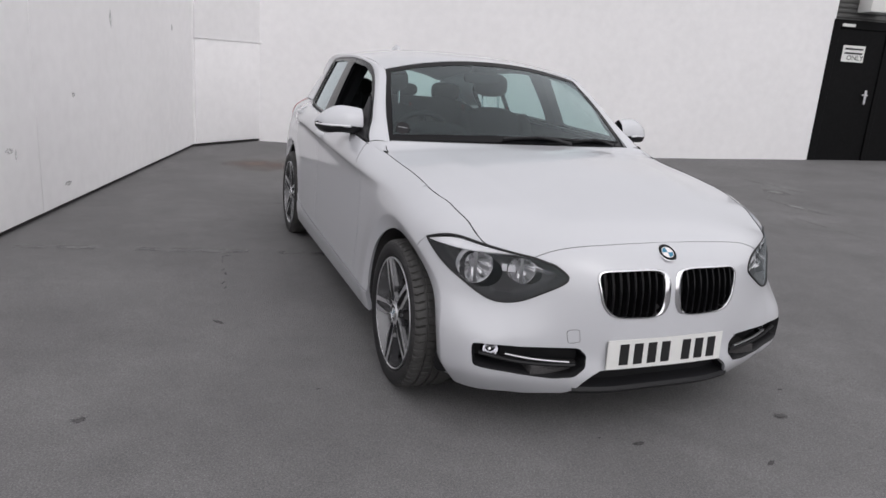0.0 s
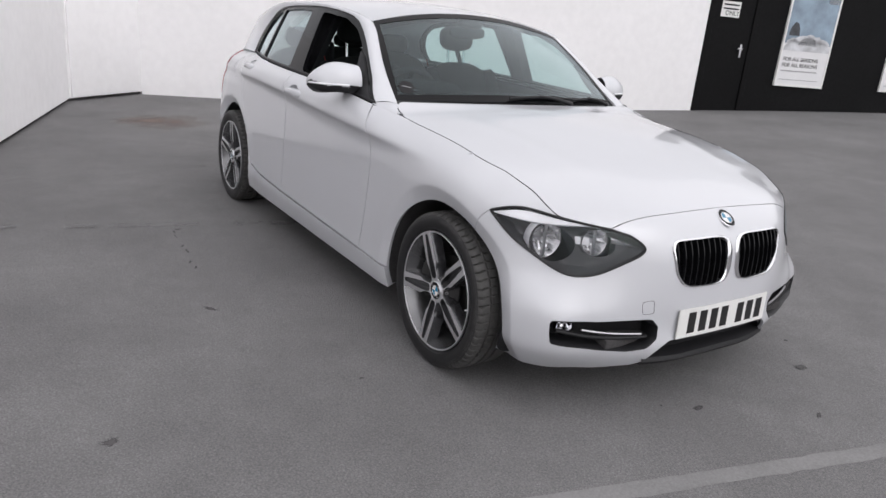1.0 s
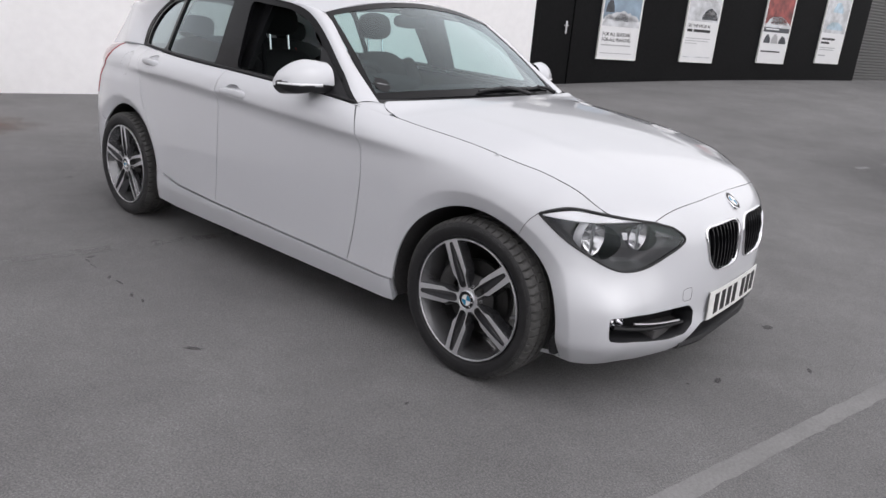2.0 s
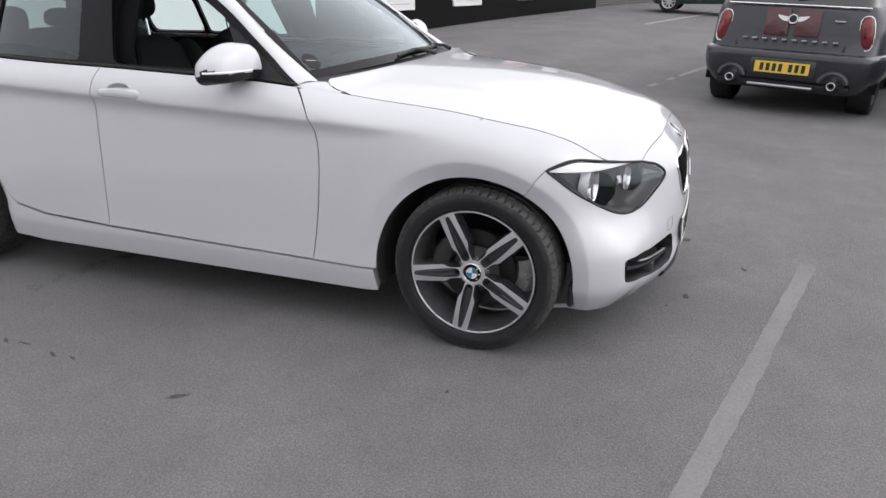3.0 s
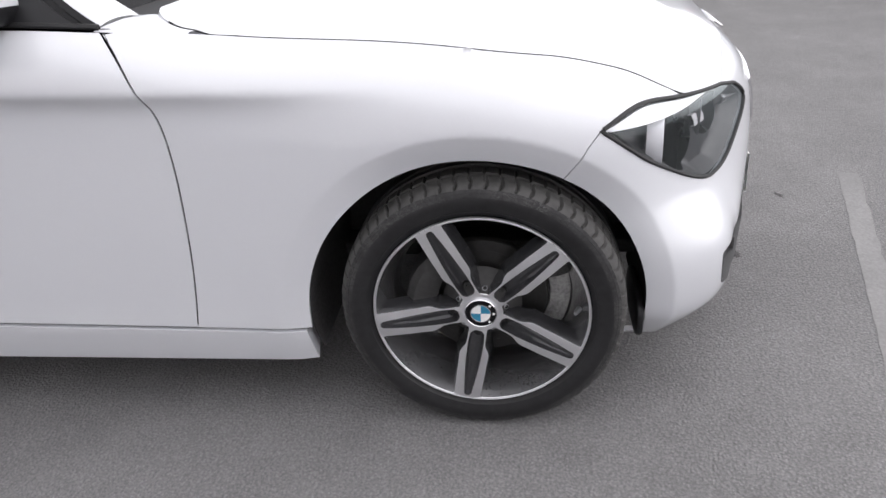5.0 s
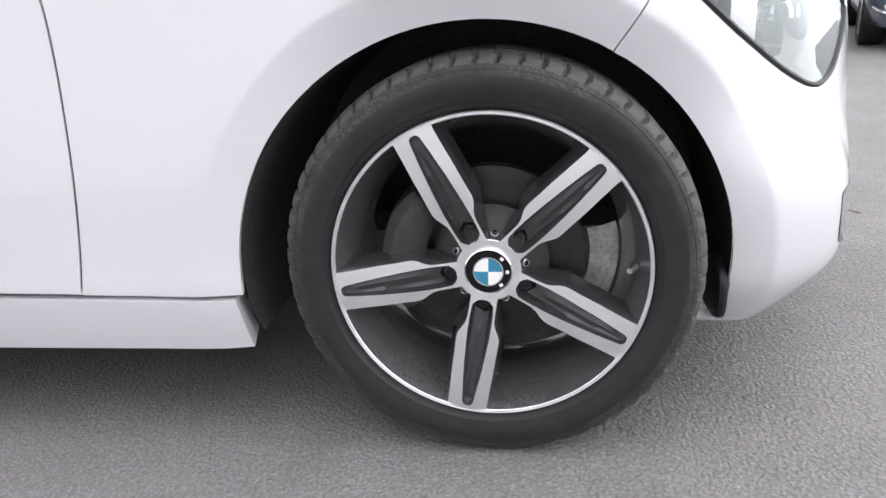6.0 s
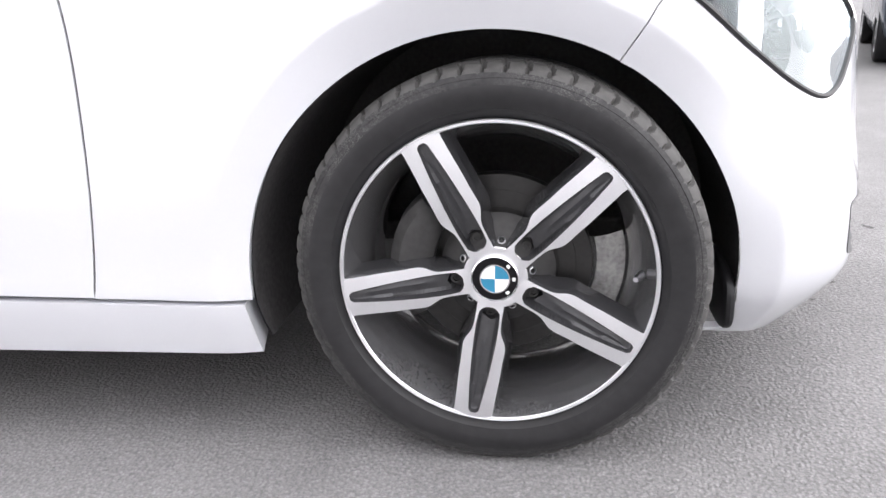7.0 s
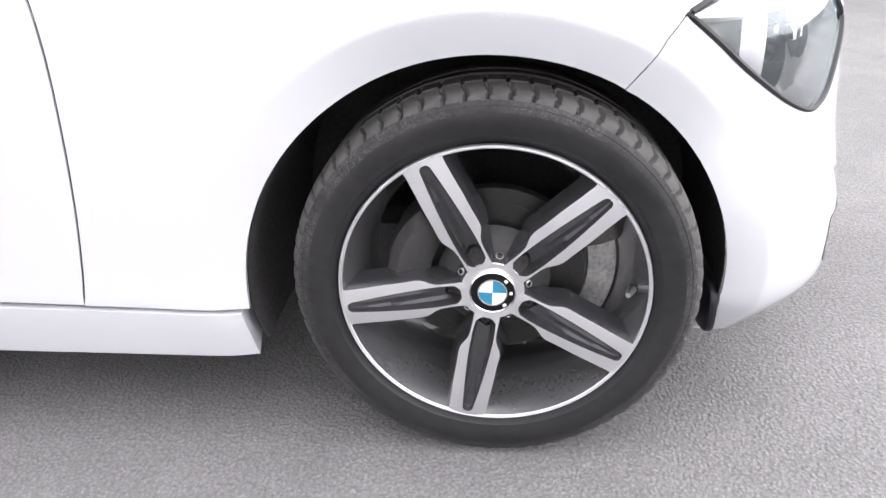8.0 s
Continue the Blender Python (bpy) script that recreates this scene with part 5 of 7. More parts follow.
def make_wheel(name):
    bm = bmesh.new()
    revolve(bm, [(0.2330, -0.0960), (0.2345, -0.1000), (0.2345, -0.1035), (0.2334, -0.1052), (0.2322, -0.1050), (0.2316, -0.1043), (0.2310, -0.1049), (0.2292, -0.1048), (0.2280, -0.1034)], 144, "x", mat=0)
    revolve(bm, [(0.2280, -0.1034), (0.2262, -0.0990), (0.2225, -0.0905), (0.2140, -0.0700), (0.2040, -0.0450), (0.1980, -0.0200), (0.1965, 0.0300), (0.2130, 0.0900)], 144, "x", mat=1)
    bmesh.ops.recalc_face_normals(bm, faces=bm.faces)
    bmesh.ops.reverse_faces(bm, faces=[f for f in bm.faces if f.material_index == 1 and f.normal.dot(Vector((0, f.calc_center_median().y, f.calc_center_median().z))) > 0])
    wheel = part(name, bm, [MACHINED, BARREL], car, "two-tone alloy wheel with five split spokes")
    for k in range(5):
        ob = new("spoke", SPOKE)
        ob.parent = wheel
        ob.matrix_local = Matrix.Rotation(2 * math.pi * k / 5, 4, "X")
    part("tyre", tyre_bm(), [RUBBER, WORNTREAD, SCUFFED], wheel, "black road tyre with worn shoulders")
    bm = bmesh.new()
    revolve(bm, [(0.0335, -0.0905), (0.0345, -0.0928), (0.0360, -0.0932), (0.0470, -0.0932), (0.0482, -0.0920)], 80, "x", mat=0)
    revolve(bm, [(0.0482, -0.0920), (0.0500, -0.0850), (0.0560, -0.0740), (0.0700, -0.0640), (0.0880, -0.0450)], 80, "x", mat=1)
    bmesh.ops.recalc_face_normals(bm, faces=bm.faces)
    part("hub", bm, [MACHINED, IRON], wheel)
    roundel("centre_cap", Matrix.Translation((-0.0950, 0, 0)) @ Matrix.Rotation(radians(-90), 4, "Z") @ Matrix.Rotation(radians(-9), 4, "Y"), 0.0345, wheel, True)
    for k in range(5):
        t = 2 * math.pi * k / 5
        m = Matrix.Rotation(t, 4, "X") @ Matrix.Translation((0, 0.0625, 0))
        bm = bmesh.new()
        revolve(bm, [(0.0005, -0.0690), (0.0042, -0.0690), (0.0046, -0.0730), (0.0070, -0.0732), (0.0080, -0.0715), (0.0084, -0.0600)], 18, "x", m)
        bmesh.ops.recalc_face_normals(bm, faces=bm.faces)
        part("wheel_bolt", bm, IRON, wheel)
        # small drilled hole in the web between two spokes
        m = Matrix.Rotation(t + math.pi / 5, 4, "X") @ Matrix.Translation((-0.0800, 0.0545, 0)) @ Matrix.Rotation(radians(-38), 4, "Z")
        bm = bmesh.new()
        revolve(bm, [(0.0062, 0.004), (0.0058, -0.0015), (0.0046, -0.0022), (0.0040, -0.0010)], 18, "x", m, 0)
        revolve(bm, [(0.0040, -0.0010), (0.0036, 0.0020), (0.0004, 0.0022)], 18, "x", m, 1)
        bmesh.ops.recalc_face_normals(bm, faces=bm.faces)
        part("hub_hole", bm, [SATIN, SEAL], wheel)
    m = Matrix.Rotation(radians(-100), 4, "X") @ Matrix.Translation((-0.088, 0.2030, 0)) @ Matrix.Rotation(radians(25), 4, "Z")
    bm = bmesh.new()
    revolve(bm, [(0.0005, -0.006), (0.0040, -0.006), (0.0045, -0.002), (0.0055, 0.002), (0.0065, 0.016)], 14, "x", m)
    bmesh.ops.recalc_face_normals(bm, faces=bm.faces)
    part("valve", bm, SATIN, wheel)
    bm = bmesh.new()
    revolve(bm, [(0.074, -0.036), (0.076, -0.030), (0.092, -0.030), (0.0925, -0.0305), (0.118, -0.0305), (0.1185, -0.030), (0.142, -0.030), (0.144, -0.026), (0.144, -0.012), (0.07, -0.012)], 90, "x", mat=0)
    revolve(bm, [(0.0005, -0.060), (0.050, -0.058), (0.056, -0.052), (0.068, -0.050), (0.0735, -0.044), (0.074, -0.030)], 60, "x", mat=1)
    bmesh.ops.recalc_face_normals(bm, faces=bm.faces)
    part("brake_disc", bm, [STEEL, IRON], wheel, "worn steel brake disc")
    return wheel


CALIPER_ANGLE = 8
wheel = make_wheel("wheel")
spots = ((-1, 0.0, -79, 1.3), (-1, WHEELBASE, -54, 1.0), (1, 0.0, 20, 1.3), (1, WHEELBASE, 47, 1.0))
for side, y, turn, camber in spots:
    m = Matrix.Translation((side * 0.755, y, 0.3165)) @ Matrix.Rotation(radians(camber) * -side, 4, "Y")
    if side > 0:
        m = m @ Matrix.Rotation(math.pi, 4, "Z")
    m = m @ Matrix.Rotation(radians(turn), 4, "X")
    if (side, y) == (-1, 0.0):
        wheel.matrix_local = m
    else:
        other = copy_thing(wheel, m)
    # caliper behind the spokes
    bm = bmesh.new()
    cal = Matrix.Translation((side * 0.755, y, 0.3165)) @ (Matrix.Rotation(math.pi, 4, "Z") if side > 0 else Matrix.Identity(4)) @ Matrix.Rotation(radians(CALIPER_ANGLE if side < 0 else 180 - CALIPER_ANGLE), 4, "X")
    sect = [(0.100, -0.062), (0.112, -0.072), (0.150, -0.074), (0.166, -0.060), (0.170, -0.02), (0.168, 0.02), (0.100, 0.02)]
    rows = []
    for t in np.linspace(-38, 38, 17):
        mm = cal @ Matrix.Rotation(radians(t), 4, "X")
        k = 1 - 0.25 * (abs(t) / 38) ** 4
        rows.append([bm.verts.new(mm @ Vector((x * k, 0.134 + (r - 0.134) * k, 0))) for r, x in sect])
    for p, q in zip(rows, rows[1:]):
        for k in range(7):
            bm.faces.new((p[k], p[(k + 1) % 7], q[(k + 1) % 7], q[k]))
    bm.faces.new(rows[0])
    bm.faces.new(rows[-1][::-1])
    bmesh.ops.recalc_face_normals(bm, faces=bm.faces)
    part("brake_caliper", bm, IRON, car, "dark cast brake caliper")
    # curved alloy shield beside the disc, opposite the caliper
    bm = bmesh.new()
    rows = []
    for t in np.linspace(-26, 13, 14):
        a = radians(180 - t)
        rows.append([bm.verts.new(Vector((side * (0.755 - x), y + r * math.cos(a), 0.3165 + r * math.sin(a)))) for x, r in ((0.004, 0.148), (-0.004, 0.150), (-0.006, 0.172), (0.0, 0.194), (0.008, 0.194))])
    for p, q in zip(rows, rows[1:]):
        for k in range(4):
            bm.faces.new((p[k], p[k + 1], q[k + 1], q[k]))
    bmesh.ops.recalc_face_normals(bm, faces=bm.faces)
    part("brake_shield", bm, CASTALLOY, car, "dirty pale alloy shield behind the wheel")

# cabin
bm = bmesh.new()
prof = [(0.66, 0.86), (0.70, 0.955), (0.86, 0.985), (1.00, 0.975), (1.08, 0.93), (1.10, 0.86), (1.03, 0.72), (0.98, 0.50), (0.66, 0.45)]
rows = [[bm.verts.new((x, y + 0.03 * (x / 0.7) ** 2, z - 0.02 * abs(x / 0.7) ** 3)) for y, z in prof] for x in np.linspace(-0.74, 0.74, 20)]
for p, q in zip(rows, rows[1:]):
    for k in range(len(prof) - 1):
        bm.faces.new((p[k], p[k + 1], q[k + 1], q[k]))
bmesh.ops.recalc_face_normals(bm, faces=bm.faces)
dash = part("dashboard", bm, TRIMGREY, car, "dark grey dashboard")
bm = bmesh.new()
blob(bm, (-0.37, 0.97, 0.985), (0.19, 0.13, 0.05), 2.4, 24, 12)
part("instrument_hood", bm, TRIMGREY, dash)
for x in (-0.64, 0.62):
    bm = bmesh.new()
    m = Matrix.Translation((x, 0.80, 0.962)) @ Matrix.Rotation(radians(8), 4, "X")
    revolve(bm, [(0.0005, 0.006), (0.032, 0.008), (0.042, 0.005), (0.045, 0.0)], 28, "z", m)
    part("speaker_grille", bm, BLACK, dash)
bm = bmesh.new()
wm = Matrix.Translation((-0.37, 1.20, 0.90)) @ Matrix.Rotation(radians(-66), 4, "X")
ring = [wm @ Vector((0.185 * math.cos(t), 0.185 * math.sin(t), 0)) for t in np.linspace(0, 2 * math.pi, 40, endpoint=False)]
tube(bm, ring, 0.016, 10, closed=True)
blob(bm, wm @ Vector((0, 0, -0.01)), (0.075, 0.03, 0.06), 2.4, 16, 10)
for a in (0, 180, 270):
    tube(bm, [wm @ Vector((0.05 * math.cos(radians(a)), 0.05 * math.sin(radians(a)), -0.01)), wm @ Vector((0.18 * math.cos(radians(a)), 0.18 * math.sin(radians(a)), 0))], 0.014, 8)
part("steering_wheel", bm, BLACK, car, "black three-spoke steering wheel")
bm = bmesh.new()
blob(bm, (0.0, 1.19, 1.275), (0.115, 0.022, 0.034), 3.0, 24, 14)
tube(bm, [(0, 1.185, 1.29), (0, 1.165, 1.335)], 0.012, 8)
part("rear_view_mirror", bm, BLACK, car, "black rear-view mirror")
bm = bmesh.new()
blob(bm, (0.0, 1.17, 1.325), (0.075, 0.05, 0.028), 3.0, 20, 10)
part("sensor_pod", bm, BLACK, car)


def seat(x, y, width=0.27):
    """A front seat: cushion, backrest with bolsters, headrest on two posts."""
    bm = bmesh.new()
    blob(bm, (x, y, 0.50), (width, 0.27, 0.10), 3.2, 28, 16)
    for s in (-1, 1):
        blob(bm, (x + s * (width - 0.04), y, 0.56), (0.055, 0.24, 0.06), 2.5, 16, 10)
    cushion = part("seat_cushion", bm, FABRIC, car, "black fabric seat")
    bm = bmesh.new()
    lean = Matrix.Rotation(radians(-18), 3, "X")
    blob(bm, (x, y + 0.30, 0.79), (width - 0.02, 0.075, 0.30), 3.0, 28, 20, turn=lean)
    for s in (-1, 1):
        blob(bm, (x + s * (width - 0.045), y + 0.265, 0.80), (0.05, 0.09, 0.26), 2.5, 16, 14, turn=lean)
    part("backrest", bm, FABRIC, car, "black fabric backrest")
    bm = bmesh.new()
    blob(bm, (x, y + 0.415, 1.225), (0.120, 0.050, 0.078), 2.8, 24, 16, turn=Matrix.Rotation(radians(-10), 3, "X"))
    head = part("headrest", bm, FABRIC, car)
    for s in (-1, 1):
        bm = bmesh.new()
        tube(bm, [(x + s * 0.06, y + 0.395, 1.03), (x + s * 0.06, y + 0.412, 1.19)], 0.007, 8)
        part("headrest_post", bm, CHROME, head)
    bm = bmesh.new()
    tube(bm, [(x + 0.17, y + 0.165 + 0.32 * t, 0.58 + 0.5 * t) for t in np.linspace(0, 1, 8)], 0.0022, 5)
    tube(bm, [(x - 0.17, y + 0.165 + 0.32 * t, 0.58 + 0.5 * t) for t in np.linspace(0, 1, 8)], 0.0022, 5)
    part("seat_stitching", bm, REDTHREAD, cushion)


seat(-0.36, 1.42)
seat(0.36, 1.42)
bm = bmesh.new()
blob(bm, (0, 2.30, 0.52), (0.66, 0.25, 0.10), 4, 32, 14)
blob(bm, (0, 2.58, 0.80), (0.64, 0.085, 0.30), 4, 32, 18, turn=Matrix.Rotation(radians(-20), 3, "X"))
bench = part("rear_bench", bm, FABRIC, car, "black fabric rear bench")
for x in (-0.36, 0.0, 0.36):
    bm = bmesh.new()
    blob(bm, (x, 2.68, 1.135), (0.12, 0.045, 0.070 if x else 0.05), 3, 20, 12)
    part("rear_headrest", bm, FABRIC, bench)
for side in (-1, 1):
    bm = bmesh.new()
    rows = [[bm.verts.new((side * (float(cabin_x(1.6, z)) - 0.03 + dx), 1.6 + dy, z)) for dx, dy in ((0, -0.09), (-0.05, -0.06), (-0.05, 0.06), (0, 0.09))] for z in np.linspace(1.0, 1.32, 8)]
    for p, q in zip(rows, rows[1:]):
        for k in range(3):
            bm.faces.new((p[k], p[k + 1], q[k + 1], q[k]))
    bmesh.ops.recalc_face_normals(bm, faces=bm.faces)
    part("pillar_lining", bm, TRIMGREY, car)
bm = bmesh.new()
tube(bm, [(-0.615, 1.60, 1.16), (-0.60, 1.62, 0.95), (-0.58, 1.66, 0.70)], 0.012, 6)
part("seat_belt", bm, TRIMGREY, car)
bm = bmesh.new()
box(bm, -0.13, 0.13, 1.05, 1.9, 0.24, 0.58, 0.04)
part("centre_console", bm, TRIMGREY, car)


# ---- the yard: ground, walls, posters ----
COS, SIN = math.cos(radians(15.5)), math.sin(radians(15.5))
tilt = spline((-6, -2.5, -0.8, 0.8, 1.5, 3.5, 5.9, 9), (-0.24, -0.24, -0.22, 0.02, 0.28, 0.68, 0.95, 1.0))
rise = spline((-60, 0.9, 1.2, 2.5, 4.2, 6.2, 10.5, 17.3, 30, 60), (0, 0, 0.012, 0.07, 0.15, 0.25, 0.41, 0.54, 0.62, 0.65))


def yard(u, v, z=0.0):
    """A place in the yard: u along the parking bays, v across them; z above the ground there."""
    return Vector((u * COS + v * SIN, -u * SIN + v * COS, float(ground_z(u, v)) + z))


def ground_z(u, v):
    """The yard rises gently towards the workshop and falls away a little on the other side."""
    u = np.asarray(u, float)
    return 0.012 + np.where(u < 0.9, 0.0, rise(np.minimum(u, 60))) * tilt(np.clip(v, -6, 9))


def asphalt():
    m = material("worn_asphalt", (0.197, 0.194, 0.195), 0.88, spread=0.0, spec=0.25)
    nodes, links = m.node_tree.nodes, m.node_tree.links
    b = nodes["Principled BSDF"]
    co = nodes.new("ShaderNodeTexCoord")

    def noise_(scale, detail, rough=0.55):
        n = nodes.new("ShaderNodeTexNoise")
        n.inputs["Scale"].default_value, n.inputs["Detail"].default_value, n.inputs["Roughness"].default_value = scale, detail, rough
        links.new(co.outputs["Object"], n.inputs["Vector"])
        return n

    def ranged(n, lo, hi, a, c):
        r = nodes.new("ShaderNodeMapRange")
        for key, val in (("From Min", lo), ("From Max", hi), ("To Min", a), ("To Max", c)):
            r.inputs[key].default_value = val
        links.new(n, r.inputs["Value"])
        return r.outputs[0]

    def times(p, q):
        k = nodes.new("ShaderNodeMath")
        k.operation = "MULTIPLY"
        links.new(p, k.inputs[0])
        links.new(q, k.inputs[1])
        return k.outputs[0]
    grit, grit2, patch, cloud, streak = noise_(150, 3, 0.7), noise_(420, 2), noise_(1.1, 5, 0.6), noise_(0.28, 4), noise_(6.0, 6, 0.7)
    chips = nodes.new("ShaderNodeTexVoronoi")
    chips.inputs["Scale"].default_value = 135
    links.new(co.outputs["Object"], chips.inputs["Vector"])
    f = times(ranged(grit.outputs["Fac"], 0.35, 0.65, 0.81, 1.19), ranged(grit2.outputs["Fac"], 0.35, 0.65, 0.86, 1.14))
    f = times(f, ranged(chips.outputs["Distance"], 0.0, 0.6, 1.16, 0.83))
    f = times(f, ranged(patch.outputs["Fac"], 0.3, 0.7, 0.88, 1.11))
    f = times(f, ranged(cloud.outputs["Fac"], 0.3, 0.7, 0.94, 1.06))
    f = times(f, ranged(streak.outputs["Fac"], 0.3, 0.75, 1.07, 0.90))
    tint = [n for n in nodes if n.bl_idname == "ShaderNodeMix"][0]
    links.new(f, tint.inputs[7])
    bp = nodes.new("ShaderNodeBump")
    bp.inputs["Strength"].default_value, bp.inputs["Distance"].default_value = 0.85, 0.0032
    add = nodes.new("ShaderNodeMath")
    add.operation = "SUBTRACT"
    links.new(grit.outputs["Fac"], add.inputs[0])
    links.new(chips.outputs["Distance"], add.inputs[1])
    links.new(add.outputs[0], bp.inputs["Height"])
    links.new(bp.outputs[0], b.inputs["Normal"])
    return m


ASPHALT = asphalt()
WALLWHITE = material("white_painted_render", (0.88, 0.87, 0.875), 0.75, spread=0.035, grain=9, broad=0.7, bump=0.0008, spec=0.3)
WALLBLACK = material("black_painted_board", (0.0065, 0.0065, 0.007), 0.7, spread=0.3, grain=20, broad=1.2, bump=0.0008, spec=0.10)
CLADDING = material("grey_ribbed_steel", (0.105, 0.105, 0.102), 0.6, spread=0.12, grain=25, broad=0.8)
WORNPAINT = material("worn_line_paint", (0.222, 0.219, 0.219), 0.85, spread=0.16, grain=120, broad=3, bump=0.001, spec=0.2)
OLDPAINT = material("nearly_gone_line_paint", (0.245, 0.242, 0.242), 0.85, spread=0.2, grain=60, broad=5, bump=0.001, spec=0.2)
BLACKPANE = material("dark_window_pane", (0.010, 0.010, 0.011), 0.08, spread=0.1)
LINEPAINT = material("white_line_paint", (0.38, 0.38, 0.375), 0.8, spread=0.22, grain=45, broad=4, bump=0.001, spec=0.2)
FADEDPAINT = material("faded_line_paint", (0.250, 0.249, 0.247), 0.8, spread=0.3, grain=30, broad=6, bump=0.001, spec=0.2)
STAIN = material("dark_ground_stain", (0.105, 0.103, 0.103), 0.85, spread=0.25, grain=80, broad=9, bump=0.002, spec=0.2)
PALESTAIN = material("pale_ground_scuff", (0.27, 0.27, 0.265), 0.9, spread=0.2, grain=80, broad=6, spec=0.2)
RUSTSTAIN = material("rusty_ground_stain", (0.22, 0.175, 0.155), 0.9, spread=0.2, grain=80, broad=6, spec=0.2)


def patchy(m, soft=True, low=0.42, high=0.62, scale=9.0, top=1.0):
    """Lets the ground show through a stain or worn paint: ragged, and thinner towards the rim of a stain."""
    nodes, links = m.node_tree.nodes, m.node_tree.links
    out, b = nodes["Material Output"], nodes["Principled BSDF"]
    co = nodes.new("ShaderNodeTexCoord")
    n = nodes.new("ShaderNodeTexNoise")
    n.inputs["Scale"].default_value, n.inputs["Detail"].default_value, n.inputs["Roughness"].default_value = scale, 7, 0.65
    links.new(co.outputs["Object"], n.inputs["Vector"])
    value = n.outputs["Fac"]
    if soft:
        gap = nodes.new("ShaderNodeVectorMath")
        gap.operation = "DISTANCE"
        flat = nodes.new("ShaderNodeVectorMath")
        flat.operation = "MULTIPLY"
        flat.inputs[1].default_value = (1, 1, 0)
        links.new(co.outputs["Generated"], flat.inputs[0])
        links.new(flat.outputs[0], gap.inputs[0])
        gap.inputs[1].default_value = (0.5, 0.5, 0)
        fall = nodes.new("ShaderNodeMath")
        fall.operation = "MULTIPLY_ADD"
        fall.inputs[1].default_value, fall.inputs[2].default_value = -0.9, 0.30
        links.new(gap.outputs["Value"], fall.inputs[0])
        add = nodes.new("ShaderNodeMath")
        add.operation = "ADD"
        links.new(value, add.inputs[0])
        links.new(fall.outputs[0], add.inputs[1])
        value = add.outputs[0]
    r = nodes.new("ShaderNodeMapRange")
    for key, val in (("From Min", low), ("From Max", high), ("To Min", 0.0), ("To Max", top)):
        r.inputs[key].default_value = val
    links.new(value, r.inputs["Value"])
    clear = nodes.new("ShaderNodeBsdfTransparent")
    mix = nodes.new("ShaderNodeMixShader")
    links.new(r.outputs[0], mix.inputs[0])
    links.new(clear.outputs[0], mix.inputs[1])
    links.new(b.outputs[0], mix.inputs[2])
    links.new(mix.outputs[0], out.inputs[0])


for m in (STAIN, PALESTAIN):
    patchy(m, True, 0.40, 0.70, 30.0, 0.85)
patchy(RUSTSTAIN, True, 0.35, 0.80, 2.5, 0.75)
patchy(OLDPAINT, False, 0.42, 0.62, 5.0, 0.7)

bm = bmesh.new()
us = [-160, -60, -20, -8, -4, -2, 0, 0.9] + [1.2 + 0.4 * i for i in range(48)] + [20.8, 22, 24, 26, 28, 30, 40, 60, 110, 220]
vsy = [-220, -60, -20, -10, -5, -3, -2] + [-1.5 + 0.25 * i for i in range(32)] + [6.5, 7, 8, 20, 60, 220]
made = [[bm.verts.new(yard(u, v)) for v in vsy] for u in us]
for p, q in zip(made, made[1:]):
    for k in range(len(vsy) - 1):
        bm.faces.new((p[k], q[k], q[k + 1], p[k + 1]))
tagged(part("ground", bm, ASPHALT), "worn grey asphalt car park with faded bay lines", "ground", kind="structure")


def strip(name, label, u0, v0, u1, v1, width, mat_, ragged=0.006, seed=1, gaps=(), high=0.004):
    """A painted or worn strip on the ground, with uneven edges."""
    rnd = random.Random(seed)
    bm = bmesh.new()
    n = max(6, int(math.hypot(u1 - u0, v1 - v0) / 0.06))
    d = Vector((u1 - u0, v1 - v0)).normalized()
    rows = []
    for i in range(n + 1):
        t = i / n
        u, v = u0 + (u1 - u0) * t, v0 + (v1 - v0) * t
        e = width / 2
        a, b = e + rnd.uniform(-ragged, ragged), e + rnd.uniform(-ragged, ragged)
        rows.append([bm.verts.new(yard(u - d.y * a, v + d.x * a, high)), bm.verts.new(yard(u + d.y * b, v - d.x * b, high))])
    for i, (p, q) in enumerate(zip(rows, rows[1:])):
        if any(g0 < i / n < g1 for g0, g1 in gaps):
            continue
        bm.faces.new((p[0], p[1], q[1], q[0]))
    ob = part(name, bm, mat_)
    return tagged(ob, label, "road marking", kind="structure")


strip("bay_line", "faded pale bay line on the asphalt", 0.80, -1.090, -5.5, -1.27, 0.070, WORNPAINT, 0.004, 1, (), 0.0012)
strip("bay_line", "white bay line between two parked cars", 5.62, -1.09, 15.2, -0.66, 0.10, LINEPAINT, 0.004, 2)
strip("bay_line", "broken white bay line", 5.75, 1.60, 12.0, 1.52, 0.07, FADEDPAINT, 0.006, 3, ((0.03, 0.09), (0.13, 0.16)))
strip("bay_line", "far white bay line", 12.9, 4.47, 19.0, 4.40, 0.09, LINEPAINT, 0.004, 4)
strip("bay_line", "white line across the bay ends", 9.85, -0.70, 8.75, -6.0, 0.10, LINEPAINT, 0.004, 5)
strip("bay_line", "barely visible old bay line", -3.2, 1.62, -0.9, 1.74, 0.09, OLDPAINT, 0.008, 6, ((0.2, 0.3), (0.62, 0.7)))


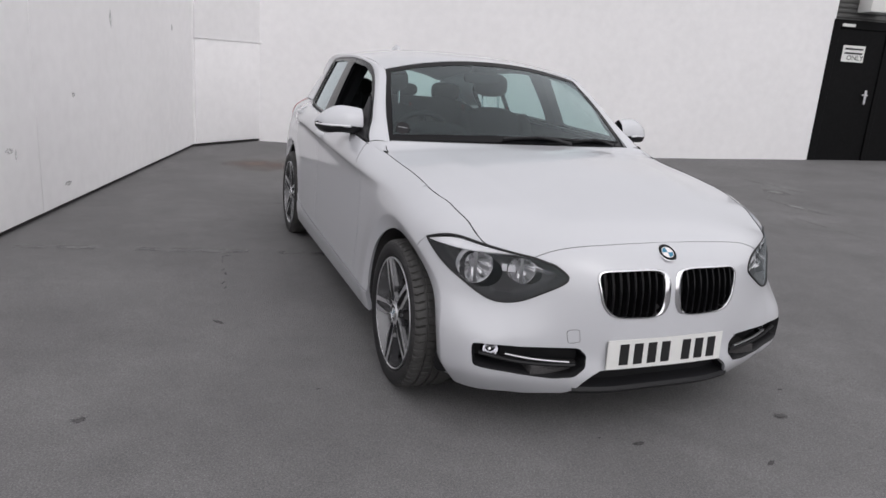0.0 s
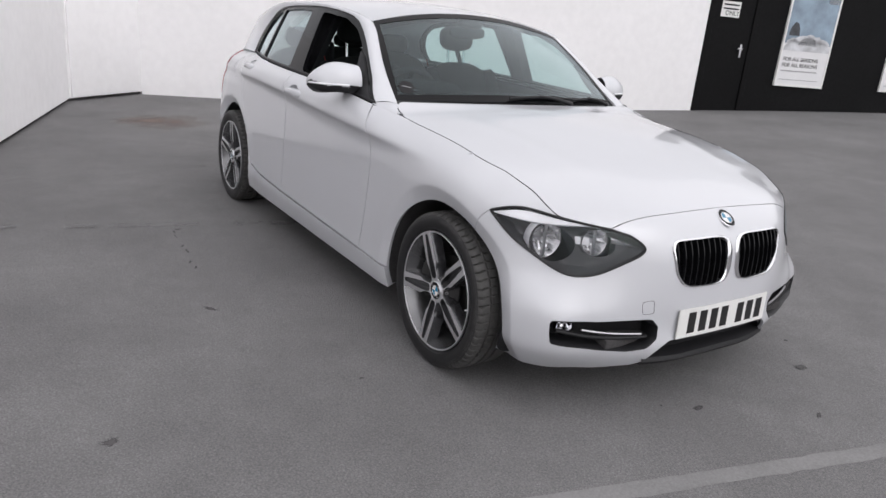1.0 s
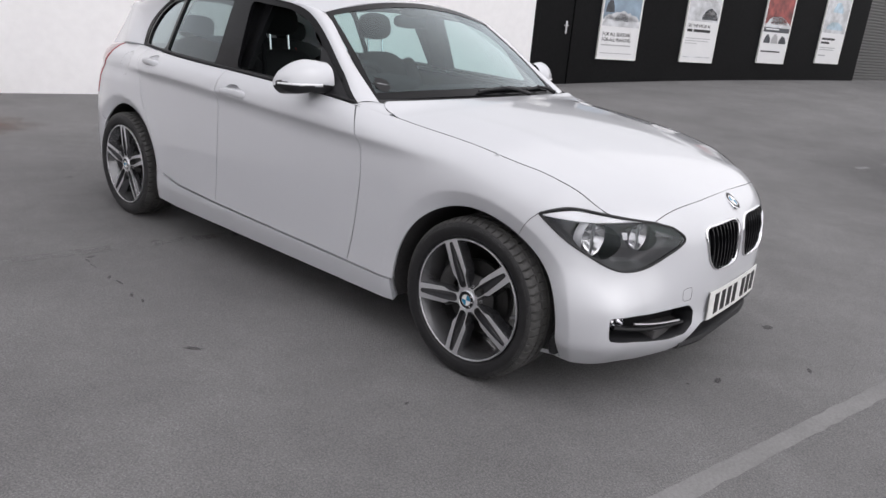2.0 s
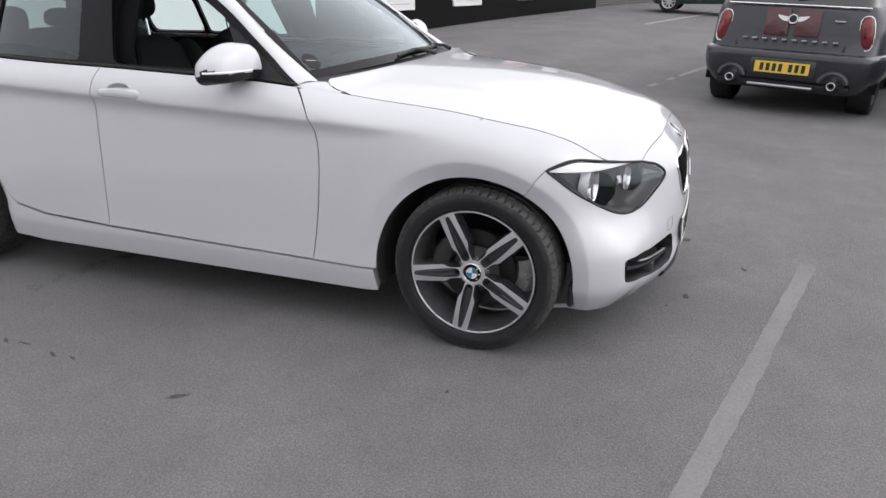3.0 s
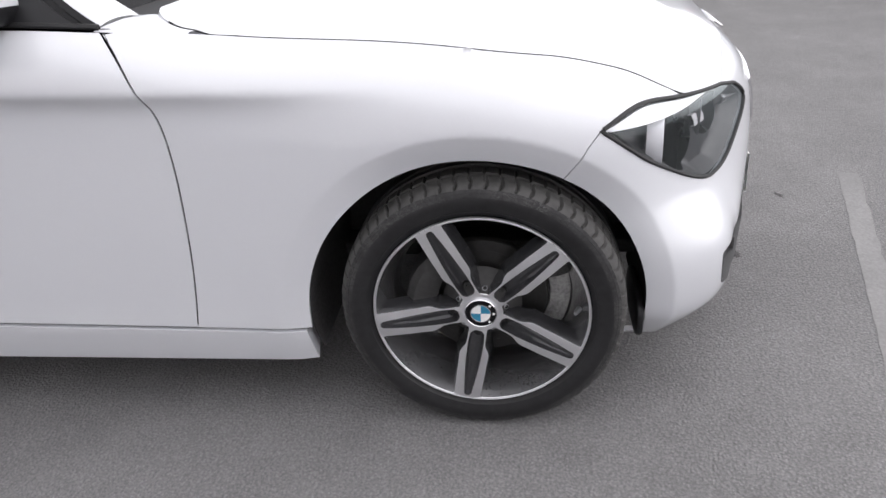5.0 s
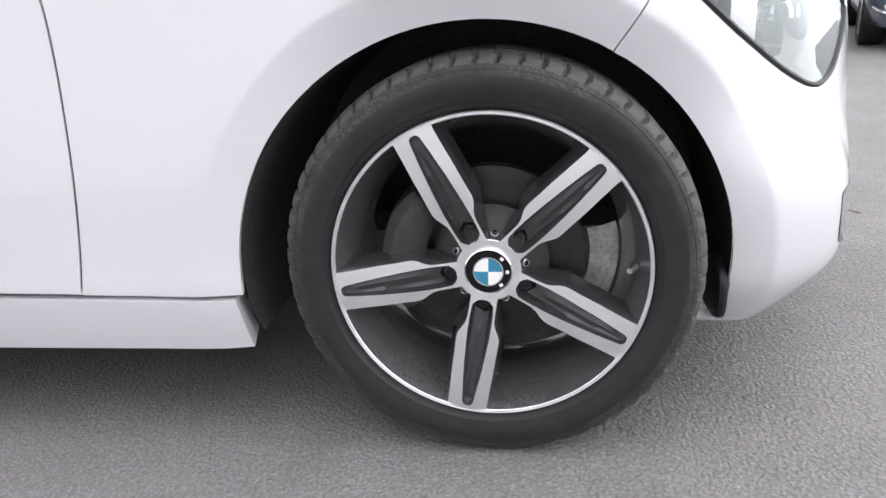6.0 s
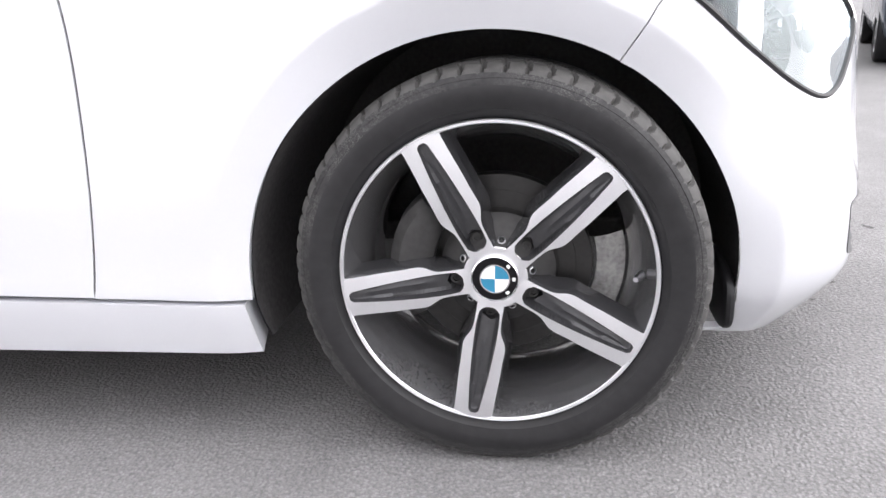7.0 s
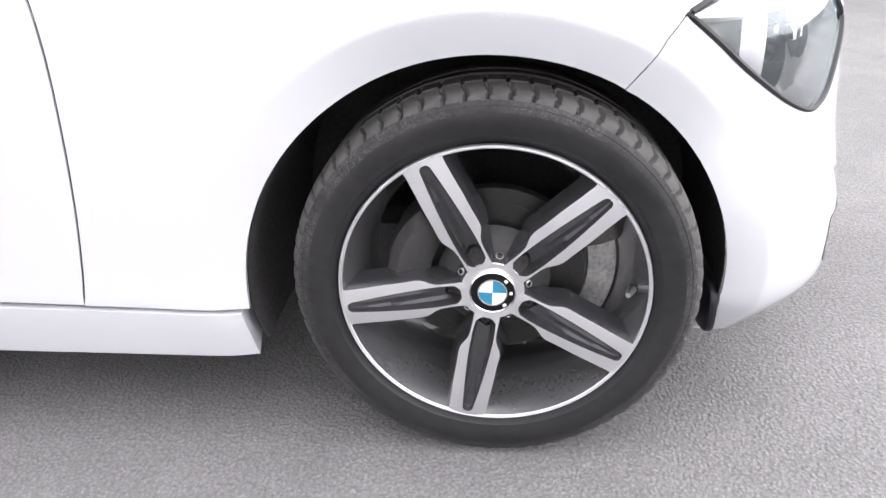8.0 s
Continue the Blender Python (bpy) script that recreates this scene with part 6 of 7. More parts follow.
def spot(name, label, u, v, ru, rv, mat_, seed, h=0.004, turn=0.0):
    """An irregular stain, thin on the ground."""
    rnd = random.Random(seed)
    h = 0.0012 if u < 0.75 else h
    bm = bmesh.new()
    ring = []
    for k in range(18):
        t = 2 * math.pi * k / 18
        r = rnd.uniform(0.6, 1.1)
        a, b = ru * r * math.cos(t), rv * r * math.sin(t)
        ring.append(bm.verts.new(yard(u + a * math.cos(turn) - b * math.sin(turn), v + a * math.sin(turn) + b * math.cos(turn), h)))
    bm.faces.new(ring)
    return tagged(part(name, bm, mat_), label, "stain", kind="structure")


for i, (u, v, ru, rv, mt, tn) in enumerate(((0.10, -0.73, 0.035, 0.016, STAIN, 0.4), (0.80, -0.50, 0.055, 0.030, STAIN, 0.2), (-0.04, -0.69, 0.012, 0.010, STAIN, 0.0), (-1.67, 0.39, 0.060, 0.016, STAIN, -0.6), (-1.86, 1.60, 0.035, 0.018, STAIN, 0.3), (-1.12, -0.33, 0.025, 0.010, STAIN, 0.1),
                                                (1.25, -1.55, 0.03, 0.012, STAIN, 0.1), (-0.30, -1.75, 0.05, 0.014, STAIN, 0.2), (-1.95, -0.62, 0.05, 0.03, STAIN, 1.0), (0.55, -0.86, 0.06, 0.01, STAIN, 0.8), (0.95, -0.25, 0.02, 0.012, STAIN, 0.5), (-1.75, 3.4, 0.05, 0.02, STAIN, 0.5))):
    spot("ground_stain", "small dark stain on the asphalt", u, v, ru, rv, mt, 20 + i, turn=tn)
spot("ground_stain", "rusty brown stain on the asphalt near the wall", -2.25, 5.65, 0.75, 0.55, RUSTSTAIN, 71)
for i, (u, v, ru, rv, tn) in enumerate(((4.15, 5.35, 0.06, 0.62, 0.28), (3.72, 4.0, 0.07, 0.55, 0.30), (3.45, 3.1, 0.03, 0.45, 0.25), (3.95, 4.9, 0.16, 0.25, 0.2))):
    spot("ground_scuff", "pale scuff across the asphalt", u, v, ru, rv, PALESTAIN, 80 + i, turn=tn)
# a broken hairline crack
rnd = random.Random(5)
u, v = -1.88, 1.55
for i in range(9):
    du, dv = 0.006 + rnd.uniform(-0.03, 0.03), -0.09
    if i % 3 != 2:
        spot("ground_crack", "hairline crack in the asphalt", u, v, 0.008, 0.045, STAIN, 60 + i, turn=rnd.uniform(-0.3, 0.3))
    u, v = u + du, v + dv


def wall(name, label, p, q, z0, z1, thick, mat_, panels=()):
    """A straight wall from p to q in plan, its face on that line, built of panels with open joints where they are given."""
    p, q = Vector(p), Vector(q)
    d = (q - p).normalized()
    n = Vector((-d.y, d.x))
    base = None
    cuts = [0.0, *panels, (q - p).length]
    for i, (a, b) in enumerate(zip(cuts, cuts[1:])):
        bm = bmesh.new()
        g = 0.003 if panels else 0.0
        m = Matrix(((d.x, n.x, 0, p.x), (d.y, n.y, 0, p.y), (0, 0, 1, 0), (0, 0, 0, 1)))
        box(bm, a + g, b - g, 0.0, thick, z0, z1, 0.004 if panels else 0.0, m, 1)
        ob = part(name if base is None else "wall_panel", bm, mat_, base)
        base = base or tagged(ob, label, "wall", kind="structure")
    return base


LC, BEND, BLK = (-1.385, 7.62), (-0.40, 8.50), (8.0, 5.82)
far_left = (LC[0] - 17.0 * SIN, LC[1] - 17.0 * COS)
wall("wall_west", "tall white painted yard wall with faint panel joints", far_left, LC, 0.05, 2.5, 0.25, WALLWHITE, (4.2, 8.3, 12.45))
wall("wall_corner", "white painted corner panel of the yard", LC, BEND, 0.05, 3.6, 0.25, WALLWHITE)
wall("wall_north", "tall white painted yard wall", BEND, BLK, -0.05, 3.6, 0.25, WALLWHITE)
bm = bmesh.new()
for p, q, zz in ((far_left, LC, 0.0), (LC, BEND, 0.0)):
    d = (Vector(q) - Vector(p)).normalized()
    n = Vector((-d.y, d.x))
    m = Matrix(((d.x, n.x, 0, p[0]), (d.y, n.y, 0, p[1]), (0, 0, 1, 0), (0, 0, 0, 1)))
    box(bm, 0, (Vector(q) - Vector(p)).length, 0.03, 0.22, -0.05, 0.055, 0.0, m)
tagged(part("wall_foot", bm, LINER, None), "dark recessed foot of the white wall", "wall", kind="structure")
# scuffs and drips on the west wall
MARK = material("grey_wall_scuff", (0.68, 0.68, 0.68), 0.8, spread=0.2)
patchy(MARK, True, 0.40, 0.75, 40.0, 0.9)
dw = Vector((SIN, COS))
wm_ = Matrix(((dw.x, -COS, 0, far_left[0]), (dw.y, SIN, 0, far_left[1]), (0, 0, 1, 0), (0, 0, 0, 1)))
for i, (a, z, ra, rz) in enumerate(((14.03, 1.54, 0.035, 0.11), (12.02, 0.57, 0.07, 0.025), (12.10, 0.53, 0.02, 0.05), (13.1, 0.9, 0.04, 0.03), (16.05, 1.55, 0.03, 0.06), (10.9, 0.8, 0.05, 0.12), (12.9, 0.20, 0.09, 0.025))):
    rnd = random.Random(90 + i)
    bm = bmesh.new()
    ring = []
    for k in range(16):
        t, r = 2 * math.pi * k / 16, rnd.uniform(0.6, 1.1)
        ring.append(bm.verts.new((ra * r * math.cos(t), rz * r * math.sin(t), 0)))
    bm.faces.new(ring)
    ob = tagged(part("wall_scuff", bm, MARK), "grey scuff on the white wall", "stain", kind="structure")
    ob.matrix_world = wm_ @ Matrix.Translation((a, -0.004, z)) @ Matrix.Rotation(radians(90), 4, "X")
# a shallow door leaf let into the corner panel
d = (Vector(BEND) - Vector(LC)).normalized()
n = Vector((-d.y, d.x))
cm = Matrix(((d.x, n.x, 0, LC[0]), (d.y, n.y, 0, LC[1]), (0, 0, 1, 0), (0, 0, 0, 1)))
ln = (Vector(BEND) - Vector(LC)).length
for z0, z1 in ((0.06, 1.46), (1.485, 3.6)):
    bm = bmesh.new()
    box(bm, 0.03, ln - 0.03, -0.022, 0.01, z0, z1, 0.006, cm, 2)
    tagged(part("wall_board", bm, WALLWHITE), "white painted board on the corner of the wall", "wall panel", kind="structure")
bm = bmesh.new()
box(bm, 0.02, ln + 0.02, -0.032, 0.0, 1.462, 1.484, 0.004, cm, 1)
tagged(part("trim", bm, WALLWHITE), "thin white ledge across the corner boards", "trim", kind="structure")

# black hoarding with a door, grey cladding above and beyond
wd = Vector((math.cos(radians(-16)), math.sin(radians(-16))))
wnrm = Vector((-wd.y, wd.x))
hoard = Matrix(((wd.x, wnrm.x, 0, BLK[0]), (wd.y, wnrm.y, 0, BLK[1]), (0, 0, 1, 0), (0, 0, 0, 1)))
HL = 11.05
bm = bmesh.new()
rows = [[bm.verts.new(hoard @ Vector((k, y, z))) for y, z in ((0, -0.1), (0, 2.44 + 0.042 * k), (0.12, 2.44 + 0.042 * k), (0.12, -0.1))] for k in (0.98, 1.2, 3.4, 5.8, 8.2, HL)]
for p, q in zip(rows, rows[1:]):
    for k in range(4):
        bm.faces.new((p[k], q[k], q[(k + 1) % 4], p[(k + 1) % 4]))
bm.faces.new(rows[0])
bm.faces.new(rows[-1][::-1])
bmesh.ops.recalc_face_normals(bm, faces=bm.faces)
tagged(part("wall_black", bm, WALLBLACK, smooth_faces=False), "black painted hoarding along the workshop", "wall", kind="structure")
bm = bmesh.new()
box(bm, -0.02, 0.10, -0.01, 0.12, 0.20, 2.46, 0.004, hoard, 1)
box(bm, 0.90, 0.985, -0.01, 0.12, 0.20, 2.48, 0.004, hoard, 1)
box(bm, 0.10, 0.90, -0.01, 0.12, 2.33, 2.46, 0.004, hoard, 1)
tagged(part("door_frame", bm, WALLBLACK), "black painted door frame", "door frame", kind="structure")
bm = bmesh.new()
box(bm, 0.105, 0.895, 0.012, 0.06, 0.27, 2.325, 0.004, hoard, 1)
door_1 = tagged(part("door_1", bm, WALLBLACK), "black painted service door with a white notice", "door", kind="structure")
bm = bmesh.new()
box(bm, 0.735, 0.775, -0.002, 0.014, 1.20, 1.42, 0.004, hoard, 1)
part("handle_plate", bm, SATIN, door_1, "silver handle plate")
bm = bmesh.new()
box(bm, 0.66, 0.765, -0.05, -0.03, 1.33, 1.352, 0.006, hoard, 2)
box(bm, 0.742, 0.765, -0.05, 0.0, 1.33, 1.352, 0.004, hoard, 1)
part("door_handle", bm, SATIN, door_1, "silver lever handle")
notice = None
bm = bmesh.new()
box(bm, 0.22, 0.59, 0.004, 0.011, 1.835, 2.085, 0.002, hoard, 1)
notice = tagged(part("notice", bm, WHITEPLASTIC), "white notice reading ONLY under two unreadable lines", "sign")
for z in (2.03, 1.965):
    bm = bmesh.new()
    box(bm, 0.255, 0.555, 0.001, 0.005, z - 0.012, z + 0.014, 0.0, hoard)
    part("text_bar", bm, INK, notice, smooth_faces=False)
face = hoard @ Matrix.Rotation(radians(90), 4, "X")
lettering("ONLY", 0.105, face @ Matrix.Translation((0.30, 1.865, -0.003)), INK, "notice_text", notice)
bm = bmesh.new()
box(bm, 0.12, 0.33, -0.03, -0.008, 2.355, 2.40, 0.004, hoard, 1)
tagged(part("door_light", bm, WHITEPLASTIC), "small white box over the service door", "lamp")

bm = bmesh.new()
n = 150
for k in range(n):
    z0 = 2.36 + 0.0
    z = 2.42 + k * 0.075
    if z > 3.5:
        break
    rows = [[bm.verts.new(hoard @ Vector((x, y, z + h))) for x in (-0.3, HL)] for y, h in ((0.15, 0.0), (0.13, 0.014), (0.13, 0.045), (0.15, 0.059), (0.15, 0.075))]
    for p, q in zip(rows, rows[1:]):
        bm.faces.new((p[0], p[1], q[1], q[0]))
for k in range(n):
    z = 0.30 + k * 0.075
    if z > 3.5:
        break
    rows = [[bm.verts.new(hoard @ Vector((x, y, z + h))) for x in (HL + 0.03, HL + 30)] for y, h in ((0.15, 0.0), (0.13, 0.014), (0.13, 0.045), (0.15, 0.059), (0.15, 0.075))]
    for p, q in zip(rows, rows[1:]):
        bm.faces.new((p[0], p[1], q[1], q[0]))
bmesh.ops.recalc_face_normals(bm, faces=bm.faces)
tagged(part("wall_cladding", bm, CLADDING, smooth_faces=False), "grey ribbed steel cladding of the workshop", "wall", kind="structure")
bm = bmesh.new()
box(bm, -0.3, HL + 30, 0.2, 0.5, -0.2, 3.6, 0.0, hoard)
tagged(part("workshop_wall", bm, CLADDING, smooth_faces=False), "plain grey wall behind the cladding", "wall", kind="structure")
bm = bmesh.new()
box(bm, 19.3, 27.0, 0.06, 0.128, 2.10, 2.18, 0.006, hoard, 1)
box(bm, 19.3, 19.4, 0.06, 0.128, 2.18, 3.5, 0.006, hoard, 1)
window_1 = tagged(part("window_1", bm, BLACK), "dark glazed opening high in the workshop wall", "window", kind="structure")
for k in range(4):
    bm = bmesh.new()
    box(bm, 19.41 + 1.9 * k, 21.28 + 1.9 * k, 0.085, 0.10, 2.185, 3.5, 0.0, hoard)
    part("pane", bm, BLACKPANE, window_1)
bm = bmesh.new()
box(bm, 0.40, 0.78, -0.20, 0.12, 2.58, 2.95, 0.02, hoard, 2)
tagged(part("wall_unit", bm, WHITEPLASTIC), "white wall unit over the service door", "ventilation unit")
for k in (11.9, 13.2):
    bm = bmesh.new()
    tube(bm, [hoard @ Vector((k + 3.5, 0.1, z)) for z in (2.9, 6.0)], 0.05, 8)
    tagged(part("downpipe", bm, WHITEPLASTIC), "pale downpipe on the workshop wall", "pipe")

SKYBLUE = material("poster_sky_print", (0.22, 0.29, 0.36), 0.4, spread=0.45, grain=3, broad=2.2)
PALE = material("poster_pale_print", (0.55, 0.56, 0.58), 0.4, spread=0.25, grain=6, broad=3)
DARKPRINT = material("poster_dark_print", (0.05, 0.055, 0.065), 0.4, spread=0.5, grain=9, broad=4)
REDPRINT = material("poster_red_print", (0.25, 0.05, 0.045), 0.4, spread=0.6, grain=8, broad=5)
BLUEPRINT = material("poster_blue_print", (0.40, 0.52, 0.60), 0.4, spread=0.25, grain=6, broad=3)
PAPER = material("poster_paper", (0.74, 0.74, 0.75), 0.35, spread=0.03, grain=30)
GREYINK = material("grey_ink", (0.40, 0.40, 0.41), 0.5, spread=0.05)


def poster(k0, z0, label, blocks, words, bars):
    """A framed poster on the hoarding: paper, printed fields, lines of words and plain bars."""
    bm = bmesh.new()
    box(bm, k0, k0 + 1.05, -0.030, -0.002, z0, z0 + 1.61, 0.006, hoard, 1)
    ob = tagged(part("poster", bm, PAPER), label, "poster", "posters on the hoarding")
    bm = bmesh.new()
    for a, b, c, e in ((k0 - 0.012, k0 + 0.022, z0 - 0.012, z0 + 1.622), (k0 + 1.028, k0 + 1.062, z0 - 0.012, z0 + 1.622), (k0 + 0.022, k0 + 1.028, z0 - 0.012, z0 + 0.022), (k0 + 0.022, k0 + 1.028, z0 + 1.588, z0 + 1.622)):
        box(bm, a, b, -0.038, 0.0, c, e, 0.003, hoard, 1)
    part("poster_frame", bm, WHITEPLASTIC, ob, "thin white frame")
    for x0, x1, a, b, mt, seed in blocks:
        bm = bmesh.new()
        if seed is None:
            box(bm, k0 + x0, k0 + x1, -0.033, -0.030, z0 + a, z0 + b, 0.0, hoard)
        else:
            rr = random.Random(seed)
            pts = [(x0 + (x1 - x0) * i / 14, b - (b - a) * 0.75 * abs(1 - i / 7) ** 2.2 * rr.uniform(0.8, 1.1) - rr.uniform(0, 0.15) * (b - a)) for i in range(15)] + [(x1, a), (x0, a)]
            solid(bm, pts, 0.003, lambda x, z, dd: hoard @ Vector((k0 + x, -0.036 + dd, z0 + z)))
            bmesh.ops.recalc_face_normals(bm, faces=bm.faces)
        part("printed_field", bm, mt, ob, smooth_faces=False)
    for text, x, z, size, mt in words:
        lettering(text, size, face @ Matrix.Translation((k0 + x, z0 + z, 0.0335)), mt, "poster_text", ob)
    for x0, x1, z, h, mt in bars:
        bm = bmesh.new()
        box(bm, k0 + x0, k0 + x1, -0.0335, -0.030, z0 + z, z0 + z + h, 0.0, hoard)
        part("text_bar", bm, mt, ob, smooth_faces=False)
    return ob


poster(1.58, 0.795, "white-framed poster of cars under a blue winter sky", [(0.03, 1.02, 0.72, 1.585, SKYBLUE, None), (0.03, 1.02, 0.60, 0.90, PALE, 8), (0.32, 0.72, 0.70, 0.86, DARKPRINT, 3), (0.06, 0.34, 0.72, 0.82, PALE, 4), (0.66, 0.99, 0.72, 0.83, PALE, 5), (0.08, 0.30, 0.85, 1.10, DARKPRINT, 12), (0.78, 1.0, 1.42, 1.56, PAPER, None)],
       [("FOR ALL SEASONS.", 0.07, 0.425, 0.092, INK), ("FOR ALL REASONS.", 0.07, 0.325, 0.092, INK)], [(0.07, 0.86, 0.245, 0.022, GREYINK), (0.07, 0.92, 0.10, 0.012, GREYINK)])
poster(3.98, 0.82, "white-framed poster with a pale car under the word VALUE", [(0.03, 1.02, 0.82, 1.585, PALE, None), (0.48, 0.98, 0.86, 1.10, DARKPRINT, 9), (0.50, 0.95, 0.90, 1.06, PAPER, 10)],
       [("VALUE", 0.10, 1.22, 0.27, GREYINK), ("SEE THE VALUE IN", 0.08, 0.70, 0.088, INK)], [(0.08, 0.24, 0.605, 0.055, INK), (0.28, 0.82, 0.605, 0.055, INK), (0.08, 0.85, 0.47, 0.014, GREYINK), (0.08, 0.80, 0.42, 0.014, GREYINK), (0.08, 0.45, 0.37, 0.014, GREYINK), (0.08, 0.95, 0.09, 0.02, PALE)])
poster(6.64, 0.885, "white-framed poster of a red car over dark panels", [(0.03, 1.02, 0.82, 1.585, REDPRINT, None), (0.03, 1.02, 0.78, 1.05, PALE, 13), (0.25, 0.85, 0.85, 1.2, REDPRINT, 6), (0.03, 1.02, 0.68, 0.81, DARKPRINT, None), (0.10, 0.34, 0.44, 0.64, DARKPRINT, 14), (0.38, 0.64, 0.44, 0.66, GREYINK, 15), (0.68, 0.96, 0.44, 0.62, DARKPRINT, 16)],
       [], [(0.08, 0.82, 0.24, 0.03, INK), (0.10, 0.60, 0.73, 0.03, PAPER)])
poster(9.02, 0.955, "white-framed pale blue poster with small print", [(0.03, 1.02, 0.72, 1.585, PALE, None), (0.16, 0.9, 0.80, 1.0, BLUEPRINT, 18), (0.30, 0.75, 1.20, 1.45, BLUEPRINT, 19)], [], [(0.08, 0.66, 0.55, 0.05, INK), (0.08, 0.45, 0.46, 0.05, INK), (0.08, 0.75, 0.36, 0.02, GREYINK), (0.08, 0.70, 0.31, 0.02, GREYINK), (0.08, 0.38, 0.17, 0.03, GREYINK)])


# ---- parked cars ----
def ring_body(levels, L, W, n=64, power=4.2):
    """Stacked rounded outlines: (height, front set-back, rear set-back, side set-back). Rear at y = 0, front at y = L."""
    bm = bmesh.new()
    rows = []
    for z, fr, re, sd in levels:
        a, b0, b1 = W / 2 - sd, re, L - fr
        cy, h = (b0 + b1) / 2, (b1 - b0) / 2
        row = []
        for k in range(n):
            t = 2 * math.pi * (k + 0.5) / n
            c, s = math.cos(t), math.sin(t)
            row.append(bm.verts.new((a * math.copysign(abs(c) ** (2 / power), c), cy + h * math.copysign(abs(s) ** (2 / power), s), z)))
        rows.append(row)
    for p, q in zip(rows, rows[1:]):
        for k in range(n):
            bm.faces.new((p[k], p[(k + 1) % n], q[(k + 1) % n], q[k]))
    bm.faces.new(rows[0][::-1])
    bm.faces.new(rows[-1])
    return bm


def simple_wheel(root, x, y, r, w, rim_mat, holes=8):
    sgn = 1 if x > 0 else -1
    bm = bmesh.new()
    revolve(bm, [(r * 0.66, 0), (r * 0.70, 0.006), (r * 0.88, 0.012), (r * 0.965, 0.0), (r, -0.03), (r, -w + 0.03), (r * 0.9, -w)], 48, "x", Matrix.Translation((x, y, r)) @ (Matrix.Identity(4) if sgn > 0 else Matrix.Rotation(math.pi, 4, "Z")))
    bmesh.ops.recalc_face_normals(bm, faces=bm.faces)
    tyre = part("wheel", bm, RUBBER, root, "road wheel")
    m = Matrix.Translation((x, y, r)) @ (Matrix.Identity(4) if sgn > 0 else Matrix.Rotation(math.pi, 4, "Z"))
    bm = bmesh.new()
    revolve(bm, [(r * 0.16, 0.004), (r * 0.20, -0.002), (r * 0.20, -0.03), (r * 0.05, -0.03)], 32, "x", m)
    revolve(bm, [(r * 0.70, 0.002), (r * 0.67, 0.006), (r * 0.60, -0.005), (r * 0.58, -0.05)], 48, "x", m)
    revolve(bm, [(0.001, 0.006), (r * 0.16, 0.004)], 24, "x", m)
    for k in range(holes):
        mm = m @ Matrix.Rotation(2 * math.pi * k / holes, 4, "X")
        box(bm, -0.02, 0.0, r * 0.15, r * 0.64, -r * 0.075, r * 0.075, 0.004, mm, 1)
    bmesh.ops.recalc_face_normals(bm, faces=bm.faces)
    part("rim", bm, rim_mat, tyre, "silver alloy rim")
    bm = bmesh.new()
    revolve(bm, [(0.001, -0.055), (r * 0.66, -0.05)], 32, "x", m)
    part("rim_backing", bm, LINER, tyre)


def pane(root, name, corners, mat_, thick=0.004):
    """A slightly thick four- or many-sided sheet through given corners."""
    c = [Vector(p) for p in corners]
    n = (c[1] - c[0]).cross(c[2] - c[0]).normalized()
    bm = bmesh.new()
    a = [bm.verts.new(p) for p in c]
    b = [bm.verts.new(p - n * thick) for p in c]
    bm.faces.new(a)
    bm.faces.new(b[::-1])
    for i in range(len(c)):
        j = (i + 1) % len(c)
        bm.faces.new((a[j], a[i], b[i], b[j]))
    return part(name, bm, mat_, root, smooth_faces=False)


GREYPAINT = material("dark_grey_car_paint", (0.030, 0.031, 0.037), 0.30, metal=0.25, coat=0.7, spread=0.05, grain=300)
STRIPE = material("dark_red_stripe", (0.070, 0.012, 0.018), 0.3, coat=1.0, spread=0.06)
BLUEPAINT = material("pale_blue_grey_car_paint", (0.115, 0.145, 0.195), 0.28, metal=0.25, coat=0.7, spread=0.05, grain=300)
DEEPRED = material("deep_red_lamp_plastic", (0.17, 0.006, 0.012), 0.10, coat=1.0, spread=0.25, grain=60)
DIMLAMP = material("dim_lamp_reflector", (0.24, 0.24, 0.25), 0.3, metal=0.6, spread=0.3, grain=90, broad=40)
GREENPAINT = material("dark_green_car_paint", (0.006, 0.032, 0.025), 0.25, coat=1.0, spread=0.05, grain=300)
BLACKGLASS = material("dark_tinted_window", (0.012, 0.013, 0.014), 0.05, coat=1.0, spread=0.1)
WHITEROOF = material("white_roof_paint", (0.7, 0.7, 0.7), 0.3, coat=1.0, spread=0.03)


def plate_on(root, x, y, z, facing, mat_, slant=0.0):
    m = Matrix.Translation((x, y, z)) @ (Matrix.Rotation(math.pi, 4, "Z") if facing > 0 else Matrix.Identity(4)) @ Matrix.Rotation(radians(slant), 4, "X")
    bm = bmesh.new()
    box(bm, -0.26, 0.26, -0.008, 0.0, -0.0555, 0.0555, 0.002, m, 1)
    pl = part("number_plate", bm, mat_, root, "number plate with plain dark bars")
    for k in (-0.19, -0.13, -0.07, -0.01, 0.085, 0.145, 0.205):
        bm = bmesh.new()
        box(bm, k - 0.018, k + 0.018, -0.010, -0.007, -0.038, 0.038, 0.0, m)
        part("plate_bar", bm, INK, pl, smooth_faces=False)


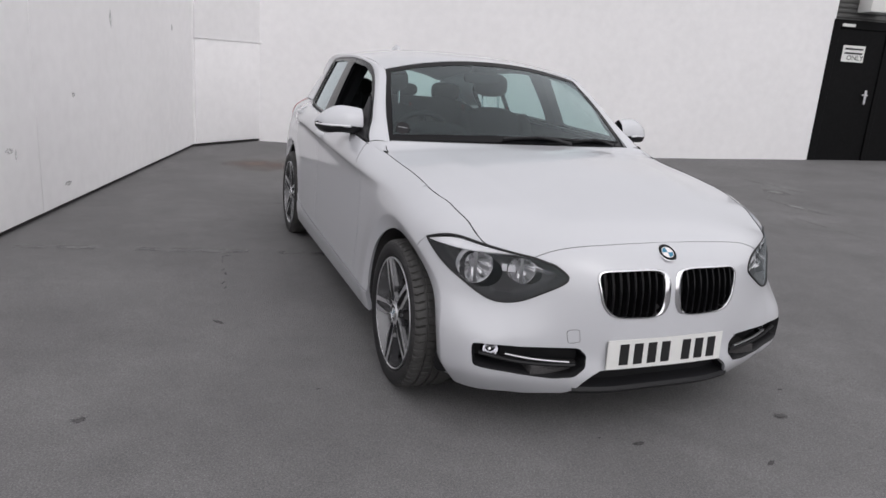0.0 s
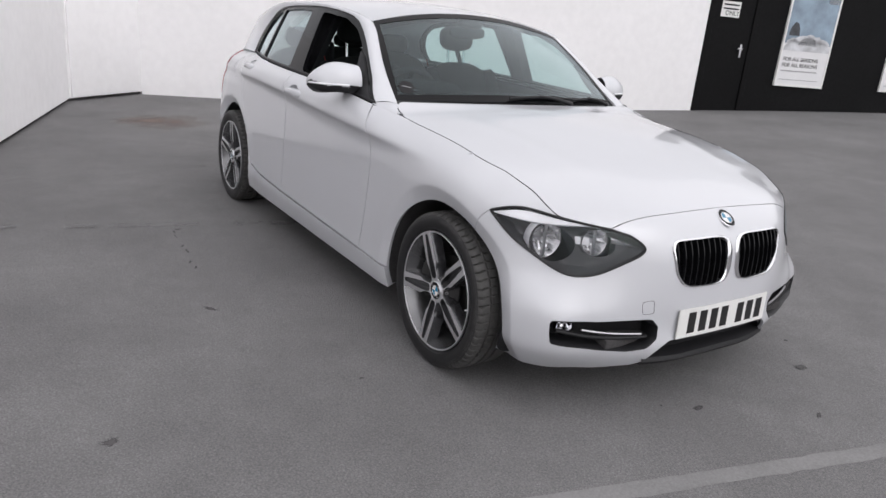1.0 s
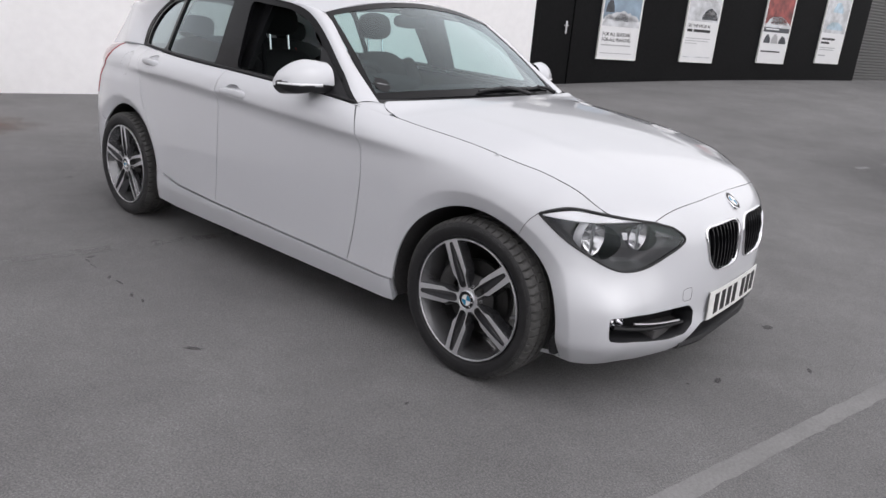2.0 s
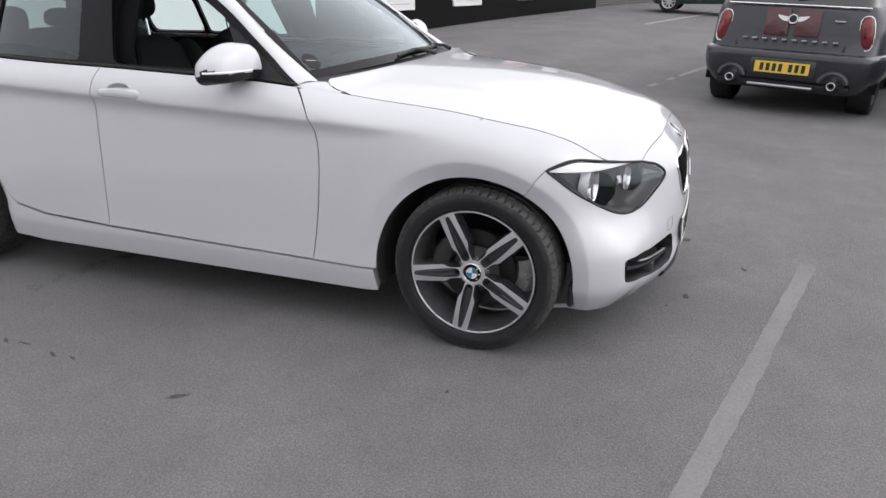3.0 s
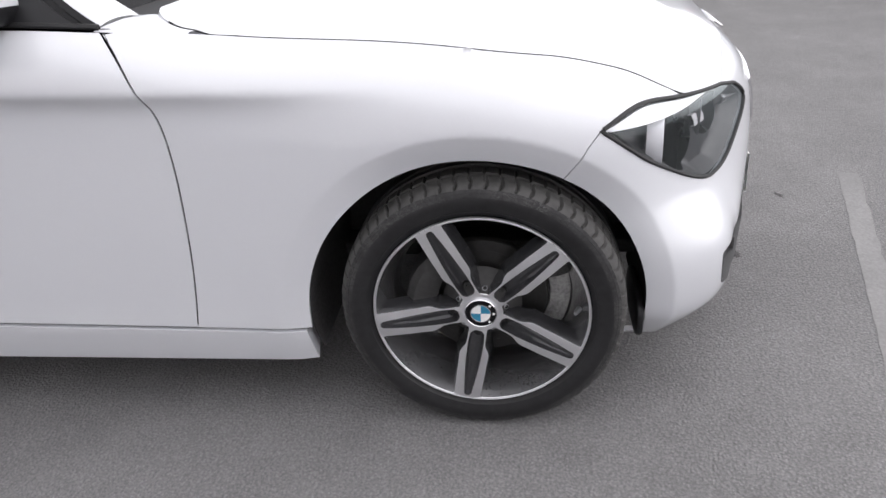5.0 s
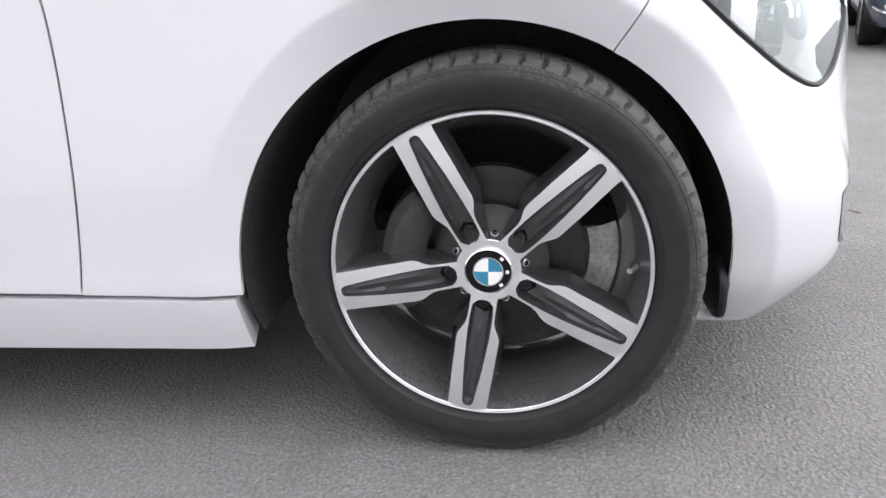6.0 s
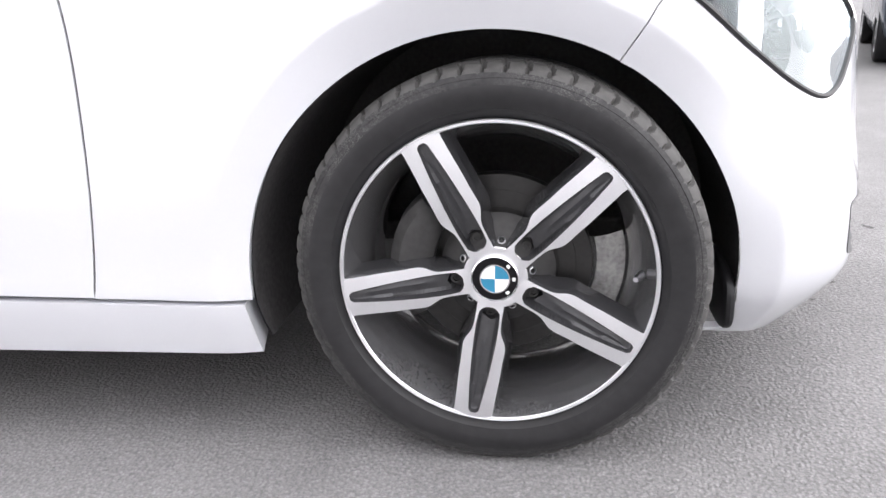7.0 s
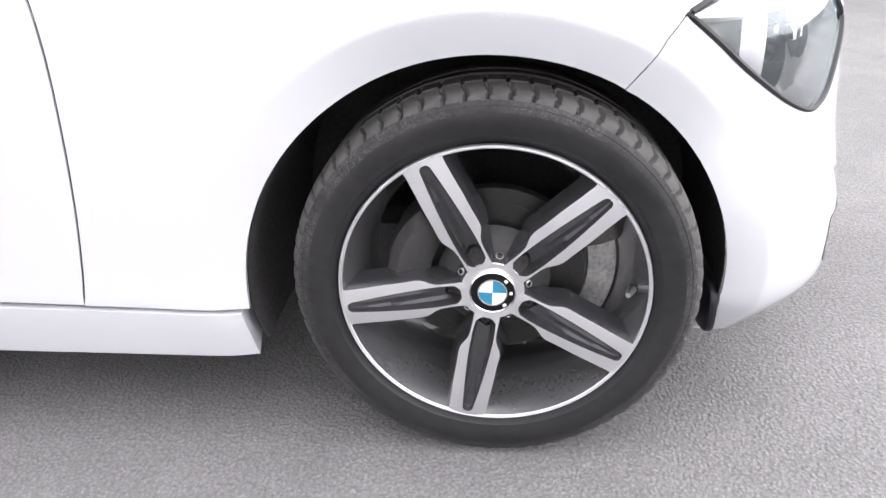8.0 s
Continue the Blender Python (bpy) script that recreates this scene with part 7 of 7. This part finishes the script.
def park(name, label, u, v, heading):
    """An empty on the ground at (u, v) whose +y looks along the heading, in degrees from the bays' direction."""
    p = yard(u, v)
    slope = math.atan2(float(ground_z(u + (3.4 if abs(heading) < 30 else -0.9), v) - ground_z(u + (0.6 if abs(heading) < 30 else -3.7), v)), 2.8) if abs(heading) < 30 or abs(heading - 180) < 30 else 0.0
    m = Matrix.Translation(p) @ Matrix.Rotation(radians(-105.5 + heading), 4, "Z") @ Matrix.Rotation(slope if abs(heading) < 30 else -slope, 4, "X")
    cross = math.atan2(float(ground_z(u + 1, v + 0.75) - ground_z(u + 1, v - 0.75)), 1.5)
    m = m @ Matrix.Rotation(cross if abs(heading) < 30 else -cross if abs(heading - 180) < 30 else 0.0, 4, "Y")
    return thing(name, label, "car", m)


# grey crossover seen from behind
crossover = park("crossover_car", "dark grey small crossover with dark red stripes, parked in a bay", 5.19, 0.045, 0)
L, W = 4.10, 1.70
part("body", ring_body([(0.24, 0.22, 0.12, 0.10), (0.32, 0.10, 0.04, 0.03), (0.42, 0.02, 0.0, -0.02), (0.52, 0.0, 0.0, -0.025), (0.61, 0.02, 0.02, -0.02), (0.66, 0.05, 0.06, -0.01), (0.82, 0.15, 0.075, -0.005), (0.95, 0.45, 0.095, 0.005), (1.05, 0.80, 0.13, 0.03), (1.085, 1.0, 0.15, 0.05)], L, W, 128, 8.5), GREYPAINT, crossover)
part("cabin", ring_body([(1.075, 1.05, 0.16, 0.05), (1.13, 1.15, 0.20, 0.075), (1.45, 1.72, 0.37, 0.165), (1.49, 1.85, 0.44, 0.20)], L, W, 96, 7.0), BLACKGLASS, crossover, "dark tinted windows")
part("roof", ring_body([(1.48, 1.78, 0.28, 0.19), (1.52, 1.80, 0.26, 0.20), (1.56, 1.95, 0.40, 0.28), (1.575, 2.2, 0.7, 0.42)], L, W), GREYPAINT, crossover)
bm = bmesh.new()
tube(bm, [(x, 0.120 + 0.03 * abs(x) ** 2, 1.075) for x in np.linspace(-0.66, 0.66, 15)], 0.009, 6)
part("belt_trim", bm, CHROME, crossover, "bright trim under the rear window")
bm = bmesh.new()
box(bm, -0.545, 0.545, 0.026, 0.14, 0.62, 1.055, 0.03)
for v in bm.verts:
    v.co.y += 0.25 * max(0, v.co.z - 0.66) * 0.45 + 0.04 * (v.co.x / 0.55) ** 2
part("tailgate", bm, GREYPAINT, crossover)
for s in (-1, 1):
    bm = bmesh.new()
    box(bm, s * 0.143 - 0.112, s * 0.143 + 0.112, 0.024, 0.05, 0.785, 1.04, 0.004)
    for v in bm.verts:
        v.co.y += 0.25 * max(0, v.co.z - 0.66) * 0.45 - 0.001
    part("stripe", bm, STRIPE, crossover, "dark red stripe")
badge_m = Matrix.Translation((0, 0.052, 0.945)) @ Matrix.Rotation(radians(-6), 4, "X")
bm = bmesh.new()
revolve(bm, [(0.046, 0.006), (0.046, -0.006), (0.040, -0.010), (0.035, -0.006)], 28, "y", badge_m)
for sgn in (-1, 1):
    solid(bm, [(sgn * 0.048, 0.020), (sgn * 0.150, 0.034), (sgn * 0.128, 0.004), (sgn * 0.092, -0.018), (sgn * 0.048, -0.026)], 0.008, lambda a, b, d: badge_m @ Vector((a, -0.006 + d, b)))
bmesh.ops.recalc_face_normals(bm, faces=bm.faces)
badge = part("badge", bm, WHITEENAMEL, crossover, "pale winged badge")
bm = bmesh.new()
revolve(bm, [(0.0005, -0.007), (0.036, -0.006)], 28, "y", badge_m)
part("badge_disc", bm, INK, badge, "black disc of the badge")
for k in range(10):
    bm = bmesh.new()
    x = -0.42 + 0.094 * k
    box(bm, x - 0.023, x + 0.023, 0.021, 0.05, 0.736, 0.752, 0.002)
    part("letter_bar", bm, SATIN, crossover)
bm = bmesh.new()
box(bm, 0.38, 0.47, 0.045, 0.10, 0.935, 0.953, 0.003)
part("letter_bar", bm, SATIN, crossover)
for s in (-1, 1):
    bm = bmesh.new()
    blob(bm, (s * 0.668, 0.150, 0.845), (0.060, 0.075, 0.155), 3.2, 24, 16, turn=Matrix.Rotation(radians(s * -7), 3, "Y"))
    lampr = part("tail_lamp", bm, DEEPRED, crossover, "upright red tail lamp with a bright surround")
    bm = bmesh.new()
    ring = [Matrix.Rotation(radians(s * -7), 3, "Y") @ Vector((0.065 * math.copysign(abs(math.cos(t)) ** 0.7, math.cos(t)), -0.050, 0.160 * math.copysign(abs(math.sin(t)) ** 0.7, math.sin(t)))) + Vector((s * 0.668, 0.150, 0.845)) for t in np.linspace(0, 2 * math.pi, 36, endpoint=False)]
    tube(bm, ring, 0.006, 6, closed=True)
    part("lamp_surround", bm, CHROME, lampr, "chrome surround")
    m = Matrix.Translation((s * 0.485, -0.055, 0.342))
    bm = bmesh.new()
    revolve(bm, [(0.030, 0.12), (0.030, -0.03), (0.036, -0.036), (0.042, -0.032), (0.044, 0.0), (0.044, 0.12)], 28, "y", m)
    bmesh.ops.recalc_face_normals(bm, faces=bm.faces)
    part("exhaust_pipe", bm, SATIN, crossover, "round bright exhaust pipe")
    bm = bmesh.new()
    ring = [Vector((s * 0.485 + 0.125 * math.cos(t), -0.018, 0.345 + 0.115 * math.sin(t))) for t in np.linspace(radians(10), radians(170), 14)]
    tube(bm, ring, 0.028, 8)
    part("exhaust_bulge", bm, GREYPAINT, crossover)
    simple_wheel(crossover, s * 0.803, 0.68, 0.325, 0.23, SATIN)
    simple_wheel(crossover, s * 0.803, 3.28, 0.325, 0.23, SATIN)
    for yy in (0.68, 3.28):
        bm = bmesh.new()
        rows = [[bm.verts.new((s * x, yy + r * math.cos(t), 0.325 + r * math.sin(t))) for x, r in ((0.79, 0.340), (0.832, 0.345), (0.842, 0.362), (0.835, 0.382))] for t in np.linspace(radians(-12), radians(192), 28)]
        for p, q in zip(rows, rows[1:]):
            for k in range(3):
                bm.faces.new((p[k], q[k], q[k + 1], p[k + 1]))
        bmesh.ops.recalc_face_normals(bm, faces=bm.faces)
        part("arch_trim", bm, BLACK, crossover, "black wheel arch trim")
bm = bmesh.new()
box(bm, -0.64, 0.64, 0.012, 0.3, 0.25, 0.335, 0.02)
for s in (-1, 1):
    blob(bm, (s * 0.485, 0.06, 0.325), (0.105, 0.06, 0.085), 2.4, 20, 12)
part("lower_bumper", bm, BLACK, crossover, "black lower bumper")
bm = bmesh.new()
tube(bm, [(x, -0.012 + 0.03 * x * x, 0.292) for x in np.linspace(-0.31, 0.31, 12)], 0.016, 8)
part("skid_bar", bm, SATIN, crossover, "silver skid bar")
plate_on(crossover, 0.0, -0.046, 0.475, -1, YELLOWPLATE, -6)
bm = bmesh.new()
box(bm, -0.31, 0.31, -0.040, 0.06, 0.395, 0.560, 0.015)
part("plate_recess", bm, GREYPAINT, crossover)
bm = ring_body([(0.36, 0.0, 0.010, -0.004), (0.40, 0.0, -0.008, -0.020), (0.47, 0.0, -0.026, -0.038), (0.57, 0.0, -0.036, -0.042), (0.61, 0.0, -0.030, -0.038), (0.632, 0.0, -0.010, -0.030), (0.642, 0.0, 0.030, -0.014), (0.645, 0.0, 0.075, 0.02)], L, W, 160, 8.5)
bmesh.ops.delete(bm, geom=[f for f in bm.faces if f.calc_center_median().y > 0.42], context="FACES")
part("rear_bumper", bm, GREYPAINT, crossover)
bm = bmesh.new()
tube(bm, [(-0.02, 0.17, 1.16), (0.30, 0.20, 1.19)], 0.008, 6)
part("rear_wiper", bm, BLACK, crossover)

# pale blue saloon seen from the front
family_car = park("saloon_car", "pale blue-grey family saloon parked nose out in a bay", 9.75, -2.38, 177.5)
family_car.matrix_world = family_car.matrix_world @ Matrix.Diagonal((1, 1, 0.92, 1))
L, W = 4.70, 1.74
saloon = ((0.20, 0.16, 0.20, 0.10), (0.28, 0.06, 0.08, 0.05), (0.42, 0.01, 0.02, 0.015), (0.55, 0.0, 0.0, 0.0), (0.60, 0.03, 0.01, 0.0), (0.68, 0.07, 0.02, 0.0), (0.78, 0.18, 0.06, 0.02), (0.90, 0.70, 0.10, 0.04), (0.97, 1.15, 0.15, 0.07))
part("body", ring_body(saloon, L, W, 160, 8.0), BLUEPAINT, family_car)


def nose_at(a, z):
    """The saloon's front at x = -a and height z."""
    z = np.asarray(z, float)
    fr, re, sd = [np.interp(z, [v[0] for v in saloon], [v[k] for v in saloon]) for k in (1, 2, 3)]
    half = (L - fr - re) / 2
    r = np.clip(np.abs(a) / (W / 2 - sd), 0, 0.9999)
    return np.stack([-a + 0 * z, (L - fr + re) / 2 + half * (1 - r ** 8.0) ** 0.125, z + 0 * a], -1)


def on_nose(name, outline, mat_, parent, label="", lift=0.006, side=1, radius=0.02):
    """A thin raised piece of the given outline (x, z) on the saloon's nose."""
    loop = rounded([(-x, z) for x, z in outline], 4, radius)
    return part(name, shell(name, [region(loop, (), 0.03)], nose_at, (side,), flange=0.012, lift=lift), mat_, parent, label)


part("cabin", ring_body([(0.96, 1.20, 0.60, 0.08), (1.10, 1.45, 0.80, 0.13), (1.36, 1.95, 1.20, 0.24)], L, W, 64, 4.0), BLACKGLASS, family_car, "dark windows")
part("roof", ring_body([(1.36, 1.9, 1.15, 0.24), (1.40, 1.97, 1.2, 0.27), (1.43, 2.2, 1.5, 0.4)], L, W, 64, 3.6), BLUEPAINT, family_car)
bm = bmesh.new()
box(bm, -0.30, 0.30, 4.56, 4.690, 0.605, 0.735, 0.03)
grl = part("grille", bm, BLACK, family_car, "black grille in a bright frame")
bm = bmesh.new()
tube(bm, [(x, 4.688 - 0.15 * max(0, z - 0.61), z) for x, z in [(-0.315, 0.735), (-0.312, 0.67), (-0.29, 0.615), (-0.15, 0.600), (0.15, 0.600), (0.29, 0.615), (0.312, 0.67), (0.315, 0.735), (0.2, 0.745), (-0.2, 0.745)]], 0.012, 6, closed=True)
part("grille_frame", bm, CHROME, grl)
bm = bmesh.new()
box(bm, -0.46, 0.46, 4.52, 4.700, 0.300, 0.385, 0.03)
part("lower_intake", bm, BLACK, family_car, "black lower intake")
for s in (-1, 1):
    hl = on_nose("headlamp", [(0.725, 0.80), (0.745, 0.66), (0.70, 0.622), (0.40, 0.605), (0.345, 0.625), (0.40, 0.70), (0.50, 0.775)], SATIN, family_car, "large clear head lamp", 0.004, s)
    for cx, cr in ((0.625, 0.050), (0.495, 0.040)):
        on_nose("lamp_bowl", [(cx + cr * math.cos(t), 0.692 + cr * 1.1 * math.sin(t)) for t in np.linspace(0, 2 * math.pi, 16, endpoint=False)], DIMLAMP, hl, "round reflector", 0.008, s, 0.004)
    on_nose("bumper_strip", [(0.76, 0.558), (0.76, 0.525), (0.36, 0.518), (0.36, 0.552)], BLACK, family_car, "dark bumper strip", 0.010, s, 0.008)
    on_nose("fog_lamp", [(0.735, 0.408), (0.70, 0.335), (0.62, 0.320), (0.545, 0.405)], LAMPWHITE, family_car, "pale fog lamp cover", 0.005, s, 0.012)
    simple_wheel(family_car, s * 0.845, 3.78, 0.315, 0.21, SATIN, 10)
    simple_wheel(family_car, s * 0.845, 1.05, 0.315, 0.21, SATIN, 10)
    bm = bmesh.new()
    blob(bm, (s * 0.98, 3.05, 0.98), (0.10, 0.07, 0.06), 2.6, 20, 12)
    part("door_mirror", bm, BLUEPAINT, family_car)
bm = bmesh.new()
tube(bm, [Vector(nose_at(np.array(-x), np.array(0.285 + 0.10 * (abs(x) / 0.8) ** 6))) + Vector((0, 0.006, 0)) for x in np.linspace(-0.80, 0.80, 41)], 0.011, 6)
part("lower_trim", bm, CHROME, family_car, "bright lower trim")
plate_on(family_car, 0.0, 4.722, 0.475, 1, WHITEPLASTIC)

# dark green small hatchback, side on, far off
green = park("small_hatchback", "dark green small hatchback with a white roof, parked by the cladding", 16.95, 5.88, -78)
green.matrix_world = green.matrix_world @ Matrix.Scale(0.86, 4)
L, W = 3.70, 1.68
part("body", ring_body([(0.22, 0.15, 0.12, 0.08), (0.32, 0.04, 0.03, 0.03), (0.50, 0.0, 0.0, 0.0), (0.70, 0.05, 0.02, 0.0), (0.86, 0.4, 0.05, 0.02), (0.93, 0.85, 0.08, 0.05)], L, W), GREENPAINT, green)
part("cabin", ring_body([(0.92, 0.95, 0.10, 0.06), (1.05, 1.08, 0.16, 0.09), (1.33, 1.35, 0.32, 0.17)], L, W), BLACKGLASS, green, "dark windows")
part("roof", ring_body([(1.33, 1.30, 0.25, 0.16), (1.37, 1.36, 0.26, 0.18), (1.41, 1.6, 0.5, 0.32)], L, W), WHITEROOF, green, "white roof")
for s in (-1, 1):
    simple_wheel(green, s * 0.845, 0.62, 0.30, 0.2, SATIN, 9)
    simple_wheel(green, s * 0.845, 3.05, 0.30, 0.2, SATIN, 9)
    bm = bmesh.new()
    tube(bm, [(s * 0.80, y, 0.925) for y in np.linspace(0.25, 2.6, 8)], 0.010, 6)
    part("belt_trim", bm, CHROME, green)
    bm = bmesh.new()
    blob(bm, (s * 0.70, 0.06, 0.78), (0.07, 0.06, 0.11), 3, 16, 10)
    part("tail_lamp", bm, RED, green)
    bm = bmesh.new()
    box(bm, s * 0.835 - 0.012, s * 0.835 + 0.012, 1.55, 1.75, 0.80, 0.83, 0.006)
    part("door_handle", bm, CHROME, green)
    for y0, y1 in ((1.42, 1.36), (0.62, 0.70)):
        bm = bmesh.new()
        tube(bm, [(s * 0.785, y0, 0.95), (s * 0.752, y0 * 0.6 + y1 * 0.4, 1.06), (s * 0.672, y1, 1.335)], 0.022, 8)
        part("window_pillar", bm, BLACK, green)
